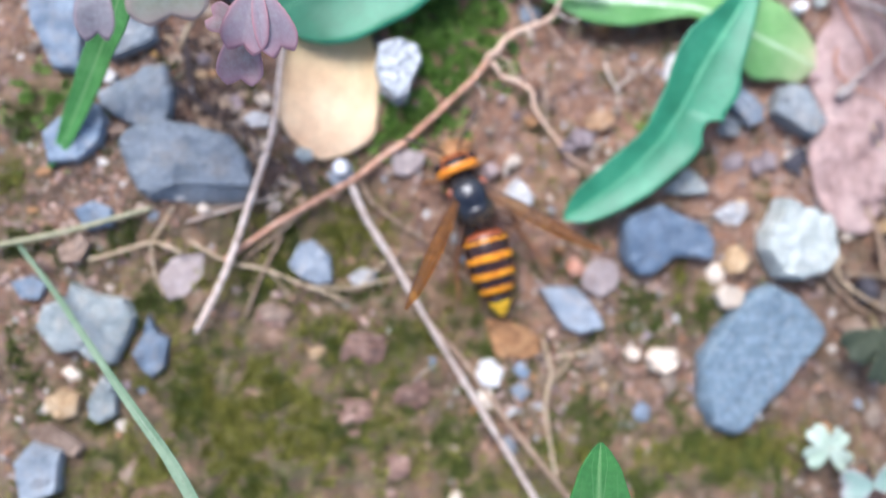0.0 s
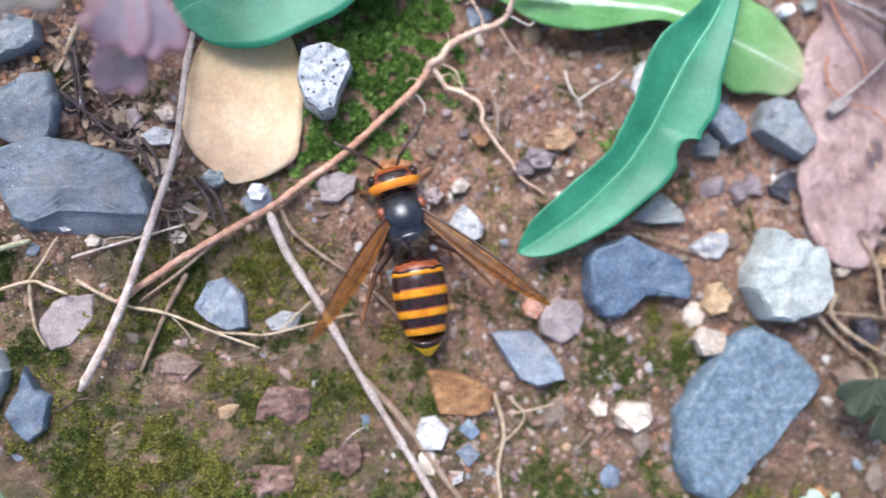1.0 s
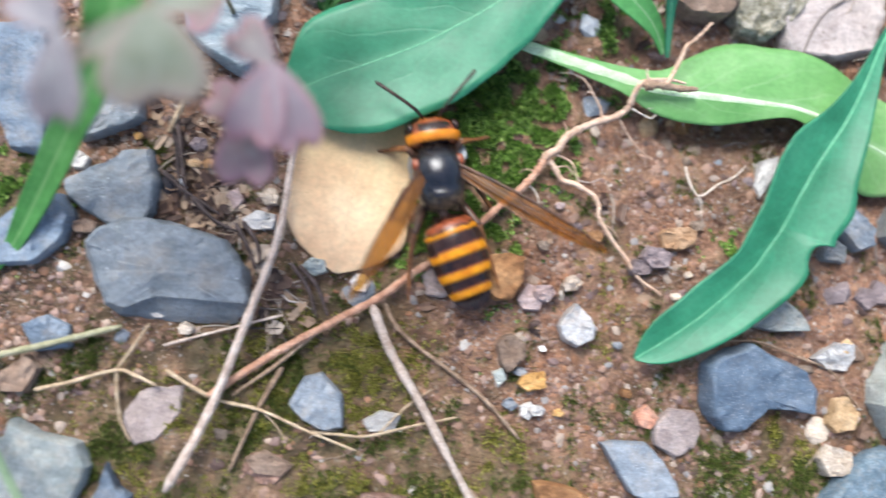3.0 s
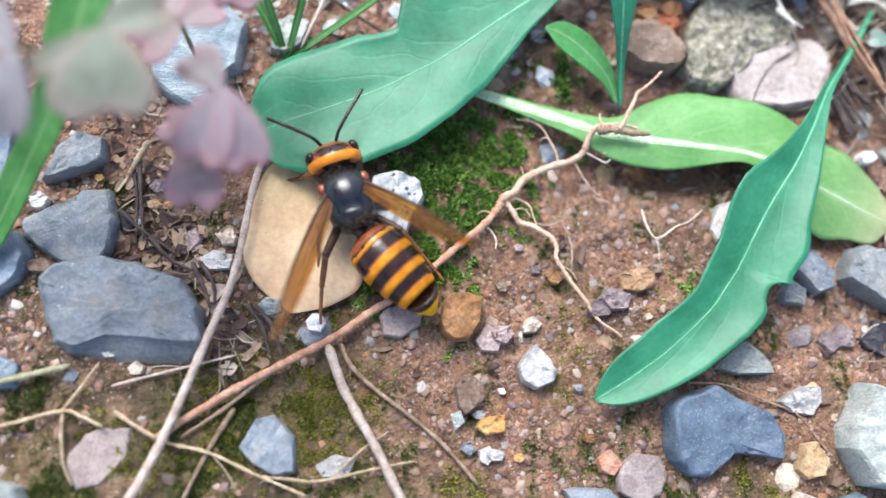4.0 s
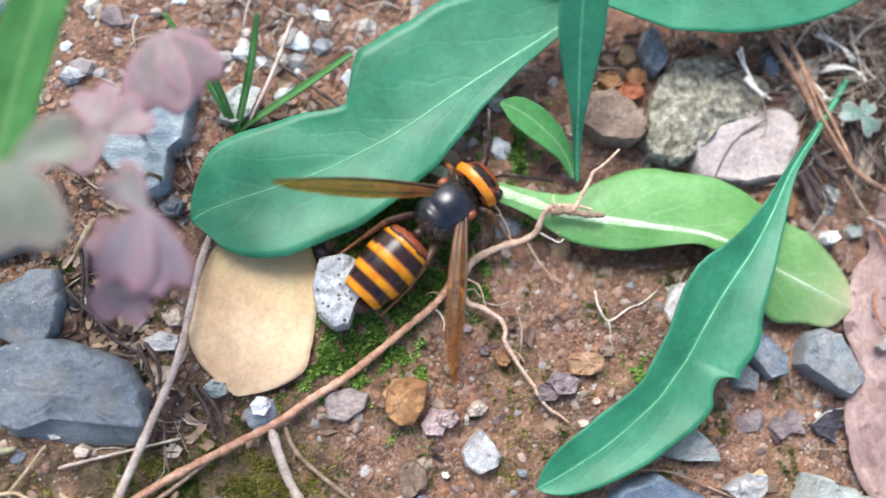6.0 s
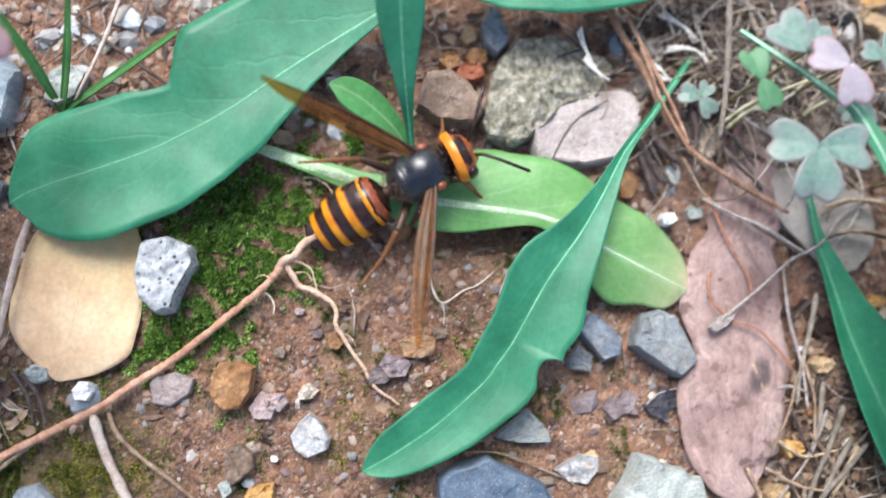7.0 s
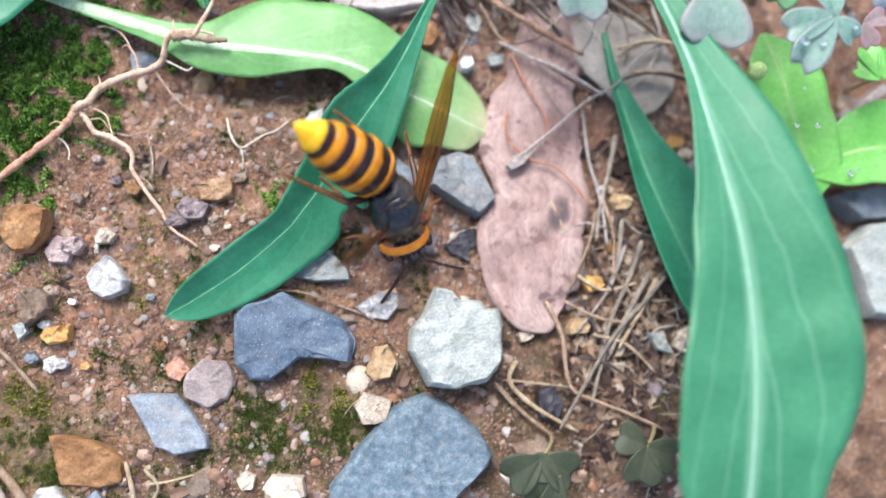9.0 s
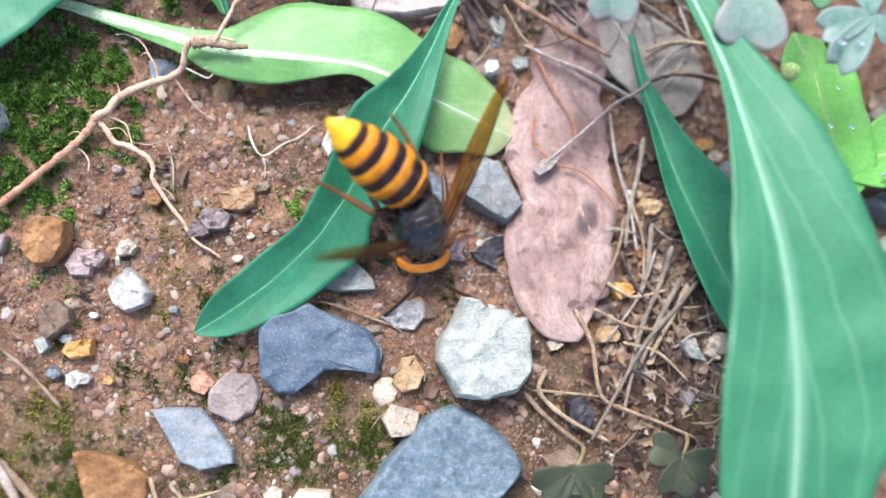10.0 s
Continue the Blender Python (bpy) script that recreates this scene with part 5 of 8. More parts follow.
twig("root", [(-1.6, 5.2, 1.8), (-10.5, 0.3, 1.8), (-16.6, -4.5, 1.8), (-23.5, -9.2, 1.8)], 0.45, 0.25, M_STICK, "brown root end lying on soil")
twig("straw", [(-15.8, -5.0, 1.2), (-18.4, -9.4, 1.2), (-21.0, -14.6, 1.2), (-23.9, -21.0, 1.2)], 0.5, 0.3, M_STICK, "dull brown stem on moss")
twig("straw", [(125.6, -0.5, 2.5), (121.1, -5.2, 2.5), (115.8, -10.4, 2.5), (111.1, -17.3, 2.5), (105.4, -25.9, 2.5)], 0.5, 0.3, M_STICKGREY, "dry straw stem in litter")
twig("straw", [(124.1, -2.9, 1.6), (118.3, -8.6, 1.6), (114.0, -14.2, 1.6), (111.2, -22.6, 1.6)], 0.45, 0.3, M_STICKGREY, "dry straw stem in litter")
twig("twig", [(104.1, -4.5, 2.0), (106.6, -10.2, 2.0), (107.6, -18.7, 2.0), (111.6, -21.4, 2.0), (116.5, -23.4, 2.0), (123.3, -26.6, 2.0)], 0.42, 0.3, M_STICK, "bent brown twig on soil")
twig("twig", [(94.9, -17.9, 1.2), (98.6, -22.2, 1.2), (104.8, -27.5, 1.2)], 0.45, 0.35, M_STICK, "dry brown twig on soil")
twig("straw", [(96.3, -17.5, 1.4), (103.1, -18.4, 1.4), (108.9, -19.3, 1.4)], 0.25, 0.2, M_STRAW, "thin straw lying on soil")
twig("twig", [(99.7, 19.9, 4.2), (103.5, 22.8, 4.2), (107.6, 26.1, 4.2), (112.7, 30.3, 4.2), (117.9, 33.1, 4.2), (123.3, 39.0, 4.2), (129.7, 41.2, 4.2), (137.1, 41.3, 4.2)], 0.3, 0.22, M_TWIGGREY, "thin grey twig lying on a brown leaf")
twig("stem", [(98.6, 28.4, 3.8), (98.0, 25.7, 3.8), (98.7, 22.8, 3.8), (102.0, 19.9, 3.8), (106.4, 18.5, 3.8), (109.8, 15.1, 3.8), (112.2, 11.7, 3.8)], 0.22, 0.16, M_TENDRIL, "thin orange-red tendril on a brown leaf")
twig("stem", [(98.6, 41.1, 3.8), (100.2, 37.1, 3.8), (102.4, 32.2, 3.8), (104.8, 28.3, 3.8), (105.6, 24.3, 3.8)], 0.22, 0.16, M_TENDRIL, "thin orange-red tendril lying on soil")
twig("twig", [(94.3, 48.0, 3.6), (98.2, 41.1, 3.6), (104.1, 37.7, 3.6), (110.0, 34.3, 3.6), (115.0, 31.4, 3.6)], 0.3, 0.2, M_STICK, "thin brown twig lying on soil")
twig("twig", [(81.2, 75.1, 5.0), (82.7, 71.1, 5.0), (87.6, 62.1, 5.0), (91.0, 55.2, 5.0), (95.4, 48.8, 5.0), (99.8, 45.5, 5.0), (106.3, 41.7, 5.0), (112.3, 38.4, 5.0)], 0.75, 0.4, M_STICKRED, "reddish-brown dry stem lying on soil")
twig("straw", [(84.5, 72.0, 5.6), (88.4, 64.0, 5.6), (92.3, 56.1, 5.6), (94.7, 49.7, 5.6)], 0.45, 0.3, M_STICKRED, "reddish dry stem splinter")
twig("stem", [(101.7, 78.6, 9.0), (100.9, 68.3, 9.0), (100.1, 59.3, 9.0), (98.7, 49.9, 9.0)], 0.55, 0.5, M_STICKGREY, "dark brown upright stem")
twig("straw", [(98.7, -14.3, 1.5), (97.4, -17.8, 1.5), (101.4, -22.1, 1.5), (108.8, -26.6, 1.5)], 0.45, 0.35, M_STRAW, "bent straw in litter")
twig("root", [(56.6, -1.6, 1.4), (62.5, -1.9, 1.4), (69.0, -4.3, 1.4), (74.6, -6.8, 1.4), (77.8, -11.0, 1.4), (80.3, -14.1, 1.4)], 0.25, 0.15, M_STICK, "thin brown rootlet between stones")
twig("straw", [(35.3, -28.1, 1.4), (36.7, -35.0, 1.4), (35.3, -41.8, 1.4), (36.0, -51.0, 1.4), (36.9, -56.8, 1.4)], 0.4, 0.3, M_STRAW, "bent straw on soil")
twig("straw", [(38.2, -29.4, 1.4), (40.3, -33.0, 1.4), (34.8, -38.4, 1.4)], 0.3, 0.2, M_STRAW, "short bent straw lying on soil")
twig("straw", [(38.6, -31.9, 1.4), (42.1, -31.5, 1.4), (45.9, -30.7, 1.4)], 0.22, 0.15, M_STRAW, "short straw lying on soil")
twig("twig", [(-8.0, 69.1, 2.5), (-1.9, 64.5, 2.5), (6.7, 58.6, 2.5), (12.4, 54.5, 2.5)], 0.35, 0.3, M_STICKDARK, "dark thin twig lying on soil")
twig("straw", [(-0.8, 73.2, 3.0), (-3.5, 64.3, 3.0), (-7.1, 55.0, 3.0)], 0.4, 0.3, M_STICKPALE, "pale dry stem lying on soil")
twig("straw", [(112.3, 29.3, 2.0), (113.0, 20.4, 2.0), (114.8, 12.6, 2.0), (115.5, 4.9, 2.0)], 0.3, 0.25, M_TWIGGREY, "thin grey stem in litter")
stone("pebble", 130.9, 21.5, 1.92, [(1.6, 0.2), (1.0, -1.1), (-1.0, -0.9), (-1.3, -0.3), (-0.8, 1.0), (0.5, 1.1)], M_CREAM, "small cream pebble in litter", 0.0, 0.0)
stone("pebble", 133.0, 18.3, 3, [(3.2, 0.2), (0.8, -2.1), (-1.4, -2.0), (-3.2, 0.0), (-0.5, 2.1), (1.2, 1.8)], M_SLATE_MID, "grey stone between leaves", 0.0, 0.0)
stone("pebble", 130.1, -11.3, 3, [(2.7, -0.1), (1.0, -1.5), (-1.5, -1.8), (-3.1, -0.2), (-1.2, 2.0), (2.1, 1.7)], M_CREAM, "cream and pinkish pebble in litter", 0.0, 0.0)
stone("pebble", 123.8, -11.2, 2.04, [(1.5, -0.1), (0.5, -1.0), (-0.9, -1.0), (-1.4, -0.1), (-0.7, 1.0), (0.9, 1.2)], M_WHITE, "slim white pebble in litter", 0.0, 0.0)
stone("pebble", 122.6, -0.6, 1.4, [(1.2, 0.0), (0.7, -0.7), (-0.7, -0.7), (-1.0, 0.1), (-0.5, 0.5), (0.4, 0.8)], M_CHALK, "small bright white pebble in litter", 0.0, 0.0)
stone("pebble", 118.3, 12.5, 2.88, [(2.4, 0.0), (0.7, -1.4), (-1.2, -1.4), (-2.0, 0.2), (-1.2, 1.6), (1.4, 1.1)], M_TAN, "tan stone in dark litter", 0.0, 0.0)
stone("pebble", 113.0, -1.6, 2.4, [(2.0, -0.3), (0.9, -1.0), (-1.0, -1.5), (-2.1, 0.1), (-1.1, 1.5), (1.3, 1.2)], M_OCHRE, "ochre bit of leaf in litter", 0.0, 0.0)
stone("pebble", 100.6, -10.2, 1.80, [(1.6, -0.1), (0.4, -0.9), (-0.8, -1.1), (-1.4, 0.3), (-0.4, 1.1), (0.8, 0.7)], M_CREAM, "small cream pebble lying on soil", 0.0, 0.0)
stone("pebble", 110.0, -8.9, 2.88, [(2.1, -0.1), (1.4, -1.2), (-1.9, -1.3), (-2.0, -0.3), (-0.8, 1.5), (1.2, 1.4)], M_TAN, "ochre crumb of soil", 0.0, 0.0)
stone("pebble", 129.2, 23.5, 2.4, [(2.0, 0.4), (1.2, -1.0), (-1.4, -1.3), (-2.2, -0.4), (-0.7, 1.2), (1.2, 1.1)], M_OCHRE, "ochre stone in litter", 0.0, 0.0)
stone("pebble", 115.3, 15.1, 1.4, [(1.1, 0.1), (0.5, -0.6), (-0.5, -0.6), (-1.0, -0.1), (-0.7, 0.7), (0.6, 0.6)], M_CHALK, "small white bit in litter", 0.0, 0.0)
stone("pebble", 120.7, 5.6, 1.68, [(1.3, -0.1), (0.7, -0.8), (-0.8, -0.6), (-1.1, -0.2), (-0.8, 0.9), (0.8, 0.8)], M_MUD, "muddy brown pebble in litter", 0.0, 0.0)
stone("pebble", 116.7, 4.8, 1.92, [(1.6, 0.2), (1.3, -1.1), (-1.0, -0.9), (-1.5, 0.2), (-0.9, 0.6), (0.6, 0.9)], M_RUST, "rusty crumb in litter", 0.0, 0.0)
stone("pebble", 26.2, 6.5, 3, [(2.1, -0.1), (0.7, -1.6), (-1.2, -1.1), (-1.8, 0.2), (-1.2, 1.3), (1.3, 1.3)], M_PINK, "pale pink pebble on soil", 0.0, 0.0)
stone("pebble", 31.1, 8.0, 2.52, [(2.0, 0.2), (0.9, -1.1), (-1.2, -1.3), (-1.5, -0.3), (-0.7, 1.1), (0.5, 1.5)], M_CREAM, "cream sandstone pebble lying on soil", 0.0, 0.0)
stone("pebble", 45.4, 12.3, 3, [(2.7, 0.4), (1.6, -1.8), (-1.2, -2.0), (-2.7, 0.0), (-1.7, 1.8), (1.1, 1.5)], M_MAUVE, "flat mauve-brown stone in soil", 0.0, 0.0)
stone("pebble", 42.7, 10.4, 2.64, [(1.8, -0.4), (1.0, -1.0), (-1.3, -1.1), (-1.9, -0.4), (-0.9, 1.7), (1.4, 1.2)], M_MAUVE, "dull mauve stone in soil", 0.0, 0.0)
stone("pebble", 20.3, -11.5, 1.80, [(1.5, -0.2), (0.4, -1.0), (-0.5, -0.6), (-1.1, -0.1), (-0.8, 0.7), (0.4, 1.2)], M_SLATE_PALE, "pale bluish pebble lying on soil", 0.0, 0.0)
stone("pebble", 24.8, -12.5, 1.92, [(1.5, 0.0), (0.8, -0.8), (-0.6, -0.9), (-1.6, 0.1), (-1.0, 1.0), (0.9, 0.7)], M_WHITE, "white oval pebble lying on soil", 0.0, 0.0)
stone("pebble", 26.1, -2.6, 1.4, [(0.7, -0.1), (0.4, -0.5), (-0.4, -0.4), (-0.6, 0.1), (-0.4, 0.5), (0.4, 0.4)], M_CHALK, "tiny white pebble on soil", 0.0, 0.0)
stone("pebble", 28.4, -13.0, 1.4, [(1.0, -0.1), (0.5, -0.7), (-0.7, -0.5), (-0.6, 0.1), (-0.5, 0.4), (0.4, 0.7)], M_OCHRE, "small ochre pebble on soil", 0.0, 0.0)
stone("pebble", 35.3, 15.9, 1.92, [(1.6, -0.1), (0.6, -1.1), (-0.5, -0.9), (-1.3, 0.3), (-1.0, 0.7), (0.6, 1.0)], M_RUST, "upright rusty flake beside a rootlet", 0.0, 0.0)
stone("pebble", 29.6, 21.1, 1.4, [(0.9, 0.1), (0.5, -0.5), (-0.6, -0.6), (-0.9, 0.0), (-0.4, 0.6), (0.5, 0.4)], M_PINK, "small pinkish pebble lying on soil", 0.0, 0.0)
stone("pebble", 32.5, 17.5, 1.4, [(1.0, 0.0), (0.6, -0.8), (-0.7, -0.7), (-0.8, 0.1), (-0.6, 0.7), (0.4, 0.8)], M_MAUVE, "small purple-grey pebble lying on soil", 0.0, 0.0)
stone("pebble", 52.8, 17.6, 1.68, [(1.3, -0.1), (0.7, -0.8), (-0.7, -1.0), (-1.5, 0.2), (-0.8, 0.9), (1.0, 0.9)], M_MUD, "muddy brown pebble lying on soil", 0.0, 0.0)
stone("pebble", 22.2, -6.3, 1.44, [(1.2, -0.1), (0.3, -0.8), (-0.6, -0.5), (-1.1, 0.0), (-0.4, 0.7), (0.6, 0.8)], M_SLATE_PALE, "small pale grey pebble", 0.0, 0.0)
stone("pebble", 38.6, -2.1, 1.4, [(0.8, 0.0), (0.5, -0.6), (-0.5, -0.6), (-0.9, 0.1), (-0.3, 0.5), (0.4, 0.5)], M_SLATE_PALE, "small pale pebble beside moss", 0.0, 0.0)
stone("pebble", 48.7, 5.8, 1.4, [(1.0, 0.1), (0.4, -0.6), (-0.4, -0.7), (-0.9, 0.1), (-0.5, 0.5), (0.5, 0.6)], M_CREAM, "small cream pebble lying on soil", 0.0, 0.0)
stone("pebble", 40.1, -10.2, 1.56, [(0.9, -0.1), (0.6, -0.7), (-0.3, -0.6), (-1.1, -0.1), (-0.7, 0.8), (0.6, 0.8)], M_RUST, "reddish pebble on soil", 0.0, 0.0)
stone("pebble", 26.6, 14.4, 1.56, [(1.0, 0.0), (0.6, -0.9), (-0.6, -0.7), (-1.2, 0.2), (-0.5, 0.8), (0.6, 0.7)], M_MUD, "muddy pebble lying on soil", 0.0, 0.0)
stone("pebble", 50.9, 9.4, 1.4, [(0.7, 0.0), (0.4, -0.5), (-0.4, -0.6), (-0.6, -0.1), (-0.3, 0.5), (0.3, 0.6)], M_CREAM, "tiny cream pebble lying on soil", 0.0, 0.0)
stone("pebble", -17.9, 22.2, 2.88, [(1.6, -0.2), (1.1, -1.3), (-0.8, -1.4), (-2.0, 0.3), (-0.6, 1.4), (0.7, 1.3)], M_CREAM, "cream flake in litter", 0.0, 0.0)
stone("pebble", -30.0, 27.7, 1.56, [(1.3, 0.0), (0.7, -0.8), (-0.7, -0.8), (-1.3, 0.1), (-0.3, 0.7), (0.3, 0.8)], M_TAN, "tan crumb in litter", 0.0, 0.0)
stone("pebble", -32.4, 24.9, 1.4, [(0.8, 0.0), (0.2, -0.7), (-0.2, -0.6), (-0.6, -0.1), (-0.4, 0.5), (0.2, 0.8)], M_CHALK, "small white bit in litter", 0.0, 0.0)
stone("pebble", -39.1, 32.1, 1.4, [(0.8, -0.1), (0.3, -0.5), (-0.3, -0.7), (-0.8, 0.0), (-0.5, 0.7), (0.4, 0.6)], M_OCHRE, "round ochre pebble lying on soil", 0.0, 0.0)
stone("pebble", -29.4, 30.7, 1.92, [(1.3, -0.1), (0.6, -0.9), (-0.5, -1.2), (-1.6, -0.1), (-0.8, 1.2), (0.9, 1.1)], M_MAUVE, "mauve stone bit in litter", 0.0, 0.0)
stone("pebble", -27.8, 27.6, 1.68, [(1.0, 0.0), (0.6, -0.9), (-0.8, -0.7), (-1.2, 0.1), (-0.4, 0.8), (0.7, 0.7)], M_RUST, "rusty leaf crumb lying on soil", 0.0, 0.0)
twig("stem", [(-34.0, 35.1, 1.8), (-32.8, 30.1, 1.8), (-32.1, 21.9, 1.8)], 0.42, 0.22, M_STICKDARK, "dark withered stem in litter")
twig("stem", [(-32.7, 35.6, 1.8), (-31.9, 28.3, 1.8), (-31.0, 21.4, 1.8)], 0.42, 0.22, M_STICKDARK, "dark withered stem in litter")
twig("stem", [(-23.3, 17.9, 1.8), (-21.2, 13.8, 1.8), (-20.1, 10.4, 1.8)], 0.42, 0.22, M_STICKDARK, "dark withered stem in litter")
twig("stem", [(-22.2, 18.1, 1.8), (-19.9, 14.7, 1.8), (-19.4, 11.1, 1.8)], 0.42, 0.22, M_STICKDARK, "dark withered stem in litter")
twig("stem", [(-14.6, 11.5, 1.8), (-11.9, 7.5, 1.8), (-10.5, 3.0, 1.8)], 0.42, 0.22, M_STICKDARK, "dark withered stem in litter")
twig("stem", [(-13.2, 11.1, 1.8), (-10.5, 7.9, 1.8), (-8.7, 3.0, 1.8)], 0.42, 0.22, M_STICKDARK, "dark withered stem in litter")
twig("stem", [(-35.1, 26.4, 1.8), (-31.1, 22.8, 1.8), (-25.7, 19.2, 1.8)], 0.42, 0.22, M_STICKDARK, "dark withered stem in litter")
twig("stem", [(-30.2, 21.9, 1.8), (-26.6, 18.3, 1.8), (-23.0, 16.5, 1.8)], 0.42, 0.22, M_STICKDARK, "dark withered stem in litter")
twig("straw", [(-31.2, 38.0, 2.5), (-32.7, 34.9, 2.5), (-33.9, 32.2, 2.5)], 0.6, 0.4, M_STRAW, "pale dry stem in litter")
twig("root", [(43.1, 44.1, 2.4), (42.7, 42.1, 2.4)], 0.2, 0.1, M_ROOTPALE, "hair-thin rootlet beside a root")
twig("straw", [(118.1, 24.8, 2.0), (116.8, 19.0, 2.0), (114.5, 11.4, 2.0), (113.5, 5.7, 2.0)], 0.55, 0.35, M_STICKGREY, "flat grey-brown dry stem in litter")
twig("straw", [(121.7, 5.7, 2.0), (119.5, 0.0, 2.0), (115.7, -7.4, 2.0), (112.6, -15.6, 2.0)], 0.55, 0.35, M_STICKGREY, "flat grey-brown dry stem in litter")
twig("straw", [(122.8, 0.0, 2.0), (118.7, -6.5, 2.0), (114.4, -14.7, 2.0)], 0.55, 0.35, M_STICKGREY, "flat grey-brown dry stem in litter")
twig("straw", [(124.1, -1.1, 2.0), (120.7, -6.5, 2.0), (116.4, -12.9, 2.0)], 0.55, 0.35, M_STRAW, "flat grey-brown dry stem in litter")
twig("straw", [(118.4, 9.5, 2.0), (117.1, 1.9, 2.0), (114.7, -3.7, 2.0)], 0.55, 0.35, M_STICKGREY, "flat grey-brown dry stem in litter")
stone("pebble", 90.4, 67.6, 2, [(-2.3, -0.9), (-1.6, 1.7), (1.6, 2.6), (2.5, 0.9), (1.5, -1.8), (-1.6, -2.5)], M_CREAM, "tan papery flake in litter", 0.0, 0.0)
stone("pebble", 93.6, 45.6, 1.8, [(-1.7, -1.2), (-1.1, 1.5), (0.8, 1.8), (1.5, -0.1), (0.5, -2.0)], M_PALE, "small pale greenish stone in litter", 0.0, 0.0)
stone("pebble", 97.2, 38.8, 1.5, [(-1.7, 0.1), (-0.6, 1.3), (1.8, 0.8), (1.4, -0.9), (-0.9, -1.3)], M_PALE, "white crumbly bit in litter", 0.0, 0.4)
stone("seed_husk", 91.7, 37.2, 4, [(-1.2, 0.1), (-0.6, 1.2), (1.0, 1.1), (1.3, -0.3), (0.2, -1.1), (-0.8, -1.0)], M_CHALK, "small bright white seed husk beside a leaf", 0.0, 0.0)
stone("flake", 85.3, 43.2, 2, [(-1.7, -0.8), (-0.9, 2.8), (1.1, 2.5), (2.1, -0.2), (0.6, -2.2), (-1.2, -2.1)], M_RUST, "rusty brown leaf flake", 0.0, 0.0)
stone("pebble", 97.6, 46.1, 3, [(-0.8, -0.3), (-0.3, 0.8), (0.7, 0.4), (0.4, -0.9)], M_CREAM, "tiny cream pebble lying on soil", 0.0, 0.0)
stone("pebble", 137.8, 49.5, 3, [(-1.9, -0.5), (-0.7, 1.0), (1.5, 0.9), (1.6, -0.4), (-0.6, -1.1)], M_DARK, "small black pebble in litter", 0.0, 0.0)
stone("flake", 100.0, 51.5, 2, [(-1.9, -2.1), (-1.2, 2.9), (0.6, 3.5), (1.9, 1.6), (1.2, -2.5), (-0.6, -3.3)], M_CREAM, "pinkish white flake of bark", 0.0, 0.0)
stone("pebble", 131.8, 78.0, 3, [(-2.7, -0.1), (-0.9, 1.1), (2.4, 0.7), (2.1, -0.7), (-1.0, -1.1)], M_OCHRE, "orange-yellow pebble lying on soil", 0.0, 0.0)
stone("pebble", 132.4, 73.4, 4, [(-4.7, 1.2), (-3.0, 2.8), (1.4, 1.5), (4.0, -1.6), (3.3, -3.2), (-1.0, -0.8)], M_TAN, "tan and orange stone", 0.0, 0.0)
stone("pebble", 125.5, 74.6, 4, [(-1.8, 0.3), (0.1, 1.9), (1.9, 0.5), (1.0, -1.3), (-1.2, -1.4)], M_DARK, "dark grey pebble lying on soil", 0.0, 0.0)
stone("pebble", 126.4, 71.6, 4, [(-1.0, 0.1), (0.1, 2.1), (1.0, 0.6), (0.5, -1.4), (-0.6, -1.4)], M_WHITE, "small white pebble lying on soil", 0.0, 0.0)
stone("pebble", 123.7, 71.8, 3, [(-2.0, -0.5), (0.1, 1.7), (1.6, 0.5), (0.4, -1.7)], M_REDCLAY, "brick-red pebble in litter", 0.0, 0.0)
stone("stone", 138.5, 61.1, 5, [(-5.9, -0.4), (-3.5, 2.9), (2.0, 3.7), (6.3, 0.1), (3.8, -3.2), (-2.7, -2.9)], M_BLUEWHITE, "pale blue-white stone half under clover", 0.0, 0.0)
twig("twig", [(86.3, 51.7, 2.6), (88.2, 47.7, 2.6), (90.5, 41.2, 2.6)], 0.5, 0.3, M_STICKDARK, "blackened bit of twig in litter")
twig("twig", [(88.1, 51.9, 2.6), (90.1, 48.3, 2.6), (92.8, 42.8, 2.6)], 0.5, 0.3, M_STICKDARK, "blackened bit of twig in litter")
twig("twig", [(87.0, 48.7, 2.6), (89.0, 44.7, 2.6), (89.7, 40.7, 2.6)], 0.5, 0.3, M_STICKDARK, "blackened bit of twig in litter")
twig("twig", [(90.2, 52.6, 2.6), (92.1, 48.8, 2.6), (93.5, 45.8, 2.6)], 0.5, 0.3, M_STICKDARK, "blackened bit of twig in litter")
twig("twig", [(96.4, 56.1, 2.6), (96.7, 53.0, 2.6), (97.3, 49.8, 2.6)], 0.5, 0.3, M_STICKDARK, "blackened bit of twig in litter")
twig("twig", [(95.5, 54.5, 2.6), (96.1, 51.5, 2.6), (95.8, 49.5, 2.6)], 0.5, 0.3, M_STICKDARK, "blackened bit of twig in litter")
twig("twig", [(103.4, 50.0, 2.6), (105.9, 46.2, 2.6), (108.9, 42.7, 2.6)], 0.5, 0.3, M_STICKDARK, "blackened bit of twig in litter")
twig("twig", [(102.4, 50.7, 2.6), (105.4, 47.2, 2.6), (107.4, 45.2, 2.6)], 0.5, 0.3, M_STICKDARK, "blackened bit of twig in litter")
twig("twig", [(104.7, 51.3, 2.6), (106.5, 49.5, 2.6), (109.8, 47.9, 2.6)], 0.5, 0.3, M_STICKDARK, "blackened bit of twig in litter")
twig("straw", [(90.9, 73.4, 3.6), (93.3, 72.4, 3.6), (95.8, 71.1, 3.6), (98.2, 68.7, 3.6)], 0.24, 0.12, M_BRACT, "pale papery dry stem in litter")
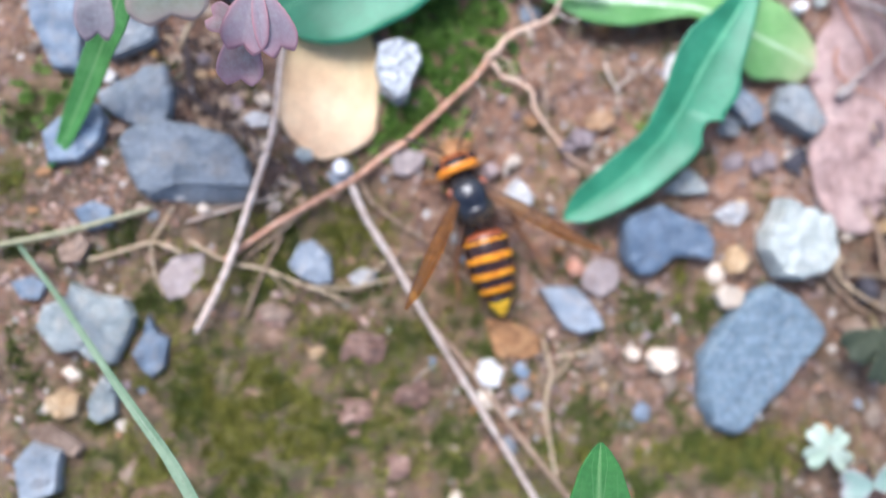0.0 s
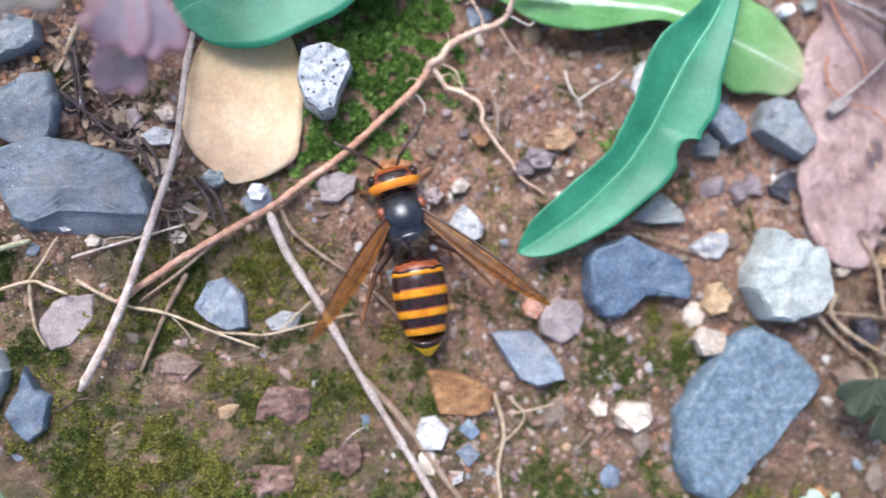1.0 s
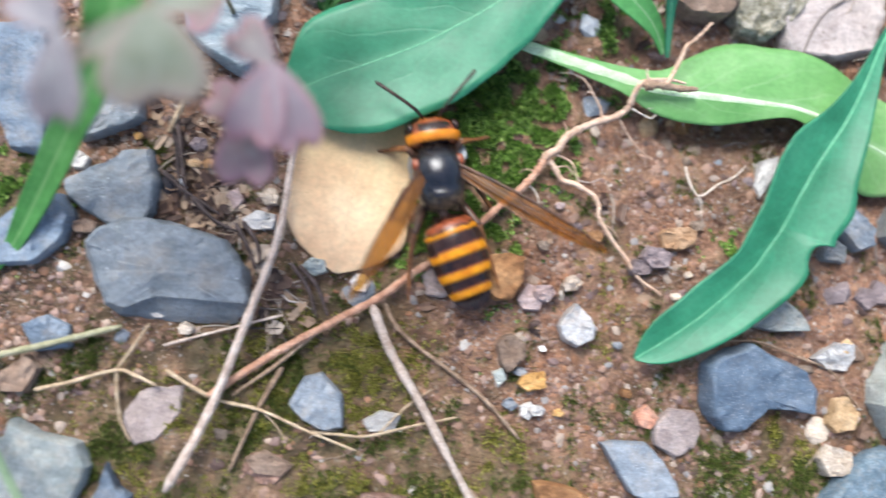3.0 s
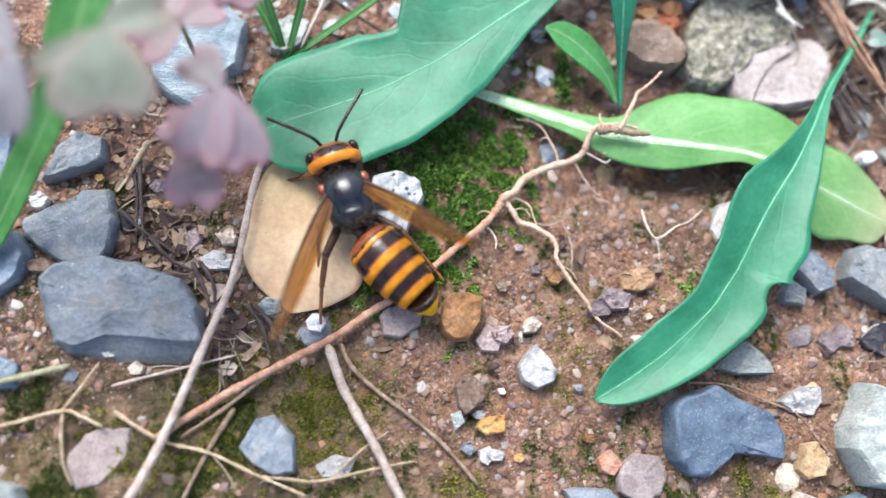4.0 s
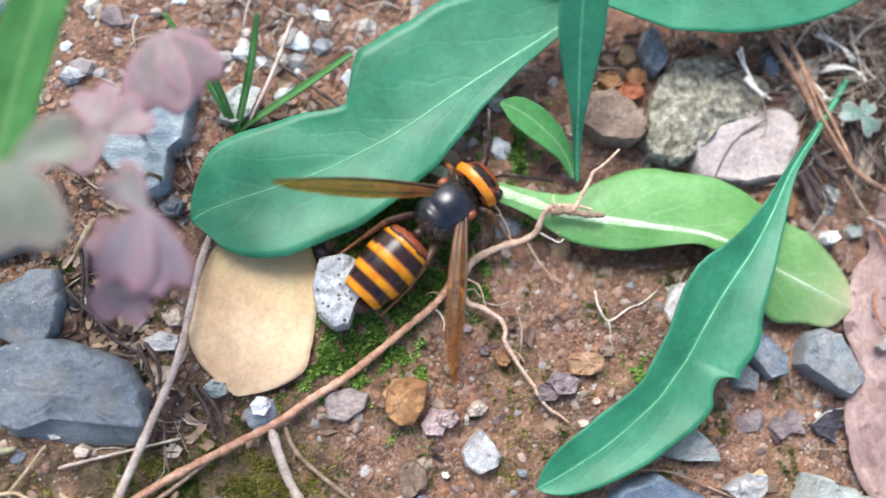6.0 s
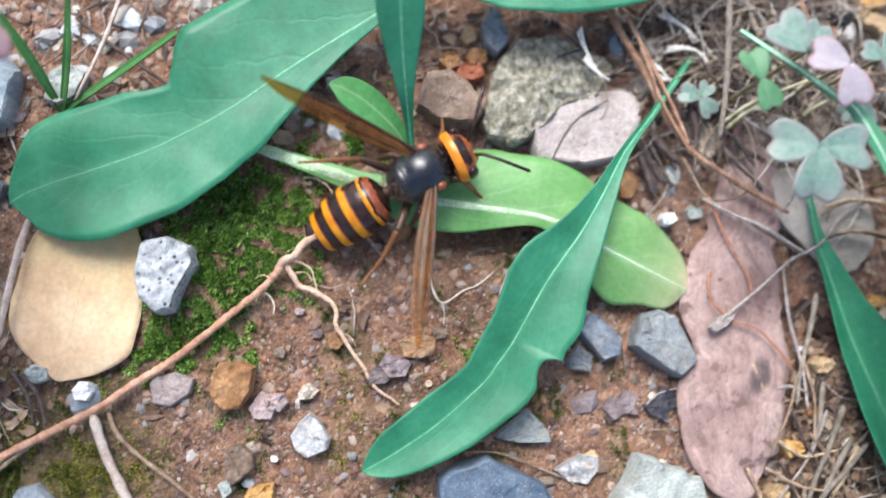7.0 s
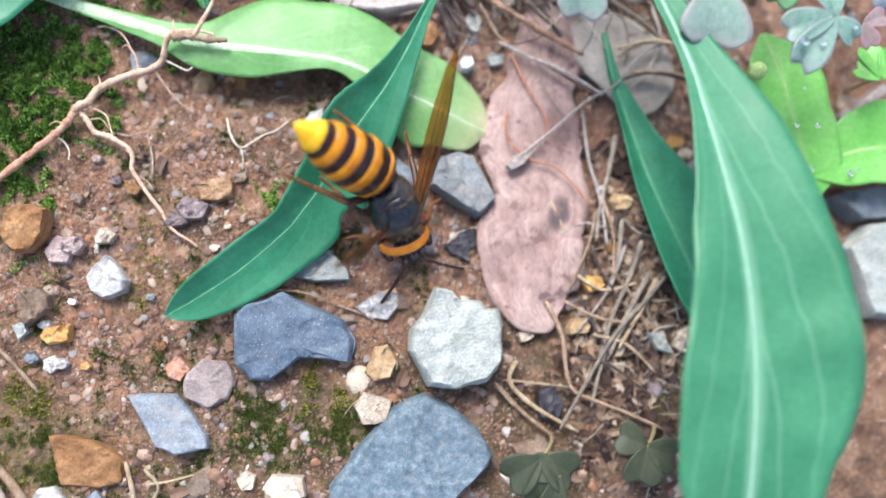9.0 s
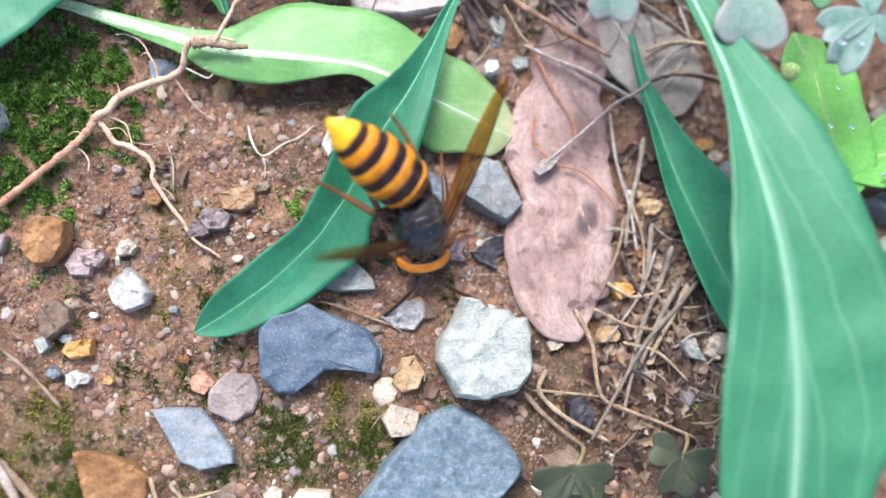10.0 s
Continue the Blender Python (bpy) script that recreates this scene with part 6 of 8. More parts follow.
twig("straw", [(91.3, 73.8, 3.6), (93.3, 72.7, 3.6), (95.6, 71.1, 3.6), (97.7, 68.5, 3.6)], 0.24, 0.12, M_BRACT, "pale papery dry stem in litter")
twig("straw", [(91.6, 74.3, 3.6), (93.4, 72.9, 3.6), (95.4, 71.2, 3.6), (97.1, 68.3, 3.6)], 0.24, 0.12, M_BRACT, "pale papery dry stem in litter")
twig("straw", [(91.7, 66.7, 3.6), (95.2, 67.3, 3.6), (98.3, 66.6, 3.6), (100.0, 64.4, 3.6)], 0.24, 0.12, M_BRACT, "pale papery dry stem in litter")
twig("straw", [(92.1, 67.2, 3.6), (95.3, 67.5, 3.6), (98.1, 66.6, 3.6), (99.6, 64.2, 3.6)], 0.24, 0.12, M_BRACT, "pale papery dry stem in litter")
twig("straw", [(92.4, 67.7, 3.6), (95.4, 67.8, 3.6), (97.9, 66.7, 3.6), (99.0, 64.0, 3.6)], 0.24, 0.12, M_BRACT, "pale papery dry stem in litter")
twig("straw", [(88.0, 63.5, 3.6), (90.6, 63.6, 3.6), (93.6, 60.9, 3.6)], 0.24, 0.12, M_BRACT, "pale papery dry stem in litter")
twig("straw", [(88.3, 63.9, 3.6), (90.6, 63.8, 3.6), (93.4, 61.0, 3.6)], 0.24, 0.12, M_BRACT, "pale papery dry stem in litter")
twig("straw", [(88.7, 64.4, 3.6), (90.7, 64.1, 3.6), (93.1, 61.0, 3.6)], 0.24, 0.12, M_BRACT, "pale papery dry stem in litter")
twig("straw", [(88.5, 62.5, 3.6), (91.5, 61.6, 3.6), (94.1, 61.9, 3.6)], 0.24, 0.12, M_BRACT, "pale papery dry stem in litter")
twig("straw", [(88.8, 62.9, 3.6), (91.6, 61.8, 3.6), (93.9, 61.9, 3.6)], 0.24, 0.12, M_BRACT, "pale papery dry stem in litter")
twig("straw", [(89.2, 63.4, 3.6), (91.7, 62.1, 3.6), (93.6, 61.9, 3.6)], 0.24, 0.12, M_BRACT, "pale papery dry stem in litter")
twig("straw", [(75.8, 69.1, 5.2), (77.2, 65.7, 5.2), (80.0, 60.9, 5.2)], 0.24, 0.12, M_BRACT, "pale papery dry stem in litter")
twig("straw", [(76.1, 69.5, 5.2), (77.2, 65.9, 5.2), (79.9, 60.9, 5.2)], 0.24, 0.12, M_BRACT, "pale papery dry stem in litter")
twig("straw", [(76.4, 70.0, 5.2), (77.3, 66.2, 5.2), (79.6, 61.0, 5.2)], 0.24, 0.12, M_BRACT, "pale papery dry stem in litter")
twig("straw", [(76.7, 64.2, 5.2), (78.6, 62.3, 5.2), (81.5, 60.5, 5.2)], 0.24, 0.12, M_BRACT, "pale papery dry stem in litter")
twig("straw", [(77.0, 64.6, 5.2), (78.7, 62.5, 5.2), (81.3, 60.5, 5.2)], 0.24, 0.12, M_BRACT, "pale papery dry stem in litter")
twig("straw", [(77.3, 65.1, 5.2), (78.7, 62.8, 5.2), (81.1, 60.5, 5.2)], 0.24, 0.12, M_BRACT, "pale papery dry stem in litter")
twig("stem", [(118.5, 39.4, 5.0), (122.7, 40.7, 5.0), (126.2, 40.8, 5.0), (130.0, 40.3, 5.0), (132.6, 38.8, 5.0)], 0.35, 0.25, M_STRAW, "thin dry stem among clover")
twig("stem", [(120.8, 35.1, 5.0), (124.5, 35.4, 5.0), (128.6, 35.0, 5.0), (134.3, 32.9, 5.0)], 0.35, 0.25, M_STICK, "thin dry stem among clover")
twig("stem", [(123.6, 65.6, 5.0), (126.5, 63.8, 5.0), (128.7, 61.8, 5.0), (128.4, 59.7, 5.0)], 0.35, 0.25, M_TENDRIL, "thin dry stem among clover")
twig("stem", [(101.7, 52.8, 5.0), (104.7, 55.2, 5.0), (107.6, 56.8, 5.0), (112.0, 57.4, 5.0)], 0.35, 0.25, M_STRAWGREEN, "thin dry stem among clover")
twig("stem", [(113.9, 54.3, 5.0), (117.1, 56.6, 5.0), (120.6, 58.6, 5.0)], 0.35, 0.25, M_STRAWGREEN, "thin dry stem among clover")
twig("stem", [(116.5, 76.5, 5.0), (117.8, 72.9, 5.0), (119.7, 70.6, 5.0)], 0.35, 0.25, M_STICKRED, "thin dry stem among clover")
twig("stem", [(132.1, 58.8, 5.0), (136.7, 64.3, 5.0), (141.4, 69.8, 5.0)], 0.35, 0.25, M_STICKDARK, "thin dry stem among clover")
twig("stem", [(130.0, 60.8, 5.0), (133.2, 60.4, 5.0), (137.4, 58.0, 5.0)], 0.35, 0.25, M_STICK, "thin dry stem among clover")
twig("straw", [(118.9, 13.8, 2.2), (117.2, 8.9, 2.2), (116.3, 5.0, 2.2)], 0.34, 0.2, M_STICKDARK, "short dry stem in litter")
twig("straw", [(112.5, 5.0, 2.2), (114.3, 0.1, 2.2), (117.2, -4.7, 2.2)], 0.34, 0.2, M_STICKDARK, "short dry stem in litter")
twig("straw", [(110.2, -3.6, 2.2), (111.6, -7.5, 2.2), (114.8, -14.2, 2.2)], 0.34, 0.2, M_STICKDARK, "short dry stem in litter")
twig("straw", [(118.1, -7.6, 2.2), (119.4, -12.4, 2.2), (119.7, -17.1, 2.2)], 0.34, 0.2, M_STICKDARK, "short dry stem in litter")
twig("straw", [(105.7, 12.8, 2.2), (107.8, 7.9, 2.2), (109.4, 2.1, 2.2)], 0.34, 0.2, M_STRAW, "short dry stem in litter")
twig("straw", [(113.7, 10.8, 2.2), (112.0, 5.0, 2.2), (108.4, -2.6, 2.2)], 0.34, 0.2, M_STICK, "short dry stem in litter")
twig("straw", [(114.9, 13.8, 2.2), (116.6, 6.9, 2.2), (116.1, -0.8, 2.2)], 0.34, 0.2, M_STICK, "short dry stem in litter")
twig("straw", [(109.3, 0.2, 2.2), (114.2, -2.7, 2.2), (120.3, -1.7, 2.2)], 0.34, 0.2, M_STRAW, "short dry stem in litter")
twig("straw", [(107.2, -4.5, 2.2), (113.0, -7.5, 2.2), (119.0, -8.6, 2.2)], 0.34, 0.2, M_STICK, "short dry stem in litter")
twig("straw", [(112.0, -10.3, 2.2), (117.9, -12.3, 2.2), (122.7, -17.2, 2.2)], 0.34, 0.2, M_STRAW, "short dry stem in litter")
twig("straw", [(115.4, 1.1, 2.2), (119.2, -3.8, 2.2), (122.0, -10.5, 2.2)], 0.34, 0.2, M_STICK, "short dry stem in litter")
twig("straw", [(109.3, -14.0, 2.2), (114.7, -15.6, 2.2), (121.5, -20.9, 2.2)], 0.34, 0.2, M_STICKDARK, "short dry stem in litter")
twig("straw", [(107.1, 7.0, 2.2), (111.6, 8.9, 2.2), (115.6, 7.9, 2.2)], 0.34, 0.2, M_TWIGGREY, "short dry stem in litter")
twig("straw", [(118.6, 4.9, 2.2), (115.2, -2.8, 2.2), (109.0, -10.2, 2.2)], 0.34, 0.2, M_TWIGGREY, "short dry stem in litter")
twig("stem", [(118.8, 38.3, 4.0), (121.9, 40.1, 4.4), (125.0, 40.9, 4.6), (130.1, 40.6, 4.4), (134.0, 37.5, 4.0)], 0.32, 0.3, M_STICK, "bent dry stem over a tan leaf")
twig("stem", [(118.6, 33.9, 4.0), (122.2, 35.1, 4.2), (125.7, 35.5, 4.2), (131.8, 34.1, 4.0), (133.8, 33.5, 4.0)], 0.3, 0.42, M_STICKDARK, "dark dry stem over a tan leaf")
twig("stem", [(86.8, 66.5, 5.8), (88.2, 62.6, 5.8), (90.0, 57.2, 5.8), (92.8, 51.9, 5.8), (95.2, 48.1, 5.4)], 0.4, 0.3, M_STICKRED, "reddish dry stem splinter")
twig("stem", [(98.8, 52.3, 8.0), (103.8, 55.8, 8.6), (109.8, 58.5, 9.0), (116.8, 61.3, 9.0)], 0.36, 0.3, M_STRAWGREEN, "thin olive stem among clover")
twig("stem", [(97.3, 40.6, 4.4), (102.6, 37.8, 4.6), (107.4, 36.0, 4.6), (113.3, 32.7, 4.4), (115.7, 31.3, 4.2)], 0.34, 0.24, M_TWIGGREY, "thin grey dry stem over a brown leaf")
twig("stem", [(103.2, 51.8, 4.4), (105.1, 49.3, 4.4), (107.0, 46.4, 4.2)], 0.4, 0.25, M_STICKDARK, "short dark stem on a brown leaf")
for dark_strip in ([(86.2, 51.5, 3.0), (88.6, 47.6, 3.0), (90.9, 43.8, 2.6)], [(88.7, 52.6, 3.2), (91.1, 49.7, 3.2), (93.5, 47.3, 3.0)], [(96.2, 57.9, 3.4), (97.1, 52.9, 3.6), (96.5, 48.9, 3.2)], [(87.1, 48.6, 2.6), (88.5, 44.7, 2.6), (89.4, 41.6, 2.4)]):
    twig("twig", dark_strip, 0.75, 0.5, M_STICKDARK, "thick blackened twig in litter")
stone("soil_clod", -0.5, -28.5, 1.6, [(4.5, 0.0), (4.2, 2.8), (0.7, 3.4), (-2.7, 3.6), (-4.4, 0.9), (-5.0, -2.0), (-1.6, -2.9), (1.4, -3.8), (3.8, -2.0)], M_CLOD, "crumbly reddish clod of soil among moss", 0.6, 0.7)
stone("soil_clod", -4.5, -41.8, 1.5, [(5.0, 0.0), (4.6, 3.1), (0.8, 3.7), (-2.9, 4.0), (-4.8, 0.9), (-5.5, -2.2), (-1.8, -3.2), (1.6, -4.2), (4.2, -2.2)], M_CLOD, "crumbly reddish clod of soil among moss", 0.6, 0.7)
stone("soil_clod", -18.7, -20.7, 1.2, [(3.2, 0.0), (3.0, 2.0), (0.5, 2.4), (-1.9, 2.6), (-3.1, 0.6), (-3.6, -1.4), (-1.2, -2.1), (1.0, -2.8), (2.8, -1.5)], M_CLOD, "crumbly reddish clod of soil among moss", 0.6, 0.7)
stone("soil_clod", 8.5, -38.0, 1.3, [(3.6, 0.0), (3.4, 2.3), (0.6, 2.7), (-2.1, 2.9), (-3.5, 0.7), (-4.0, -1.6), (-1.3, -2.3), (1.1, -3.1), (3.1, -1.6)], M_CLOD, "crumbly reddish clod of soil among moss", 0.6, 0.7)
stone("soil_clod", 4.5, -52.4, 1.2, [(3.1, 0.0), (2.9, 2.0), (0.5, 2.3), (-1.9, 2.5), (-3.1, 0.6), (-3.5, -1.4), (-1.1, -2.1), (1.0, -2.7), (2.7, -1.4)], M_CLOD, "crumbly reddish clod of soil among moss", 0.6, 0.7)
plant_a = thing("broadleaf_plant", "green rosette plant with smooth spoon-shaped leaves on soil", "plant", 62, 62)
leaf("broad_leaf", [(60.5, 82.5, 12.0, 1.0, 1.6), (50.0, 74.8, 11.0, 1.0, 5.2), (41.5, 68.7, 10.0, 1.5, 9.5), (34.4, 63.9, 9.5, 2.9, 12.8), (27.3, 59.1, 9.0, 5.0, 14.0), (20.2, 53.9, 8.4, 7.7, 14.4), (16.7, 51.6, 8.0, 8.6, 13.1), (13.8, 49.9, 7.7, 9.5, 9.6), (11.9, 48.9, 7.5, 9.9, 8.0), (6.2, 46.0, 7.0, 11.0, 9.6), (-2.5, 42.7, 6.3, 11.5, 10.1), (-8.6, 40.7, 5.6, 9.8, 9.2), (-13.0, 38.9, 5.0, 6.5, 4.4), (-15.4, 37.5, 4.5, 0.4, 0.4)], M_LEAF, "broad green leaf lying over a dead yellow leaf", plant_a, 0.1)
leaf("broad_leaf", [(18.8, 49.0, 3.0, 0.8, 0.8), (28.6, 45.8, 3.2, 1.2, 1.2), (40.4, 41.9, 3.6, 2.1, 2.3), (46.8, 39.8, 4.0, 4.2, 4.2), (54.2, 38.9, 4.5, 8.8, 4.8), (61.5, 37.9, 5.0, 10.4, 3.2), (69.0, 36.9, 5.0, 10.4, 1.8), (74.6, 34.8, 5.0, 9.2, 3.2), (79.3, 32.2, 4.5, 8.8, 6.0), (84.2, 29.9, 4.0, 8.4, 7.9), (89.1, 27.7, 3.0, 7.0, 5.6), (93.1, 25.9, 2.4, 4.2, 4.2), (95.0, 25.0, 2.0, 0.4, 0.4)], M_LEAFLIGHT, "pale green leaf with white midrib lying flat", plant_a, -0.15)
leaf("young_leaf", [(47.4, 46.6, 2.5, 0.5, 0.5), (45.8, 49.9, 4.0, 1.3, 1.3), (43.5, 52.3, 5.5, 2.3, 2.2), (40.1, 54.8, 7.0, 2.8, 2.7), (36.5, 56.7, 8.0, 2.3, 2.1), (34.0, 57.5, 8.2, 0.3, 0.3)], M_LEAFMID, "small bright green young leaf", plant_a, 0.1)
leaf("narrow_leaf", [(48.0, 46.0, 2.5, 0.4, 0.4), (47.0, 51.5, 7.0, 0.7, 0.7), (46.1, 56.4, 12.0, 1.5, 1.5), (45.4, 61.3, 16.0, 2.8, 2.8), (44.9, 66.7, 20.0, 3.8, 3.8), (44.6, 71.4, 23.0, 3.1, 3.1), (44.6, 75.5, 25.0, 0.3, 0.3)], M_LEAF, "narrow upright green leaf", plant_a, 0.25)
plant_b = thing("broadleaf_plant", "green plant with long smooth leaves beside dry stems", "plant", 97, 66)
leaf_step = leaf("broad_leaf", [(96.9, 66.2, 3.0, 0.5, 0.5), (88.8, 55.2, 6.0, 0.6, 0.6), (82.9, 47.7, 8.0, 0.9, 0.9), (78.4, 39.8, 9.3, 2.2, 2.1), (74.4, 33.2, 9.7, 4.0, 4.0), (69.9, 27.0, 9.6, 6.3, 6.3), (66.9, 21.9, 9.0, 8.0, 5.8), (64.9, 18.2, 8.4, 7.4, 5.2), (64.2, 17.0, 8.2, 7.6, 5.1), (63.7, 16.1, 8.1, 5.3, 5.0), (62.5, 14.3, 7.7, 5.5, 4.7), (61.4, 12.8, 7.5, 6.7, 4.4), (58.9, 9.5, 7.0, 6.7, 4.1), (51.9, 3.2, 5.8, 5.4, 4.5), (45.8, -1.0, 4.8, 3.8, 3.8), (42.3, -3.1, 4.3, 2.2, 2.2), (40.3, -4.2, 4.0, 0.3, 0.3)], M_LEAF, "long green leaf with a torn notch", plant_b, 0.28)
leaf("narrow_leaf", [(116.4, 42.7, 4.0, 0.4, 0.4), (117.6, 34.4, 4.0, 1.1, 0.7), (120.2, 25.6, 4.0, 2.9, 1.8), (122.8, 17.0, 4.0, 5.4, 3.2), (126.3, 8.5, 4.0, 8.2, 4.5), (129.8, 0.1, 4.0, 9.1, 5.4), (134.3, -8.3, 4.0, 8.6, 5.4), (138.9, -14.8, 4.0, 5.4, 3.6), (143.0, -20.3, 4.0, 0.4, 0.4)], M_LEAF, "narrow green leaf folded along its midrib", plant_b, 0.55)
leaf("broad_leaf", [(100.7, 66.8, 14.0, 0.4, 0.4), (106.8, 59.9, 18.0, 0.5, 0.5), (111.1, 54.4, 21.0, 0.7, 0.7), (115.2, 49.8, 22.5, 1.1, 1.3), (121.6, 31.9, 25.0, 4.7, 1.3), (123.1, 23.1, 26.5, 8.9, 2.1), (124.8, 12.5, 28.0, 11.4, 4.6), (126.2, 2.4, 29.0, 13.6, 7.4), (127.0, -8.8, 29.0, 14.9, 9.8), (126.8, -19.7, 28.5, 14.6, 11.1), (126.1, -29.0, 27.5, 11.5, 11.1), (125.3, -37.6, 26.0, 8.1, 8.5), (124.5, -43.1, 25.0, 4.7, 4.7), (124.1, -47.8, 24.5, 0.3, 0.3)], M_LEAFVEIN, "large smooth green leaf with pale veins", plant_b, 0.1)
leaf("broad_leaf", [(143.9, 41.4, 8.0, 0.5, 0.5), (144.9, 37.4, 9.0, 5.0, 4.4), (146.1, 32.7, 9.4, 7.0, 7.4), (147.2, 26.6, 9.5, 6.8, 7.8), (148.5, 20.6, 9.3, 6.9, 7.4), (150.1, 14.8, 8.6, 5.8, 5.0), (151.2, 11.8, 8.0, 0.5, 0.5)], M_LEAFBRIGHT, "bright light green lobed leaf with water drops", plant_b, 0.1)
leaf("broad_leaf", [(150.1, 17.8, 8.6, 2.7, 2.7), (154.8, 18.9, 9.2, 4.7, 5.4), (159.9, 20.1, 9.6, 7.1, 6.1), (165.5, 20.5, 9.2, 8.1, 6.3), (172.8, 20.8, 8.0, 5.4, 5.4), (178.0, 21.0, 7.0, 0.4, 0.4)], M_LEAFBRIGHT, "bright light green lobe of a leaf", plant_b, 0.1)
stone("flake", 164.9, 30.3, 4, [(-5.5, -2.2), (-1.0, 0.2), (5.0, 4.1), (5.3, 2.4), (1.3, -0.9), (-5.2, -3.5)], M_TWIGGREY, "curled grey-brown flake of bark", 0.0, 0.0)
leaf("dead_leaf", [(112.2, 46.2, 2.2, 1.5, 1.5), (114.2, 43.4, 2.4, 5.8, 4.6), (118.4, 39.6, 2.6, 7.6, 6.2), (122.4, 36.0, 2.4, 7.8, 6.6), (126.0, 32.8, 2.0, 5.8, 6.2), (127.8, 31.2, 1.8, 2.6, 3.0)], M_LEAFTAN, "dry grey-tan leaf lying under clover", None, -0.05)
leaf("broad_leaf", [(36.8, 77.2, 13.0, 0.3, 0.3), (49.4, 76.5, 12.0, 2.6, 2.8), (63.4, 76.2, 11.0, 6.0, 6.3), (77.6, 76.7, 11.0, 6.1, 6.3), (89.3, 78.6, 11.0, 4.8, 4.8), (100.7, 82.2, 10.0, 1.8, 1.8), (108.3, 85.2, 9.0, 0.4, 0.4)], M_LEAF, "broad green leaf reaching over stones", plant_b, 0.1)
leaf("dead_leaf", [(-0.5, 38.0, 2.6, 3.2, 3.7), (-2.8, 31.5, 2.8, 8.4, 9.2), (-4.3, 25.1, 2.6, 9.4, 10.3), (-5.3, 19.8, 2.4, 9.8, 10.3), (-6.3, 15.3, 2.2, 9.0, 8.5), (-6.9, 12.2, 2.0, 5.7, 5.1), (-7.4, 9.8, 1.8, 0.4, 0.4)], M_LEAFDEAD, "dead yellow-tan leaf lying on soil", None, -0.08)
leaf("dead_leaf", [(109.6, 59.5, 2.4, 2.0, 2.0), (109.2, 55.5, 2.5, 3.3, 3.3), (107.6, 46.4, 2.5, 5.1, 5.1), (106.1, 38.4, 2.4, 6.3, 6.3), (104.6, 33.4, 2.5, 6.4, 6.4), (103.6, 28.5, 2.6, 8.2, 8.2), (102.7, 23.7, 2.5, 8.9, 8.9), (103.3, 18.9, 2.4, 8.5, 8.5), (104.3, 15.1, 2.6, 8.1, 8.1), (104.0, 11.8, 2.8, 8.3, 8.3), (102.6, 8.5, 2.8, 9.3, 9.3), (102.0, 4.8, 2.6, 9.4, 9.4), (101.8, 0.2, 2.3, 9.3, 8.6), (101.9, -4.4, 2.0, 8.4, 6.4), (103.4, -7.6, 1.8, 5.2, 3.6), (104.9, -9.5, 1.6, 0.5, 0.5)], M_LEAFBROWN, "large dead pinkish-brown leaf with a dark spot", None, -0.1)
leaf("broad_leaf", [(39.0, -62.6, 26.0, 1.0, 1.0), (37.8, -54.1, 31.0, 5.2, 5.2), (37.4, -47.2, 34.0, 4.0, 4.0), (37.5, -43.1, 35.0, 1.9, 1.9), (37.6, -41.3, 35.4, 0.3, 0.3)], M_GRASS, "green leaf tip among moss", None, 0.15)
grass_a = thing("grass_plant", "grass plant with a wide green blade", "grass", -60, 8)
leaf("grass_blade", [(-27.5, 62.0, 35.0, 3.6, 3.6), (-30.2, 55.0, 32.6, 3.8, 3.8), (-32.7, 48.7, 30.0, 3.8, 3.8), (-34.3, 44.2, 28, 3.8, 3.8), (-35.9, 39.7, 26, 3.4, 3.4), (-38.9, 35.6, 22, 3.0, 3.0), (-42.0, 32.0, 18, 2.9, 2.9), (-46.6, 27.7, 12, 2.7, 2.7), (-52.1, 21.2, 6, 2.3, 2.3), (-56.5, 14.6, 3, 1.4, 1.4), (-59.9, 10.4, 1.5, 0.4, 0.4)], M_GRASS, "wide green grass blade", grass_a, 0.2)
grass_b = thing("grass_plant", "grass plant with a thin green blade", "grass", -20, -60)
leaf("grass_blade", [(-27.5, -52.2, 26.0, 1.1, 1.1), (-33.4, -42.7, 23.0, 1.0, 1.0), (-40.9, -33.4, 19.0, 0.8, 0.8), (-48.5, -24.3, 14.0, 0.6, 0.6), (-57.8, -13.5, 7.0, 0.5, 0.5), (-66.3, -4.0, 2.0, 0.3, 0.3)], M_GRASSDRY, "thin green grass blade", grass_b, 0.2)
tuft = thing("grass_tuft", "small tuft of green grass stems", "grass", -6, 55)
leaf("grass_blade", [(-9.7, 53.6, 1.0, 0.5, 0.5), (-11.9, 59.4, 8.4, 0.6, 0.6), (-14.9, 64.8, 14.0, 0.3, 0.3)], M_GRASS, "green grass stem", tuft, 0.2)
leaf("grass_blade", [(-9.7, 53.6, 1.0, 0.5, 0.5), (-6.4, 61.0, 9.6, 0.6, 0.6), (-4.5, 67.9, 16.0, 0.3, 0.3)], M_GRASS, "green grass stem", tuft, 0.2)
leaf("grass_blade", [(-9.7, 53.6, 1.0, 0.5, 0.5), (0.5, 59.6, 4.8, 0.6, 0.6), (9.6, 65.2, 8.0, 0.4, 0.4)], M_GRASS, "green grass stem", tuft, 0.2)
leaf("grass_blade", [(-9.7, 53.6, 1.0, 0.5, 0.5), (-14.6, 62.1, 6.0, 0.6, 0.6), (-20.1, 70.0, 10.0, 0.3, 0.3)], M_GRASS, "green grass stem", tuft, 0.2)
clover(-13.6, 33.5, 34, [(-2.0, -6.4, 3.8), (2.7, -7.5, 3.2), (-2.9, 2.9, 2.8)], M_CLOVERPURPLE, (-21.2, 45.2), "purple-tinged wood sorrel sprig with heart-shaped leaflets")
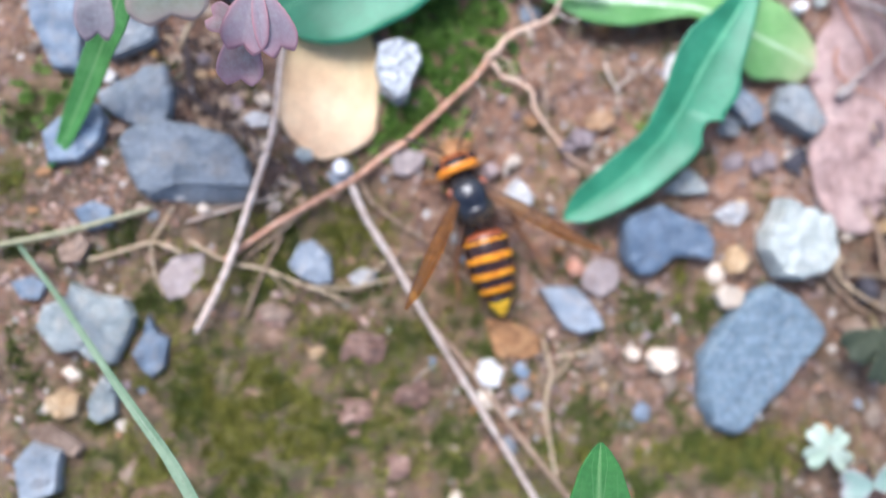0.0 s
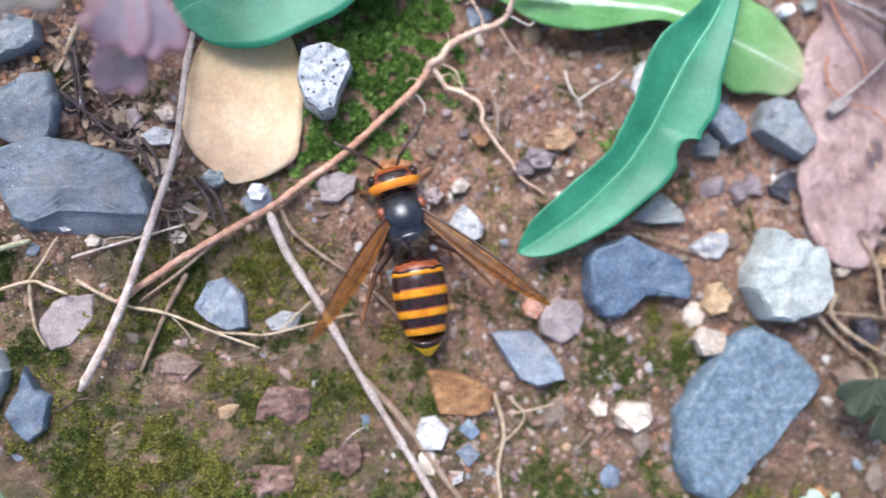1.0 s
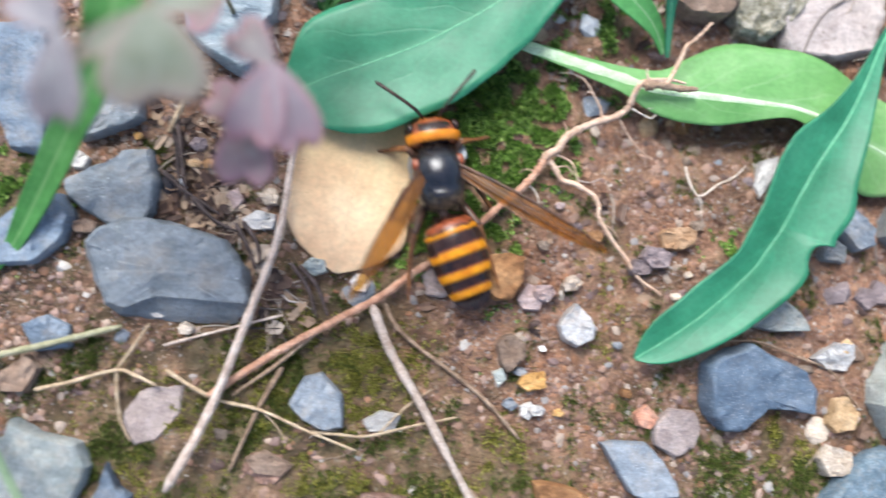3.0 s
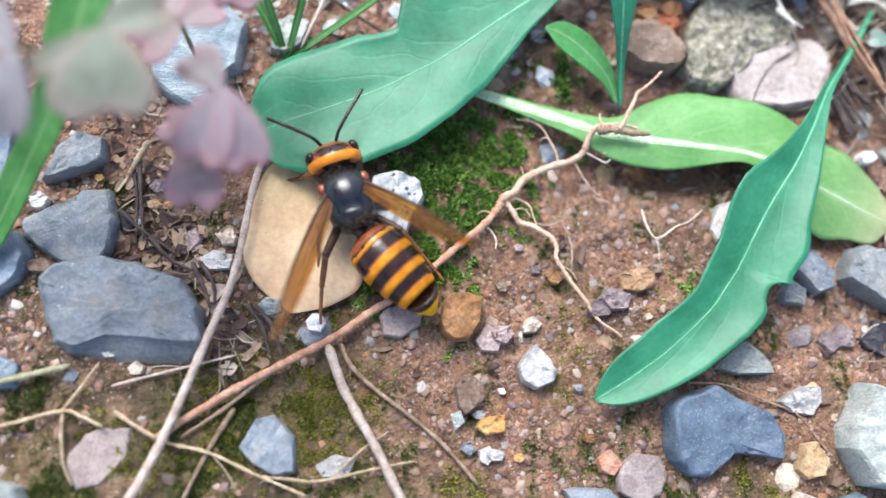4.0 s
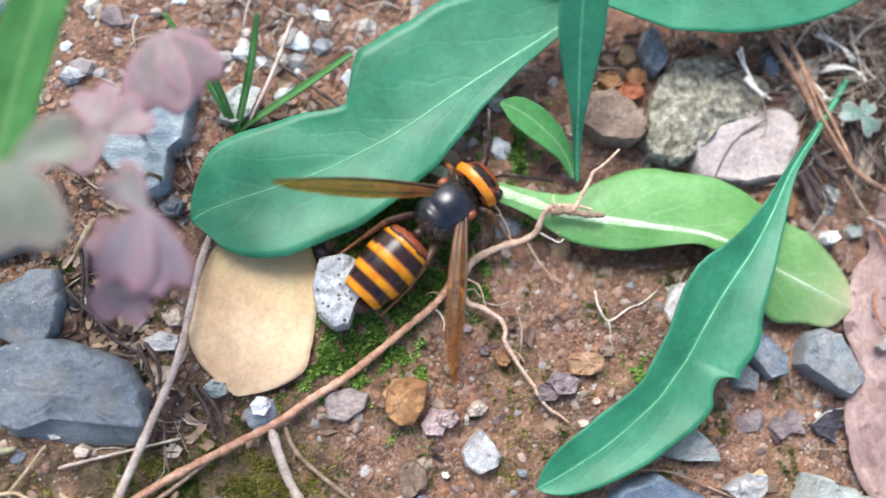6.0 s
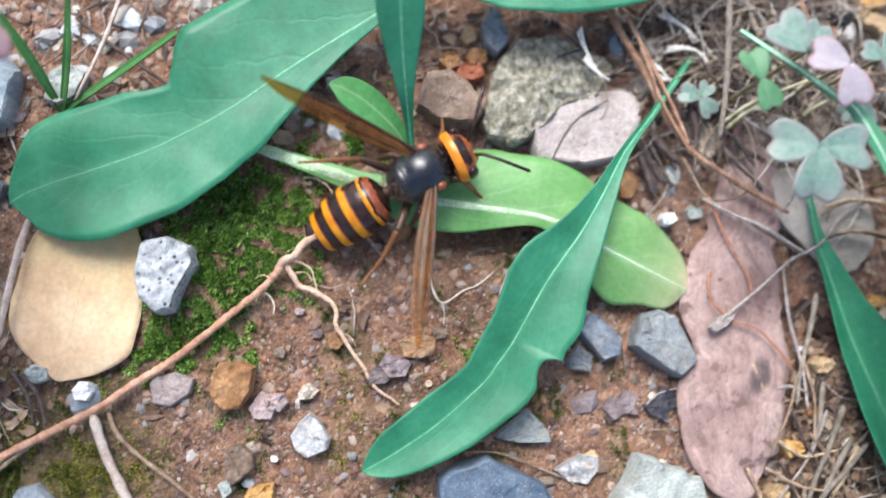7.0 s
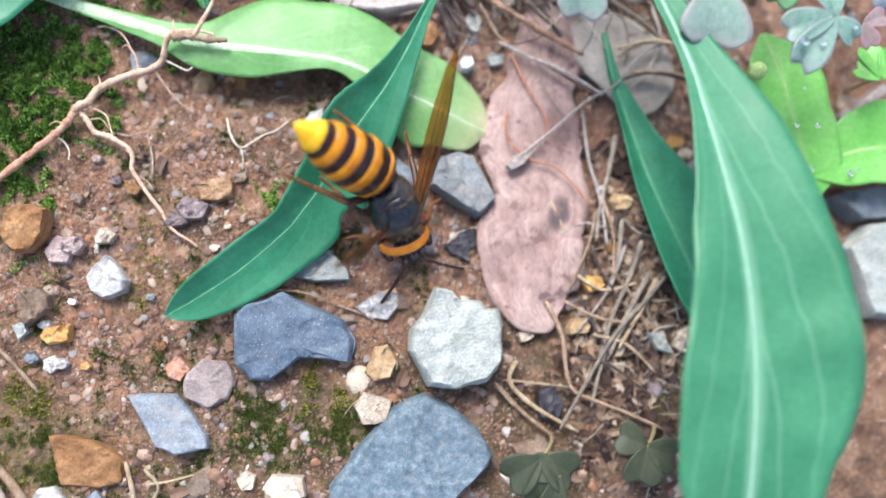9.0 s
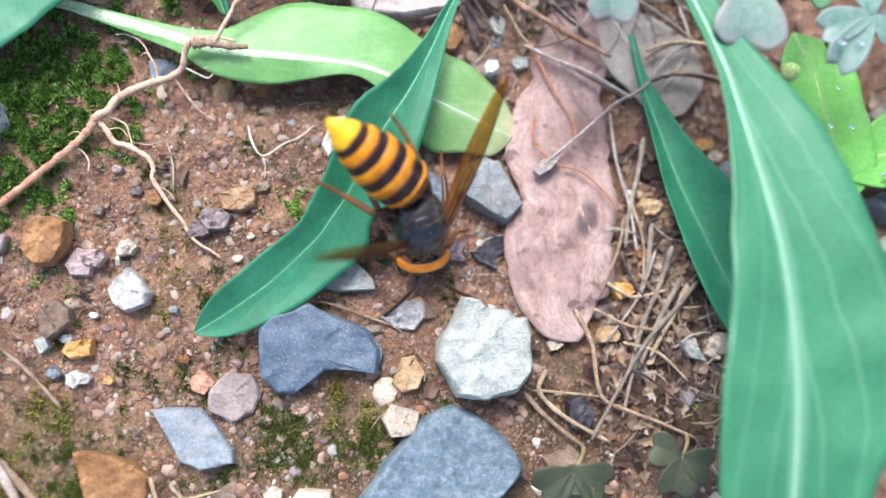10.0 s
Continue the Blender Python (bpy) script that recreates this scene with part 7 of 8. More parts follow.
clover(-17.0, 28.9, 28, [(-0.7, -5.6, 3.8), (-3.4, 1.6, 2.6)], M_CLOVERPINK, (-26.9, 39.8), "pinkish wood sorrel sprig with heart-shaped leaflets")
clover(-26.6, 37.3, 41, [(0.6, -5.1, 6.0), (-7.4, -4.9, 1.4), (4.6, 2.4, 3.2)], M_CLOVERDULL, (-35.1, 45.9), "grey-green wood sorrel sprig with heart-shaped leaflets")
clover(-36.1, 34.5, 41, [(-0.3, -7.6, 2.9), (-3.0, 3.0, 3.0)], M_CLOVERMAUVE, (-41.0, 45.0), "greyish-mauve wood sorrel sprig with narrow leaflets")
clover(-14.8, 58.3, 29, [(0.1, -6.3, 4.7), (4.1, -4.2, 3.9), (5.6, -0.1, 1.1)], M_CLOVERPINK, (-18.0, 66.3), "pinkish wood sorrel sprig with heart-shaped leaflets")
clover(-20.5, 44.5, 30, [(-2.6, -2.0, 3.4), (2.6, 1.6, 3.0), (-1.5, 3.4, 3.0)], M_CLOVERPINK, (-24.0, 52.0), "pale pinkish wood sorrel sprig behind other leaves")
clover(107.0, 44.8, 24, [(-4.4, 0.7, 3.3), (-0.4, -4.3, 3.8), (5.6, 0.2, 3.5)], M_CLOVERGREY, (111.0, 47.8), "grey-green wood sorrel sprig with heart-shaped leaflets")
clover(97.0, 57.9, 6, [(-2.0, 0.6, 1.8), (1.2, -1.6, 1.8), (1.0, 1.5, 1.5)], M_CLOVERGREY, (101.0, 60.9), "grey-green wood sorrel sprig with heart-shaped leaflets")
clover(97.6, 54.2, 26, [(-0.8, 2.6, 2.3), (1.0, -2.5, 2.0)], M_CLOVERGREEN, (101.6, 57.2), "green wood sorrel sprig with heart-shaped leaflets")
clover(106.1, 59.7, 24, [(-2.3, 2.4, 3.6), (1.9, 3.0, 2.1)], M_CLOVERGREY, (110.1, 62.7), "grey-green wood sorrel sprig with heart-shaped leaflets")
clover(111.3, 57.1, 26, [(-3.2, 1.1, 2.8), (0.5, -3.5, 2.9)], M_CLOVERLILAC, (115.3, 60.1), "purple-tinged wood sorrel sprig with heart-shaped leaflets")
clover(118.4, 54.5, 18, [(-0.2, -2.6, 2.2), (-2.5, -1.8, 1.7)], M_CLOVERGREY, (122.4, 57.5), "grey-green wood sorrel sprig with heart-shaped leaflets")
clover(117.4, 58.6, 25, [(-1.6, 0.8, 1.7), (1.8, -1.8, 1.8), (1.6, 3.1, 1.4)], M_CLOVERGREY, (121.4, 61.6), "grey-green wood sorrel sprig with heart-shaped leaflets")
clover(128.6, 45.7, 24, [(-3.4, 4.0, 2.7), (2.9, 1.9, 2.8), (-3.5, -4.9, 2.8)], M_CLOVERGREY, (132.6, 48.7), "grey-green wood sorrel sprig with heart-shaped leaflets")
clover(127.5, 41.4, 26, [(-0.7, -3.9, 5.6), (-2.4, 5.2, 3.5), (5.5, 1.9, 3.9)], M_CLOVERGREY, (131.5, 44.4), "grey-green wood sorrel sprig with heart-shaped leaflets")
clover(145.6, 36.7, 26, [(-5.5, -1.3, 2.8), (-4.4, -5.6, 2.8), (2.0, -2.1, 2.1), (-0.3, 2.8, 2.3)], M_CLOVERTEAL, (149.6, 39.7), "teal wood sorrel sprig with water drops")
clover(151.8, 36.8, 24, [(0.7, -2.4, 1.7), (3.0, 1.0, 1.7)], M_CLOVERPINK, (155.8, 39.8), "purple-tinged wood sorrel sprig with heart-shaped leaflets")
clover(142.3, 47.8, 22, [(-2.7, 2.7, 3.2), (2.9, 1.0, 2.8), (-2.2, -4.7, 2.9)], M_CLOVERGREEN, (146.3, 50.8), "green wood sorrel sprig among litter")
clover(100.7, -29.9, 8, [(-2.8, -1.6, 3.4), (2.6, -1.4, 3.4), (-0.2, -3.8, 3.0)], M_CLOVERSHADE, (104.7, -26.9), "wood sorrel sprig with shade painted into its dark green")
clover(118.2, -28.7, 8, [(-2.2, 1.0, 2.8), (2.3, -1.0, 3.0), (-0.7, -3.0, 3.2)], M_CLOVERSHADE, (122.2, -25.7), "wood sorrel sprig with shade painted into its dark green")
clover(91.6, -52.8, 6, [(-2.0, 2.7, 2.1), (2.2, 2.0, 2.0), (-2.9, -1.3, 2.2), (2.9, -2.6, 2.1)], M_CLOVERWHITE, (95.6, -49.8), "small wood sorrel sprig with whitish leaflets")
clover(99.1, -60.1, 8, [(-2.9, 0.0, 3.5), (3.0, 0.9, 3.3)], M_CLOVERGREY, (103.1, -57.1), "grey-green wood sorrel sprig with heart-shaped leaflets")
clover(103.4, -32.8, 8, [(-2.5, 1.3, 2.4), (-1.4, -5.0, 2.6)], M_CLOVERSHADE, (107.4, -29.8), "wood sorrel sprig among litter, shade painted into its dark green")
clover(159.6, 30.5, 16, [(-1.1, 3.9, 2.2), (1.8, 3.0, 2.2), (-2.4, 1.4, 1.9)], M_LEAFBRIGHT, (163.6, 33.5), "bright green sprig with three leaflets")
clover(161.1, 51.9, 20, [(-4.4, -3.6, 3.9), (2.7, -3.4, 3.8)], M_CLOVERGREEN, (165.1, 54.9), "green wood sorrel sprig among litter")
drop(139.8, 32.4, 26.9, 0.7)
drop(142.8, 32.3, 26.9, 0.6)
drop(148.2, 34.9, 26.9, 0.5)
drop(147.3, 24.2, 10.6, 0.5)
drop(150.9, 23.9, 10.9, 0.5)
drop(156.3, 15.7, 10.6, 0.7)
drop(149.6, 16.5, 10.2, 0.5)
drop(149.3, 30.8, 10.6, 0.4)
drop(157.6, 16.3, 10.8, 0.4)
bud(139.4, 32.6, 14)
flake(100.2, 19.9, 3.4)


# ---- ground ----
def outward(a, b, step, far):
    inner = np.arange(a, b + step / 2, step)
    grow = step * 1.45 ** np.arange(1, 30)
    ext = np.cumsum(grow)
    ext = ext[ext < far]
    return np.concatenate([a - ext[::-1], inner, b + ext])


def damp_shade_at(x, y):
    """Wetter and drier stretches of the soil, with shade painted in as darker patches."""
    return sum(s * math.exp(-((x - cx) / r) ** 2 - ((y - cy) / r) ** 2) for cx, cy, r, s in ((112, -34, 26, 0.7), (-34, -30, 30, 0.5), (-30, 5, 16, 0.4), (35, 25, 22, -0.35), (22, 14, 18, -0.4), (28, -8, 18, -0.45), (57, 27, 9, 0.75), (44, 27, 8, 0.4), (118, -10, 16, 0.8), (125, -26, 14, 0.4)))


def tufted(x, y):
    """How thickly lone tufts of moss stand on open soil, 0 to 1."""
    n = noise.noise(Vector((x / 10, y / 10, 14))) + 0.55 * noise.noise(Vector((x / 3.2, y / 3.2, 5))) - 0.004 * y
    return max(0.0, min(1.0, (n + 0.12) / 0.72)) if x < 84 and y < 32 else 0.0


def build_ground():
    xs, ys = outward(-80, 200, 0.8, 30000), outward(-75, 125, 0.8, 30000)
    verts, cover, algae_shade, green = [], [], [], []
    for y in ys:
        for x in xs:
            near = -95 < x < 215 and -90 < y < 140
            m = moss_at(x, y) if near else 0.0
            verts.append((x * MM, y * MM, (ground_z(x, y) + 0.9 * m) * MM if near else wob(x, y, 3, 240, 6) * MM))
            cover.append(m)
            green.append(tufted(x, y) if near else 0.0)
            # film thickens towards -y, painting in the dimmer light there too
            low = 0.5 - 0.5 * math.tanh((y - 2 + 0.38 * (x - 45)) / 18)
            algae_shade.append(0.0 if not near else max(0.0, min(0.92, 0.02 + 0.9 * low + wob(x, y, 11, 19, 0.4) + damp_shade_at(x, y))))
    ob = new("ground", mesh_of("ground", verts, [f[::-1] for f in ring_faces(len(ys), len(xs), False)][::1], M_SOIL))
    ob.data.flip_normals()
    layer = ob.data.attributes.new("moss", "FLOAT", "POINT")
    layer.data.foreach_set("value", cover)
    ob.data.attributes.new("green", "FLOAT", "POINT").data.foreach_set("value", green)
    ob.data.attributes.new("algae_shade", "FLOAT", "POINT").data.foreach_set("value", algae_shade)
    tagged(ob, "damp brown stony soil with patches of moss", "ground", kind="structure")


build_ground()


def loose(name, label, category, pieces, material):
    verts, faces = [], []
    for v, f in pieces:
        k = len(verts)
        verts += v
        faces += [tuple(i + k for i in q) for q in f]
    ob = new(name, mesh_of(name, verts, faces, material, name == "plant_litter"))
    return tagged(ob, label, category, kind="stuff")


GOLD = (1 + 5 ** 0.5) / 2
ICO = [Vector(v).normalized() for v in ((-1, GOLD, 0), (1, GOLD, 0), (-1, -GOLD, 0), (1, -GOLD, 0), (0, -1, GOLD), (0, 1, GOLD), (0, -1, -GOLD), (0, 1, -GOLD), (GOLD, 0, -1), (GOLD, 0, 1), (-GOLD, 0, -1), (-GOLD, 0, 1))]
ICO_FACES = [(0, 11, 5), (0, 5, 1), (0, 1, 7), (0, 7, 10), (0, 10, 11), (1, 5, 9), (5, 11, 4), (11, 10, 2), (10, 7, 6), (7, 1, 8), (3, 9, 4), (3, 4, 2), (3, 2, 6), (3, 6, 8), (3, 8, 9), (4, 9, 5), (2, 4, 11), (6, 2, 10), (8, 6, 7), (9, 8, 1)]


def chip(rng, x, y, r, sink=0.3):
    turn = Euler((rng.uniform(0, 6), rng.uniform(0, 6), rng.uniform(0, 6))).to_matrix()
    sx, sy, sz = r * rng.uniform(0.8, 1.35), r * rng.uniform(0.7, 1.1), r * rng.uniform(0.35, 0.65)
    a = rng.uniform(0, 6.3)
    z = ground_z(x, y) + sz * (1 - 2 * sink)
    out = []
    for v in ICO:
        w = turn @ v * rng.uniform(0.62, 1.22)
        px, py = w.x * sx, w.y * sy
        out.append(((x + px * math.cos(a) - py * math.sin(a)) * MM, (y + px * math.sin(a) + py * math.cos(a)) * MM, (z + w.z * sz) * MM))
    return out, ICO_FACES


def build_grit():
    rng = random.Random(5)
    pieces = []
    while len(pieces) < 42000:
        x, y = rng.uniform(-72, 150), rng.uniform(-68, 84)
        if rng.random() < moss_at(x, y) * 0.9 or noise.noise(Vector((x / 22, y / 22, 4))) < rng.uniform(-0.9, 0.35):
            continue
        if damp_shade_at(x, y) > 0.35 and rng.random() < 0.65:
            continue
        pieces.append(chip(rng, x, y, 0.13 + 1.0 * rng.random() ** 5, 0.5))
    loose("grit", "mixed brown, grey and cream grit on the soil", "gravel", pieces, M_GRIT)


build_grit()


def build_sand():
    """Coarse grains of sand, far too many to count."""
    rng = random.Random(41)
    tips, sides = ((1, 0, 0), (0, 1, 0), (-1, 0, 0), (0, -1, 0), (0, 0, 1), (0, 0, -1)), ((0, 1, 4), (1, 2, 4), (2, 3, 4), (3, 0, 4), (1, 0, 5), (2, 1, 5), (3, 2, 5), (0, 3, 5))
    verts, faces = [], []
    while len(faces) < 8 * 60000:
        x, y = rng.uniform(-66, 130), rng.uniform(-60, 58)
        if rng.random() < moss_at(x, y) * 0.8 or noise.noise(Vector((x / 9, y / 9, 24))) < rng.uniform(-1.0, 0.3):
            continue
        r, a, z = 0.1 + 0.22 * rng.random() ** 2, rng.uniform(0, 6.3), ground_z(x, y)
        cosa, sina, i = math.cos(a), math.sin(a), len(verts)
        for px, py, pz in tips:
            k = r * rng.uniform(0.7, 1.4)
            verts.append(((x + (px * cosa - py * sina) * k) * MM, (y + (px * sina + py * cosa) * k) * MM, (z + 0.04 + pz * k * 0.6) * MM))
        faces += [(p + i, q + i, w + i) for p, q, w in sides]
    tagged(new("sand", mesh_of("sand", verts, faces, M_GRIT, False)), "coarse mixed grains of sand on the soil", "sand", kind="stuff")


build_sand()


def build_pebbles():
    """Small loose pebbles that can be counted, each a stone of its own."""
    rng = random.Random(11)
    kinds = (M_MUD, M_MAUVE, M_RUST, M_TAN, M_BROWN, M_SLATE_BLUE, M_MUD, M_MAUVE, M_SLATE_PALE, M_DARK, M_MUD, M_MUD, M_CREAM, M_BROWN, M_MAUVE, M_BROWN, M_MUD, M_MAUVE, M_MUD)
    words = {"muddy_stone": "small muddy brown pebble sunk in soil", "mauve_stone": "small dull mauve pebble sunk in soil", "brown_stone": "small brown pebble on soil", "pink_stone": "small dusty pink pebble on soil", "rusty_stone": "small rusty pebble on soil", "tan_stone": "small tan pebble on soil", "white_quartz": "small white pebble on soil", "blue_slate": "small blue-grey pebble on soil", "cream_stone": "small cream pebble on soil", "pale_slate": "small pale grey pebble on soil", "dark_chip": "small dark stone chip on soil"}
    made = 0
    while made < 290:
        x, y = rng.uniform(-66, 188), rng.uniform(-62, 106)
        if rng.random() < moss_at(x, y) * 0.85:
            continue
        r = 0.9 + 2.1 * rng.random() ** 1.8
        m = rng.choice(kinds)
        if m is M_WHITE:
            r *= 0.6
        v, f = chip(rng, 0, 0, r, 0.5 if r > 1.3 else 0.4)
        low = ground_z(0, 0) * MM
        ob = new("pebble", mesh_of("pebble", [(a, b, c - low) for a, b, c in v], f, m, False))
        ob.location = (x * MM, y * MM, ground_z(x, y) * MM)
        tagged(ob, words[m.name], "pebble", "small pebbles on the soil")
        made += 1


build_pebbles()


def build_gravel():
    """Pale gravel on the open soil behind the broad leaf."""
    rng = random.Random(47)
    pieces = [chip(rng, rng.uniform(-40, 36), rng.uniform(50, 98), 0.6 + 1.9 * rng.random() ** 1.8, 0.45) for _ in range(260)]
    loose("gravel", "pale mixed gravel on soil behind a broad leaf", "gravel", pieces, M_GRAVEL)


build_gravel()


def build_moss(label, material, lush, seed, limit):
    """Tufts of five small leaves each, thick in the middle of a patch and broken at its rim."""
    rng = random.Random(seed)
    beds = [m for m in MOSS_WEIGHTED if (m[1] > 12) == lush]
    verts, faces = [], []
    while len(faces) < limit:
        cx, cy, rx, ry, s = rng.choice(beds)
        x, y = cx + rng.gauss(0, 0.74) * rx, cy + rng.gauss(0, 0.74) * ry
        if (1.5 if lush else 1.0) * noise.noise(Vector((x / 2.6, y / 2.6, 2))) + (0.9 if lush else 1.1) * noise.noise(Vector((x / 8, y / 8, 6))) + 0.5 * moss_at(x, y) + rng.uniform(-0.5, 0.5) < (0.72 if lush else 0.46):
            continue
        z = ground_z(x, y) + 0.9 * moss_at(x, y) - 0.1
        tall = rng.uniform(0.35, 1.0) * (0.5 + 0.6 * moss_at(x, y)) * (1.2 if lush else 0.9)
        tall *= max(0.4, 0.95 + 1.1 * noise.noise(Vector((x / 1.9, y / 1.9, 31))))
        way = rng.uniform(0, 6.3)
        for k in range(5):
            a = way + k * 1.257 + rng.uniform(-0.3, 0.3)
            dx, dy = math.cos(a), math.sin(a)
            reach, up = tall * rng.uniform(0.45, 0.9), tall * rng.uniform(0.45, 1.0)
            wide = (0.17 if lush else 0.10) * rng.uniform(0.6, 1.3)
            i = len(verts)
            verts += [((x - dy * wide * 0.5) * MM, (y + dx * wide * 0.5) * MM, z * MM), ((x + dy * wide * 0.5) * MM, (y - dx * wide * 0.5) * MM, z * MM), ((x + dx * reach * 0.55 + dy * wide) * MM, (y + dy * reach * 0.55 - dx * wide) * MM, (z + up * 0.85) * MM), ((x + dx * reach) * MM, (y + dy * reach) * MM, (z + up * 0.9) * MM), ((x + dx * reach * 0.55 - dy * wide) * MM, (y + dy * reach * 0.55 + dx * wide) * MM, (z + up * 0.85) * MM)]
            faces.append((i, i + 1, i + 2, i + 3, i + 4))
    tagged(new("moss", mesh_of("moss", verts, faces, material, False)), label, "moss", kind="stuff")


build_moss("thin olive-green moss on damp soil", M_MOSS, False, 8, 115000)
build_moss("lush bright green moss between leaves", M_MOSSLUSH, True, 9, 70000)


def build_sprinkled_moss():
    """Lone tufts of moss between the stones."""
    rng = random.Random(17)
    verts, faces = [], []
    while len(faces) < 75000:
        x, y = rng.uniform(-70, 84), rng.uniform(-64, 32)
        if rng.random() > tufted(x, y) ** 3:
            continue
        z, tall, way = ground_z(x, y) + 0.9 * moss_at(x, y) - 0.05, rng.uniform(0.3, 0.9), rng.uniform(0, 6.3)
        for k in range(5):
            a = way + k * 1.257 + rng.uniform(-0.3, 0.3)
            dx, dy, reach, wide = math.cos(a), math.sin(a), tall * rng.uniform(0.5, 1.0), 0.075 * rng.uniform(0.6, 1.3)
            i = len(verts)
            verts += [((x - dy * wide * 0.5) * MM, (y + dx * wide * 0.5) * MM, z * MM), ((x + dy * wide * 0.5) * MM, (y - dx * wide * 0.5) * MM, z * MM), ((x + dx * reach * 0.55 + dy * wide) * MM, (y + dy * reach * 0.55 - dx * wide) * MM, (z + tall * 0.7) * MM), ((x + dx * reach) * MM, (y + dy * reach) * MM, (z + tall * 0.75) * MM), ((x + dx * reach * 0.55 - dy * wide) * MM, (y + dy * reach * 0.55 + dx * wide) * MM, (z + tall * 0.7) * MM)]
            faces.append((i, i + 1, i + 2, i + 3, i + 4))
    tagged(new("moss", mesh_of("moss", verts, faces, M_MOSSTUFT, False)), "scattered small tufts of green moss between stones", "moss", kind="stuff")


build_sprinkled_moss()


DEAD_LEAVES = ((-4.5, 24, 17, 21), (102.5, 12, 12, 24))


def covered(x, y):
    """True under the two dead leaves that lie flat on the soil."""
    return any(((x - cx) / rx) ** 2 + ((y - cy) / ry) ** 2 < 1 for cx, cy, rx, ry in DEAD_LEAVES)


def build_litter():
    """Crumbs of dry stems and leaf bits, thickest where the dry stems lie."""
    rng = random.Random(21)
    pieces = []
    heaps = ((115, 74, 30, 9, 800), (120, 62, 20, 14, 600), (128, -12, 12, 20, 320), (108, 50, 14, 12, 120), (-14, 12, 14, 10, 110), (60, 68, 40, 10, 140), (60, 0, 90, 45, 70), (150, 40, 25, 30, 120), (-25, 45, 18, 14, 80), (0, 72, 26, 14, 160))
    for cx, cy, sx, sy, count in heaps:
        for _ in range(count):
            x, y = rng.gauss(cx, sx * 0.6), rng.gauss(cy, sy * 0.6)
            if covered(x, y):
                continue
            a, ln, r = rng.uniform(0, 6.3), rng.uniform(1.5, 9), rng.uniform(0.07, 0.22)
            z = ground_z(x, y) + rng.uniform(0.2, 1.2)
            bend = rng.uniform(-0.5, 0.5)
            pts = [(x, y, z), (x + math.cos(a) * ln * 0.5, y + math.sin(a) * ln * 0.5, z + rng.uniform(-0.1, 0.6)), (x + math.cos(a + bend) * ln, y + math.sin(a + bend) * ln, z + rng.uniform(-0.3, 0.6))]
            pieces.append(tube(pts, r, r * 0.7, 5, 0.1, 5))
    for _ in range(420):
        x, y = rng.gauss(114, 15), rng.gauss(65, 8)
        a, ln, r = rng.uniform(0, 6.3), rng.uniform(6, 20), rng.uniform(0.09, 0.26)
        z, bend = ground_z(x, y) + rng.uniform(0.6, 3.6), rng.uniform(-0.9, 0.9)
        pts = [(x, y, z), (x + math.cos(a) * ln * 0.35, y + math.sin(a) * ln * 0.35, z + rng.uniform(-0.2, 1.2)), (x + math.cos(a + bend * 0.6) * ln * 0.7, y + math.sin(a + bend * 0.6) * ln * 0.7, z + rng.uniform(-0.3, 1.2)), (x + math.cos(a + bend) * ln, y + math.sin(a + bend) * ln, z + rng.uniform(-0.5, 0.6))]
        pieces.append(tube(pts, r, r * 0.7, 5, 0.1, 9))
    loose("plant_litter", "scattered crumbs of dry stems and straw", "litter", [([tuple(p) for p in v], f) for v, f in pieces], M_LITTER)


build_litter()


def build_crumbs():
    """Curled bits of dead leaf."""
    rng = random.Random(31)
    pieces = []
    heaps = ((112, 68, 30, 14, 260), (-28, 24, 7, 10, 160), (-18, 9, 6, 6, 60), (122, -2, 14, 24, 300), (117, -12, 9, 16, 320), (105, 12, 10, 10, 60), (-14, 14, 14, 10, 90), (58, 64, 40, 12, 120), (60, 10, 100, 50, 50), (-25, 45, 20, 14, 60))
    for cx, cy, sx, sy, count in heaps:
        for _ in range(count):
            x, y = rng.gauss(cx, sx * 0.6), rng.gauss(cy, sy * 0.6)
            if covered(x, y):
                continue
            ln, wd, a, curl, tip = rng.uniform(0.8, 3.4), rng.uniform(0.5, 1.4), rng.uniform(0, 6.3), rng.uniform(0.05, 0.5), rng.uniform(-0.3, 0.3)
            z = ground_z(x, y) + rng.uniform(0.15, 0.9)
            v, cosa, sina = [], math.cos(a), math.sin(a)
            torn = [[(rng.uniform(-0.2, 0.2) * ln, rng.uniform(0.45, 1.25)) for _ in range(3)] for _ in range(4)]
            for side in (0.0, -0.12):
                for p in range(4):
                    for q in range(3):
                        u, w = (p / 3 - 0.5) * ln + torn[p][q][0], (q - 1) * wd * (0.55 + 0.45 * math.sin(math.pi * (p + 0.6) / 4.2)) * torn[p][q][1]
                        v.append(((x + u * cosa - w * sina) * MM, (y + u * sina + w * cosa) * MM, (z + side + curl * (q - 1) ** 2 * wd + tip * u) * MM))
            f = []
            for p in range(3):
                for q in range(2):
                    k = p * 3 + q
                    f += [(k, k + 3, k + 4, k + 1), (k + 12, k + 13, k + 16, k + 15)]
            rim = [0, 1, 2, 5, 8, 11, 10, 9, 6, 3]
            f += [(rim[k], rim[(k + 1) % 10], rim[(k + 1) % 10] + 12, rim[k] + 12) for k in range(10)]
            pieces.append((v, f))
    loose("leaf_crumbs", "curled brown crumbs of dead leaves on soil", "litter", pieces, M_FLAKE)


build_crumbs()


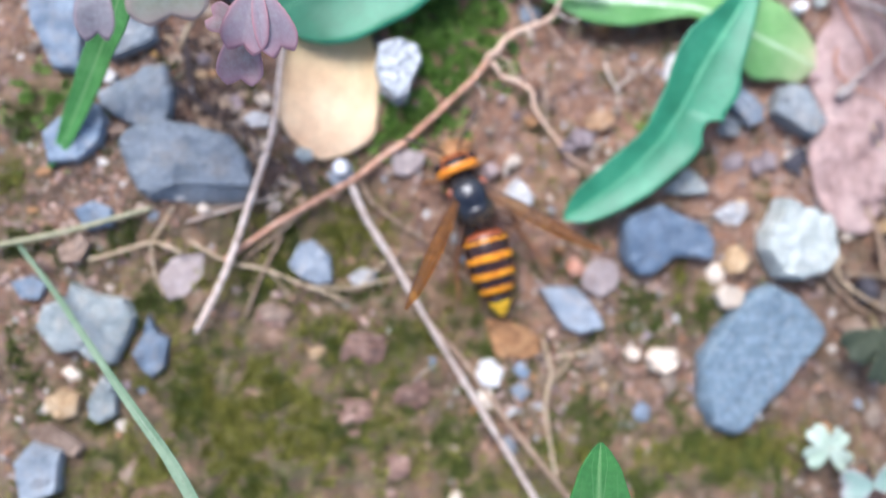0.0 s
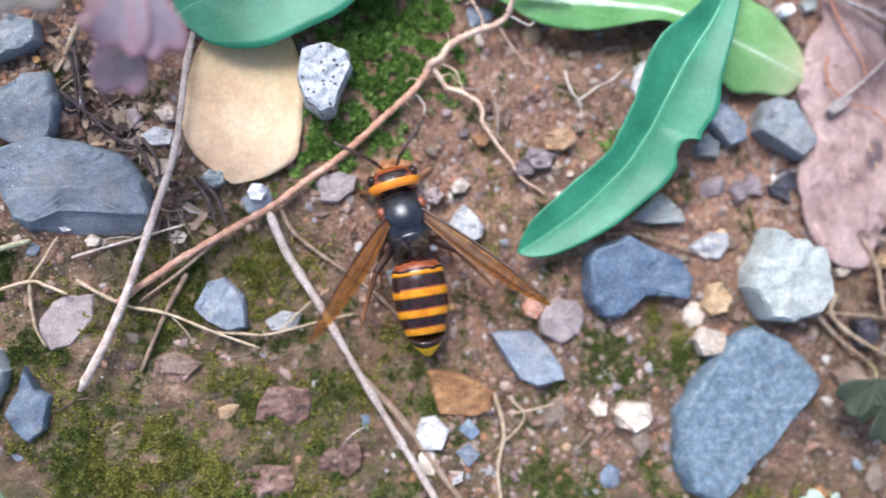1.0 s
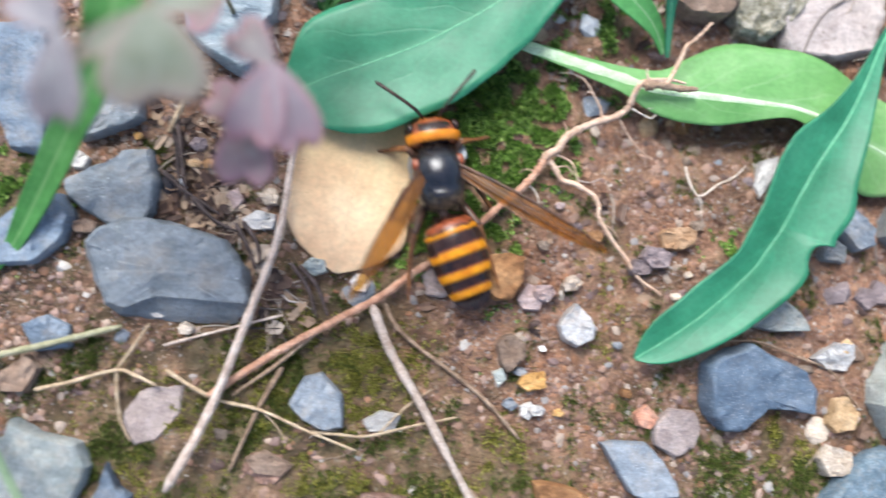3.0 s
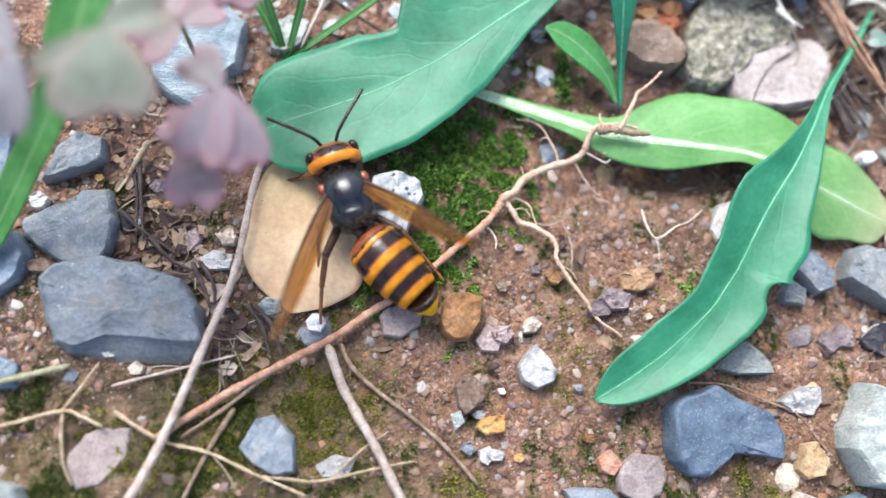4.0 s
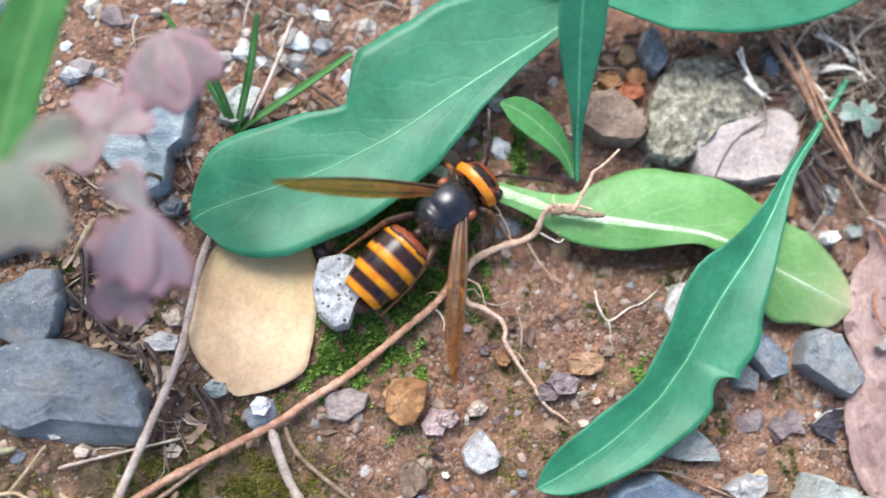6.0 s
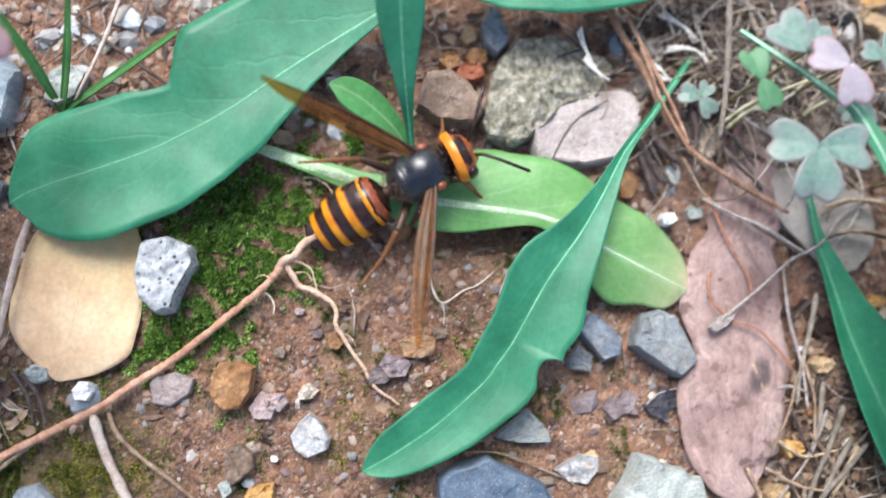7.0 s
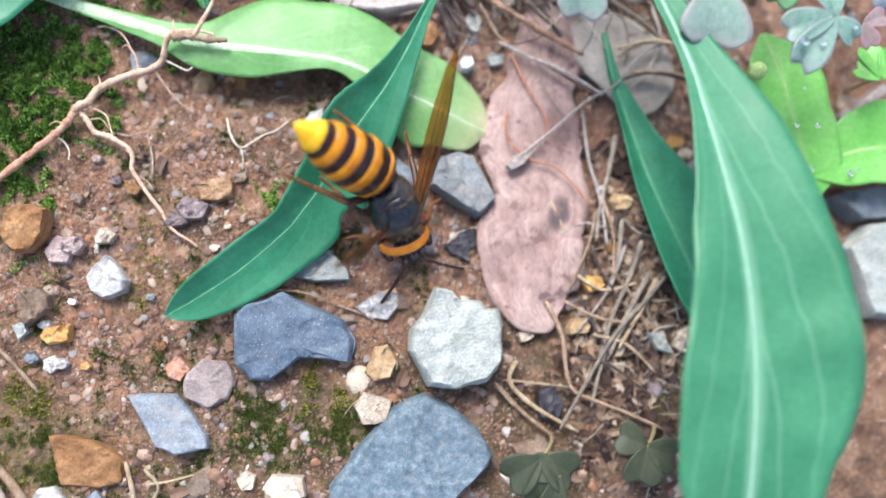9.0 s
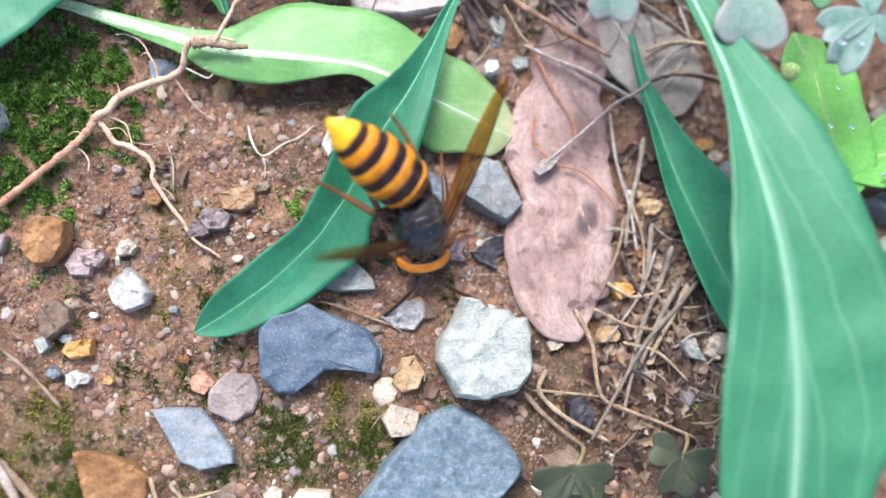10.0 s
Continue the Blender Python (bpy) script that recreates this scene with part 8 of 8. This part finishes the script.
# ---- hornet ----
def loft(rows, sides=28):
    """A rounded body along x: rows of x, half width, half height, height of its centre."""
    verts = []
    for x, ry, rz, cz in rows:
        for s in range(sides):
            a = 2 * math.pi * s / sides
            verts.append((x * MM, ry * math.cos(a) * MM, (cz + rz * math.sin(a)) * MM))
    n = len(rows)
    return verts, ring_faces(n, sides) + [tuple(range(sides))[::-1], tuple((n - 1) * sides + s for s in range(sides))]


def egg(cx, cy, cz, rx, ry, rz, rows=14, sides=20):
    return loft_at(cx, cy, cz, [(-math.cos(math.pi * (k + 0.15) / (rows - 0.7)) * rx, math.sin(math.pi * (k + 0.15) / (rows - 0.7)) * ry, math.sin(math.pi * (k + 0.15) / (rows - 0.7)) * rz, 0) for k in range(rows)], sides)


def loft_at(cx, cy, cz, rows, sides):
    v, f = loft(rows, sides)
    return [(a + cx * MM, b + cy * MM, c + cz * MM) for a, b, c in v], f


def painted(me, materials, choose):
    """Gives each face the material that choose() names by its centre, in millimetres."""
    for m in materials:
        me.materials.append(m)
    for p in me.polygons:
        c = p.center / MM
        p.material_index = choose(c.x, c.y, c.z)
    return me


hornet = thing("hornet", "large hornet with orange head, black thorax and orange-banded abdomen", "hornet", 0, 0, 6.5)
thorax = part("thorax", mesh_of("thorax", *loft([(-5.4, 1.0, 1.0, -0.9), (-5.2, 2.1, 1.9, -0.8), (-4.5, 3.1, 2.6, -0.5), (-3.3, 3.65, 3.2, -0.1), (-2.3, 3.85, 3.45, 0.1), (-1.95, 3.85, 3.38, 0.08), (-1.6, 3.95, 3.6, 0.15), (-0.4, 4.15, 3.9, 0.2), (1.0, 4.15, 3.9, 0.2), (2.4, 3.9, 3.6, 0.05), (3.5, 3.4, 3.1, -0.2), (4.3, 2.7, 2.5, -0.4), (4.8, 1.6, 1.5, -0.5)], 32), M_BLACK), hornet, "glossy black thorax with brown fuzz")
part("scutellum", mesh_of("scutellum", *egg(-3.0, 0, 2.55, 1.1, 2.1, 0.9), M_BLACK), thorax, "black raised plate")
part("collar", mesh_of("collar", *loft([(2.9, 3.35, 3.0, -0.2), (3.5, 3.2, 2.95, -0.2), (4.2, 2.75, 2.5, -0.3), (4.7, 2.1, 1.9, -0.4)], 28), M_BAND_DARK), thorax, "dark brown collar")


def fuzz():
    rng = random.Random(3)
    verts, faces = [], []
    for _ in range(2900):
        x = rng.uniform(-5.4, 4.4)
        a = rng.uniform(-0.6, math.pi + 0.6)
        if 0.35 < a < 2.8 and -2.7 < x < 2.3 and rng.random() < 0.93:
            continue
        k = max(0.0, 1 - (x / 5.9) ** 2) ** 0.5
        ry, rz = 4.1 * k, 3.8 * k
        c = Vector((x, ry * math.cos(a), rz * math.sin(a) + 0.1))
        d = Vector((x * 0.12 + rng.uniform(-0.4, 0.4), math.cos(a) + rng.uniform(-0.3, 0.3), math.sin(a) + rng.uniform(-0.3, 0.3))).normalized()
        w = d.cross(Vector((1, 0.3, 0.2))).normalized() * 0.035
        i = len(verts)
        verts += [(c - w - d * 0.1) * MM, (c + w - d * 0.1) * MM, (c + d * rng.uniform(0.3, 0.85)) * MM]
        faces.append((i, i + 1, i + 2))
    return mesh_of("fuzz", verts, faces, M_FUZZ, False)


part("fuzz", fuzz(), thorax, "short brown hairs")
for s in (-1, 1):
    part("tegula", mesh_of("tegula", *egg(1.9, 3.35 * s, 1.9, 1.0, 0.75, 0.6), M_REDBROWN), thorax, "reddish-brown wing base")

hv, hf = loft([(-1.9, 1.6, 1.4, 0.0), (-1.75, 3.0, 2.4, 0.0), (-1.35, 3.85, 3.1, 0.0), (-0.8, 4.25, 3.5, -0.05), (-0.3, 4.35, 3.62, -0.1), (0.1, 4.35, 3.65, -0.15), (0.5, 4.3, 3.6, -0.2), (1.0, 4.1, 3.45, -0.3), (1.6, 3.6, 3.1, -0.45), (2.2, 2.8, 2.55, -0.6), (2.6, 1.9, 1.8, -0.7), (2.8, 0.8, 0.8, -0.8)], 36)
head_mesh = painted(mesh_of("head", hv, hf, M_HEAD), (M_REDBROWN, M_BAND_DARK), lambda x, y, z: 0 if -1.5 < x < 0.15 or (x > 1.9 and z < 1.4) else (2 if abs(y) < 2.4 and x < 1.5 else 1))
head = part("head", head_mesh, hornet, "wide orange head with a dark brown crown")
head.location = (6.6 * MM, 0, -0.2 * MM)
for s in (-1, 1):
    part("compound_eye", mesh_of("compound_eye", *egg(0.9, 3.45 * s, 0.25, 1.15, 0.95, 2.3), M_BAND_DARK), head, "dark brown compound eye")
    part("mandible", mesh_of("mandible", *egg(2.3, 1.1 * s, -2.7, 1.2, 0.9, 0.8), M_REDBROWN), head, "reddish-brown mandible")
    av, af = tube([(2.3, 1.1 * s, 1.0), (3.4, 1.9 * s, 2.1), (4.2, 2.8 * s, 2.8), (5.7, 4.4 * s, 3.0), (7.3, 6.2 * s, 3.0), (8.8, 7.8 * s, 2.8)], 0.27, 0.30, 8, 0.04)
    part("antenna", mesh_of("antenna", av, af, M_BAND_DARK), head, "dark brown bent antenna")
for k, (ox, oy) in enumerate(((0.55, 0.0), (0.0, 0.45), (0.0, -0.45))):
    part("ocellus", mesh_of("ocellus", *egg(0.3 + ox, oy, 3.35, 0.24, 0.24, 0.2, 7, 10), M_BLACK), head)

RADII = [(0.0, 0.55), (0.5, 1.6), (1.0, 2.8), (1.7, 3.65), (2.6, 4.1), (4.0, 4.4), (6.0, 4.5), (8.0, 4.42), (10.0, 4.15), (12.0, 3.7), (14.0, 3.1), (16.0, 2.25), (17.5, 1.4), (18.5, 0.75), (19.0, 0.2)]


TAIL = 13.4


def girth(s):
    return 1.035 * float(np.interp(s, [a for a, _ in RADII], [b for _, b in RADII]))


def tergite(a, b, swell, off):
    rows = []
    for s in np.linspace(a - (1.1 if a and not off else 0), b, 18):
        u = (s - a) / (b - a)
        r = girth(s) * (0.965 + 0.05 * u) * (1 - 0.05 * max(0, u - 0.93) / 0.07) * swell
        if off and a < TAIL + 1:
            r *= min(1.0, 0.5 + 0.5 * (u / 0.12) ** 0.5)
        rows.append(((off - s) * 0.97, r, r * 0.88, -0.006 * (s - off) ** 2 if off else -0.006 * s * s))
    return loft(rows, 40)


SEGMENTS = ((0.0, 3.5), (3.35, 7.3), (7.15, 10.7), (10.55, 13.7), (13.55, 16.3), (16.15, 19.0))


def banded(k):
    a, b = SEGMENTS[k]
    off = TAIL if k > 3 else 0.0
    me = mesh_of("tergite", *tergite(a, b, 0.985 if k > 3 else 1.0, off), M_BAND_DARK)

    def choose(x, y, z):
        s, wave = off - x / 0.97, wob(y, z, k * 9.0, 2.0, 0.22)
        u = (s - a) / (b - a) + wave * 0.3
        if k == 0:
            return 1 if u > 0.78 else (0 if u > 0.66 else (2 if u > 0.36 else 0))
        if k == 5:
            return 3
        if k == 4:
            return 3 if u > 0.55 else 0
        rim = (0.63, 0.61, 0.61, 0.59)[k - 1]
        return 1 if u > rim else (2 if u > rim - 0.07 else 0)

    return painted(me, (M_BAND, M_REDBROWN, M_YELLOW), choose)


abdomen = part("abdomen", banded(0), hornet, "first abdomen segment, dark brown with a yellow rim")
abdomen.location = (-5.9 * MM, 0, -0.6 * MM)
segments = [part("segment", banded(k), abdomen, "abdomen segment, black with an orange band") for k in (1, 2, 3)]
tail = part("tail", banded(4), abdomen, "hind abdomen, black with orange bands")
tail.location = (-TAIL * 0.97 * MM, 0, -0.006 * TAIL * TAIL * MM)
part("tip_segment", banded(5), tail, "yellow abdomen tip")
part("waist", mesh_of("waist", *loft([(1.5, 1.5, 1.4, 0.0), (0.8, 1.0, 0.95, 0.0), (0.2, 0.75, 0.75, 0.0), (-0.7, 1.3, 1.3, 0.0)], 16), M_LEG), abdomen, "brown waist")


def wing_mesh(side):
    """A wing folded lengthwise, swept back along -x; side is 1 for its left."""
    rows, cols = 34, 9
    verts = []
    for k in range(rows):
        u = k / (rows - 1)
        x = -26.5 * u
        w = 0.5 + 2.4 * math.sin(math.pi * min(1, u * 0.78 + 0.12)) ** 1.3 * (1 if u < 0.86 else max(0.04, 1 - ((u - 0.86) / 0.14) ** 2))
        for j in range(cols):
            q = j / (cols - 1)
            y = side * (0.35 * math.sin(u * 3) - w * (q - 0.15))
            z = 0.9 * math.sin(u * math.pi) * 0.7 - 0.55 * abs(q - 0.45) * w * 0.5 + 0.10 * math.sin(q * 19 + u * 3) + wob(x, q * 3, side, 3, 0.18)
            verts.append((x * MM, y * MM, z * MM))
    me = mesh_of("wing", verts, ring_faces(rows, cols, False), M_WING)
    return me


def wing(side):
    ob = part("wing", wing_mesh(side), hornet, "translucent amber-brown folded wing")
    ob.location = (1.2 * MM, side * 2.6 * MM, 2.4 * MM)
    edge = [(-26.5 * u, side * (0.35 * math.sin(u * 3) + 0.15 * (0.5 + 2.4 * math.sin(math.pi * min(1, u * 0.78 + 0.12)) ** 1.3)), 0.63 * math.sin(u * math.pi) - 0.1) for u in np.linspace(0, 0.97, 9)]
    v, f = tube(edge, 0.30, 0.10, 7, 0.03)
    part("wing_vein", mesh_of("wing_vein", v, f, M_LEG), ob, "dark leading vein")
    for off in (0.35, 0.65):
        line = [(-26.5 * u, side * (0.35 * math.sin(u * 3) - (0.5 + 2.4 * math.sin(math.pi * min(1, u * 0.78 + 0.12)) ** 1.3) * (off - 0.15)), 0.63 * math.sin(u * math.pi) - 0.02) for u in np.linspace(0.04, 0.86, 8)]
        v, f = tube(line, 0.13, 0.06, 6, 0.03)
        part("wing_vein", mesh_of("wing_vein", v, f, M_LEG), ob, "dark wing vein")
    return ob


wing_left, wing_right = wing(1), wing(-1)


def leg(side, x, turn, reach, pale, drop=1.0):
    """Hip, thigh, shin and foot, built outwards along y and turned about its hip."""
    k = reach
    v, f = tube([(0, 0, 0), (0, 1.0 * k, 0.3), (0, 1.6 * k, 0.5)], 1.0, 0.75, 10, 0.03)
    ob = part("leg", mesh_of("leg", [(p[0], side * p[1], p[2]) for p in v], f, M_LEG), hornet, "dark brown jointed leg")
    ob.location = (x * MM, side * 2.0 * MM, -2.3 * MM)
    for name, pts, r0, r1, m in (
        ("thigh", [(0, 1.4 * k, 0.5), (0, 3.4 * k, 1.5), (0, 5.4 * k, 1.9)], 0.78, 0.6, M_LEG),
        ("shin", [(0, 5.2 * k, 1.9), (-0.5, 7.0 * k, 0.2), (-1.0, 8.8 * k, -2.3 * drop)], 0.56, 0.42, pale),
        ("foot", [(-1.0, 8.7 * k, -2.2 * drop), (-1.6, 10.2 * k, -3.3 * drop), (-2.3, 11.8 * k, -3.9 * drop), (-2.9, 13.0 * k, -4.1 * drop)], 0.36, 0.2, M_TARSUS),
    ):
        v, f = tube(pts, r0, r1, 8, 0.06)
        part(name, mesh_of(name, [(p[0], side * p[1], p[2]) for p in v], f, m), ob)
    ob.rotation_mode = "QUATERNION"
    return ob, x, side, turn


LEGS = [leg(s, x, t, k, p, d) for s in (1, -1) for x, t, k, p, d in ((2.9, -52, 0.6, M_TARSUS, 1.0), (0.2, 34, 0.75, M_LEG, 0.9), (-2.6, 62, 1.25, M_TARSUS, 0.5))]


# ---- how the hornet and the leaf under it go: seconds, millimetres, degrees ----
HORNET_WALK = [
    (0, 21.4, 0.6, 6.5, 6, 109.4), (0.2, 21.8, 1.6, 6.5, 5, 96.5), (0.5, 22.2, 4.3, 6.5, 4, 98.3), (0.7, 22.6, 4.6, 6.5, 4, 96.4),
    (1, 21, 2, 6.5, 4, 103.4), (1.2, 16.5, 1.7, 6.5, 4, 112), (1.5, 14, 2.9, 6.5, 4, 126.3), (1.7, 11.8, 4.9, 6.8, 0, 128),
    (2, 12.6, 8.9, 7.5, -4, 125.7), (2.2, 8.6, 14.1, 7.5, -2, 114.5), (2.5, 6.9, 18.2, 7.5, 0, 107.6), (2.7, 8.8, 19.7, 7.6, 0, 98.8),
    (3, 8.7, 24.4, 8, 0, 97.9), (3.2, 12.1, 28, 8, 0, 94.1), (4.3, -1.1, 26.7, 9, -2, 113.3), (4.5, 5.6, 32.9, 9.5, 0, 91.8),
    (4.8, 13.5, 36.1, 9.5, 0, 76), (5, 12.9, 38.2, 9.5, 0, 74.8), (5.2, 8.4, 36.7, 9.5, 0, 83.2), (6.3, 34.4, 40, 9, 0, 17.3),
    (6.5, 38.5, 38, 9, 0, 7.3), (6.8, 41.1, 41.1, 9, 0, 14.2), (7, 48.7, 42.5, 9.5, -4, 27.5), (7.2, 51.6, 31.6, 9.5, -6, 27),
    (7.5, 59.1, 34.2, 10, -6, 0.5), (7.7, 65.5, 32.2, 11, -5, 2), (7.8, 71.4, 33.4, 11.5, -4, -7.8), (8, 77.1, 23.1, 11.5, 28, -25.4),
    (8.2, 78.3, 17, 11, 38, -50.4), (8.5, 78, 9.9, 10.8, 46, -76.8), (9, 78.3, 10.1, 10.8, 46, -68), (9.5, 81.3, 10.9, 10.8, 46, -52.5),
    (10, 78, 8.8, 10.8, 47, -81.6),
]
ABDOMEN_TURN = [
    (0, -5.6, -7.5), (0.2, -6, -5), (0.5, -8.6, -8.5), (1, -3.7, -7.5),
    (1.2, -3, -1), (1.5, -1.4, -10.4), (1.7, -8, -12), (2, -17.1, -9.4),
    (2.2, -9, -2), (2.5, 0, 4.4), (2.7, -1, 7), (3, -3, 12.1),
    (3.2, -3, -2.1), (4.3, 4.9, 30.6), (4.5, -3, 14.2), (4.8, -3, 10.5),
    (5, -3, 15.2), (5.2, -3, 8.8), (6.3, -3, 4.7), (6.5, 0, -3.3),
    (6.8, -3, 15.8), (7, -14, 2.5), (7.2, -22, 22), (7.5, -30, 55.7),
    (7.7, -18, 36), (7.8, 0.2, 35.5), (8, -24.1, 26.8), (8.2, -20.5, 39.5),
    (8.5, -12.2, 36.6), (9, 9.9, 33), (9.5, 1.1, 29.7), (10, 2.2, 38.6),
]
TAIL_TURN = [
    (0, -12.0), (0.5, -25.0), (1, -35.0), (1.5, -45.0),
    (2, -75.0), (2.5, -75.0), (3, -75.0), (3.2, -75.0),
    (4.3, -40.0), (4.5, -70.0), (5, -70.0), (5.2, -70.0),
    (6.3, -75.0), (6.5, -75.0), (6.8, -75.0), (7, -75.0),
    (7.5, -75.0), (7.8, -75.0), (8, -72.0), (8.2, -10.0),
    (8.5, -4.0), (9, -4.0), (9.5, -4.0), (10, -4.0),
]
WING_LEFT = [
    (0, 24.9, -45.2), (0.5, 29.5, -50.4), (1, 29.2, -45.7), (1.5, 23.1, -43),
    (2, 20, -42.6), (2.5, 32, -41.6), (3, 29, -35.9), (3.2, 23, -38.1),
    (4.3, 21.6, -35.7), (4.5, 2, -39.8), (5, 8, -40.8), (5.2, 8, -41.2),
    (6.3, 20, -37.3), (6.5, 20, -45.3), (6.8, 53, -26.2), (7, 22.7, -48.6),
    (7.5, 34.6, -21.8), (7.8, 23.6, -24.9), (8, 2, -48.3), (8.2, -5.1, -47.7),
    (8.5, -14.8, -41.7), (9, -18.1, -35.6), (9.5, -18.2, -35.1), (10, -20.4, -32.5),
]
WING_RIGHT = [
    (0, 8.3, 37.9), (0.5, 9.7, 33.3), (1, 9.8, 36.1), (1.5, 9.6, 31.3),
    (2, 16.2, 37), (2.5, -2, 50.4), (3, 10, 50.1), (3.2, 10, 37.9),
    (4.3, 44.7, 29.7), (4.5, 19, 28.2), (5, 4, 39.2), (5.2, 1, 38.8),
    (6.3, 7, 46.7), (6.5, 7, 46.7), (6.8, 28, 61.8), (7, 15.2, 57.4),
    (7.5, 23.3, 45.1), (7.8, 18.4, 52.8), (8, 42.4, 49.7), (8.2, 47.1, 44.8),
    (8.5, 50.6, 23.3), (9, 48.8, 37.4), (9.5, 34, 43.7), (10, 40, 43.1),
]
STRETCH = [(0, 0), (5.2, 0), (6.3, 0.1), (6.6, 0.1), (7, 0), (7.7, 0), (8, 0.7), (8.2, 0.4), (8.5, 0), (10, 0)]
LEAF_TURN = [(0, 0, 0), (7.2, 0, 0), (7.5, -4, 0), (7.8, -14, 0), (8.0, -42, 0), (8.2, -40, 0.6), (8.5, -32, 1.2), (9.0, -28, 1.2), (9.5, -16, 1.9), (10, -20, 1.9)]
LEAF_AXIS = Vector((-52, -70, 1))


# further turn of single legs: left middle, left hind, right hind
LEG_HELD = {1: ((0, 0), (7.6, 0), (8.0, 18), (10, 22)), 2: ((0, -8), (7.2, -8), (7.9, 34), (10, 34)), 5: ((0, -8), (8.2, -8), (8.8, -34), (10, -36))}


# ---- what moves ----
def leg_rows(at, side, turn, phase, held, raised):
    """A walking swing while the hornet moves on, and rest when it stands."""
    rows = []
    for k in range(41):
        t = k * 0.25
        pace = 1.0 if t < 3.3 or 5.2 < t < 8.3 else 0.35
        swing = 13 * pace * math.sin(2 * math.pi * 1.7 * t + phase)
        lift = 5 * pace * math.cos(2 * math.pi * 1.7 * t + phase)
        rows.append((t, pose(at * MM, side * 2.0 * MM, -2.3 * MM, side * (lift + (raised if t > 8.4 else 0)), 0, side * (turn + swing + float(np.interp(t, [h[0] for h in held], [h[1] for h in held]))))))
    return rows


def motions():
    walk(hornet, [(t, pose(x * MM, y * MM, z * MM, 0, p, a)) for t, x, y, z, p, a in HORNET_WALK])
    walk(abdomen, [(t, pose(-5.9 * MM, 0, -0.6 * MM, 0, p, a)) for t, p, a in ABDOMEN_TURN])
    for n, ob in enumerate(segments):
        walk(ob, [(t, pose(-(n + 1) * e * MM, 0, 0)) for t, e in STRETCH])
    walk(tail, [(t, pose((-TAIL * 0.97 - 3.5 * float(np.interp(t, [r[0] for r in STRETCH], [r[1] for r in STRETCH]))) * MM, 0, -0.006 * TAIL * TAIL * MM, 0, p, 0)) for t, p in TAIL_TURN])
    walk(wing_left, [(t, pose(1.2 * MM, 2.6 * MM, 2.4 * MM, 0, p, a)) for t, p, a in WING_LEFT])
    walk(wing_right, [(t, pose(1.2 * MM, -2.6 * MM, 2.4 * MM, 0, p, a)) for t, p, a in WING_RIGHT])
    for n, (ob, at, side, turn) in enumerate(LEGS):
        walk(ob, leg_rows(at, side, turn, math.pi * (n % 2) + (math.pi if side < 0 else 0), LEG_HELD.get(n, ((0, 0),)), 14 if n == 5 else 0))
    base = leaf_step.location.copy()
    axis = LEAF_AXIS.normalized()
    walk(leaf_step, [(t, Matrix.Translation(base) @ Matrix.Rotation(radians(side), 4, "Z") @ Matrix.Rotation(radians(roll), 4, axis)) for t, roll, side in LEAF_TURN])


motions()
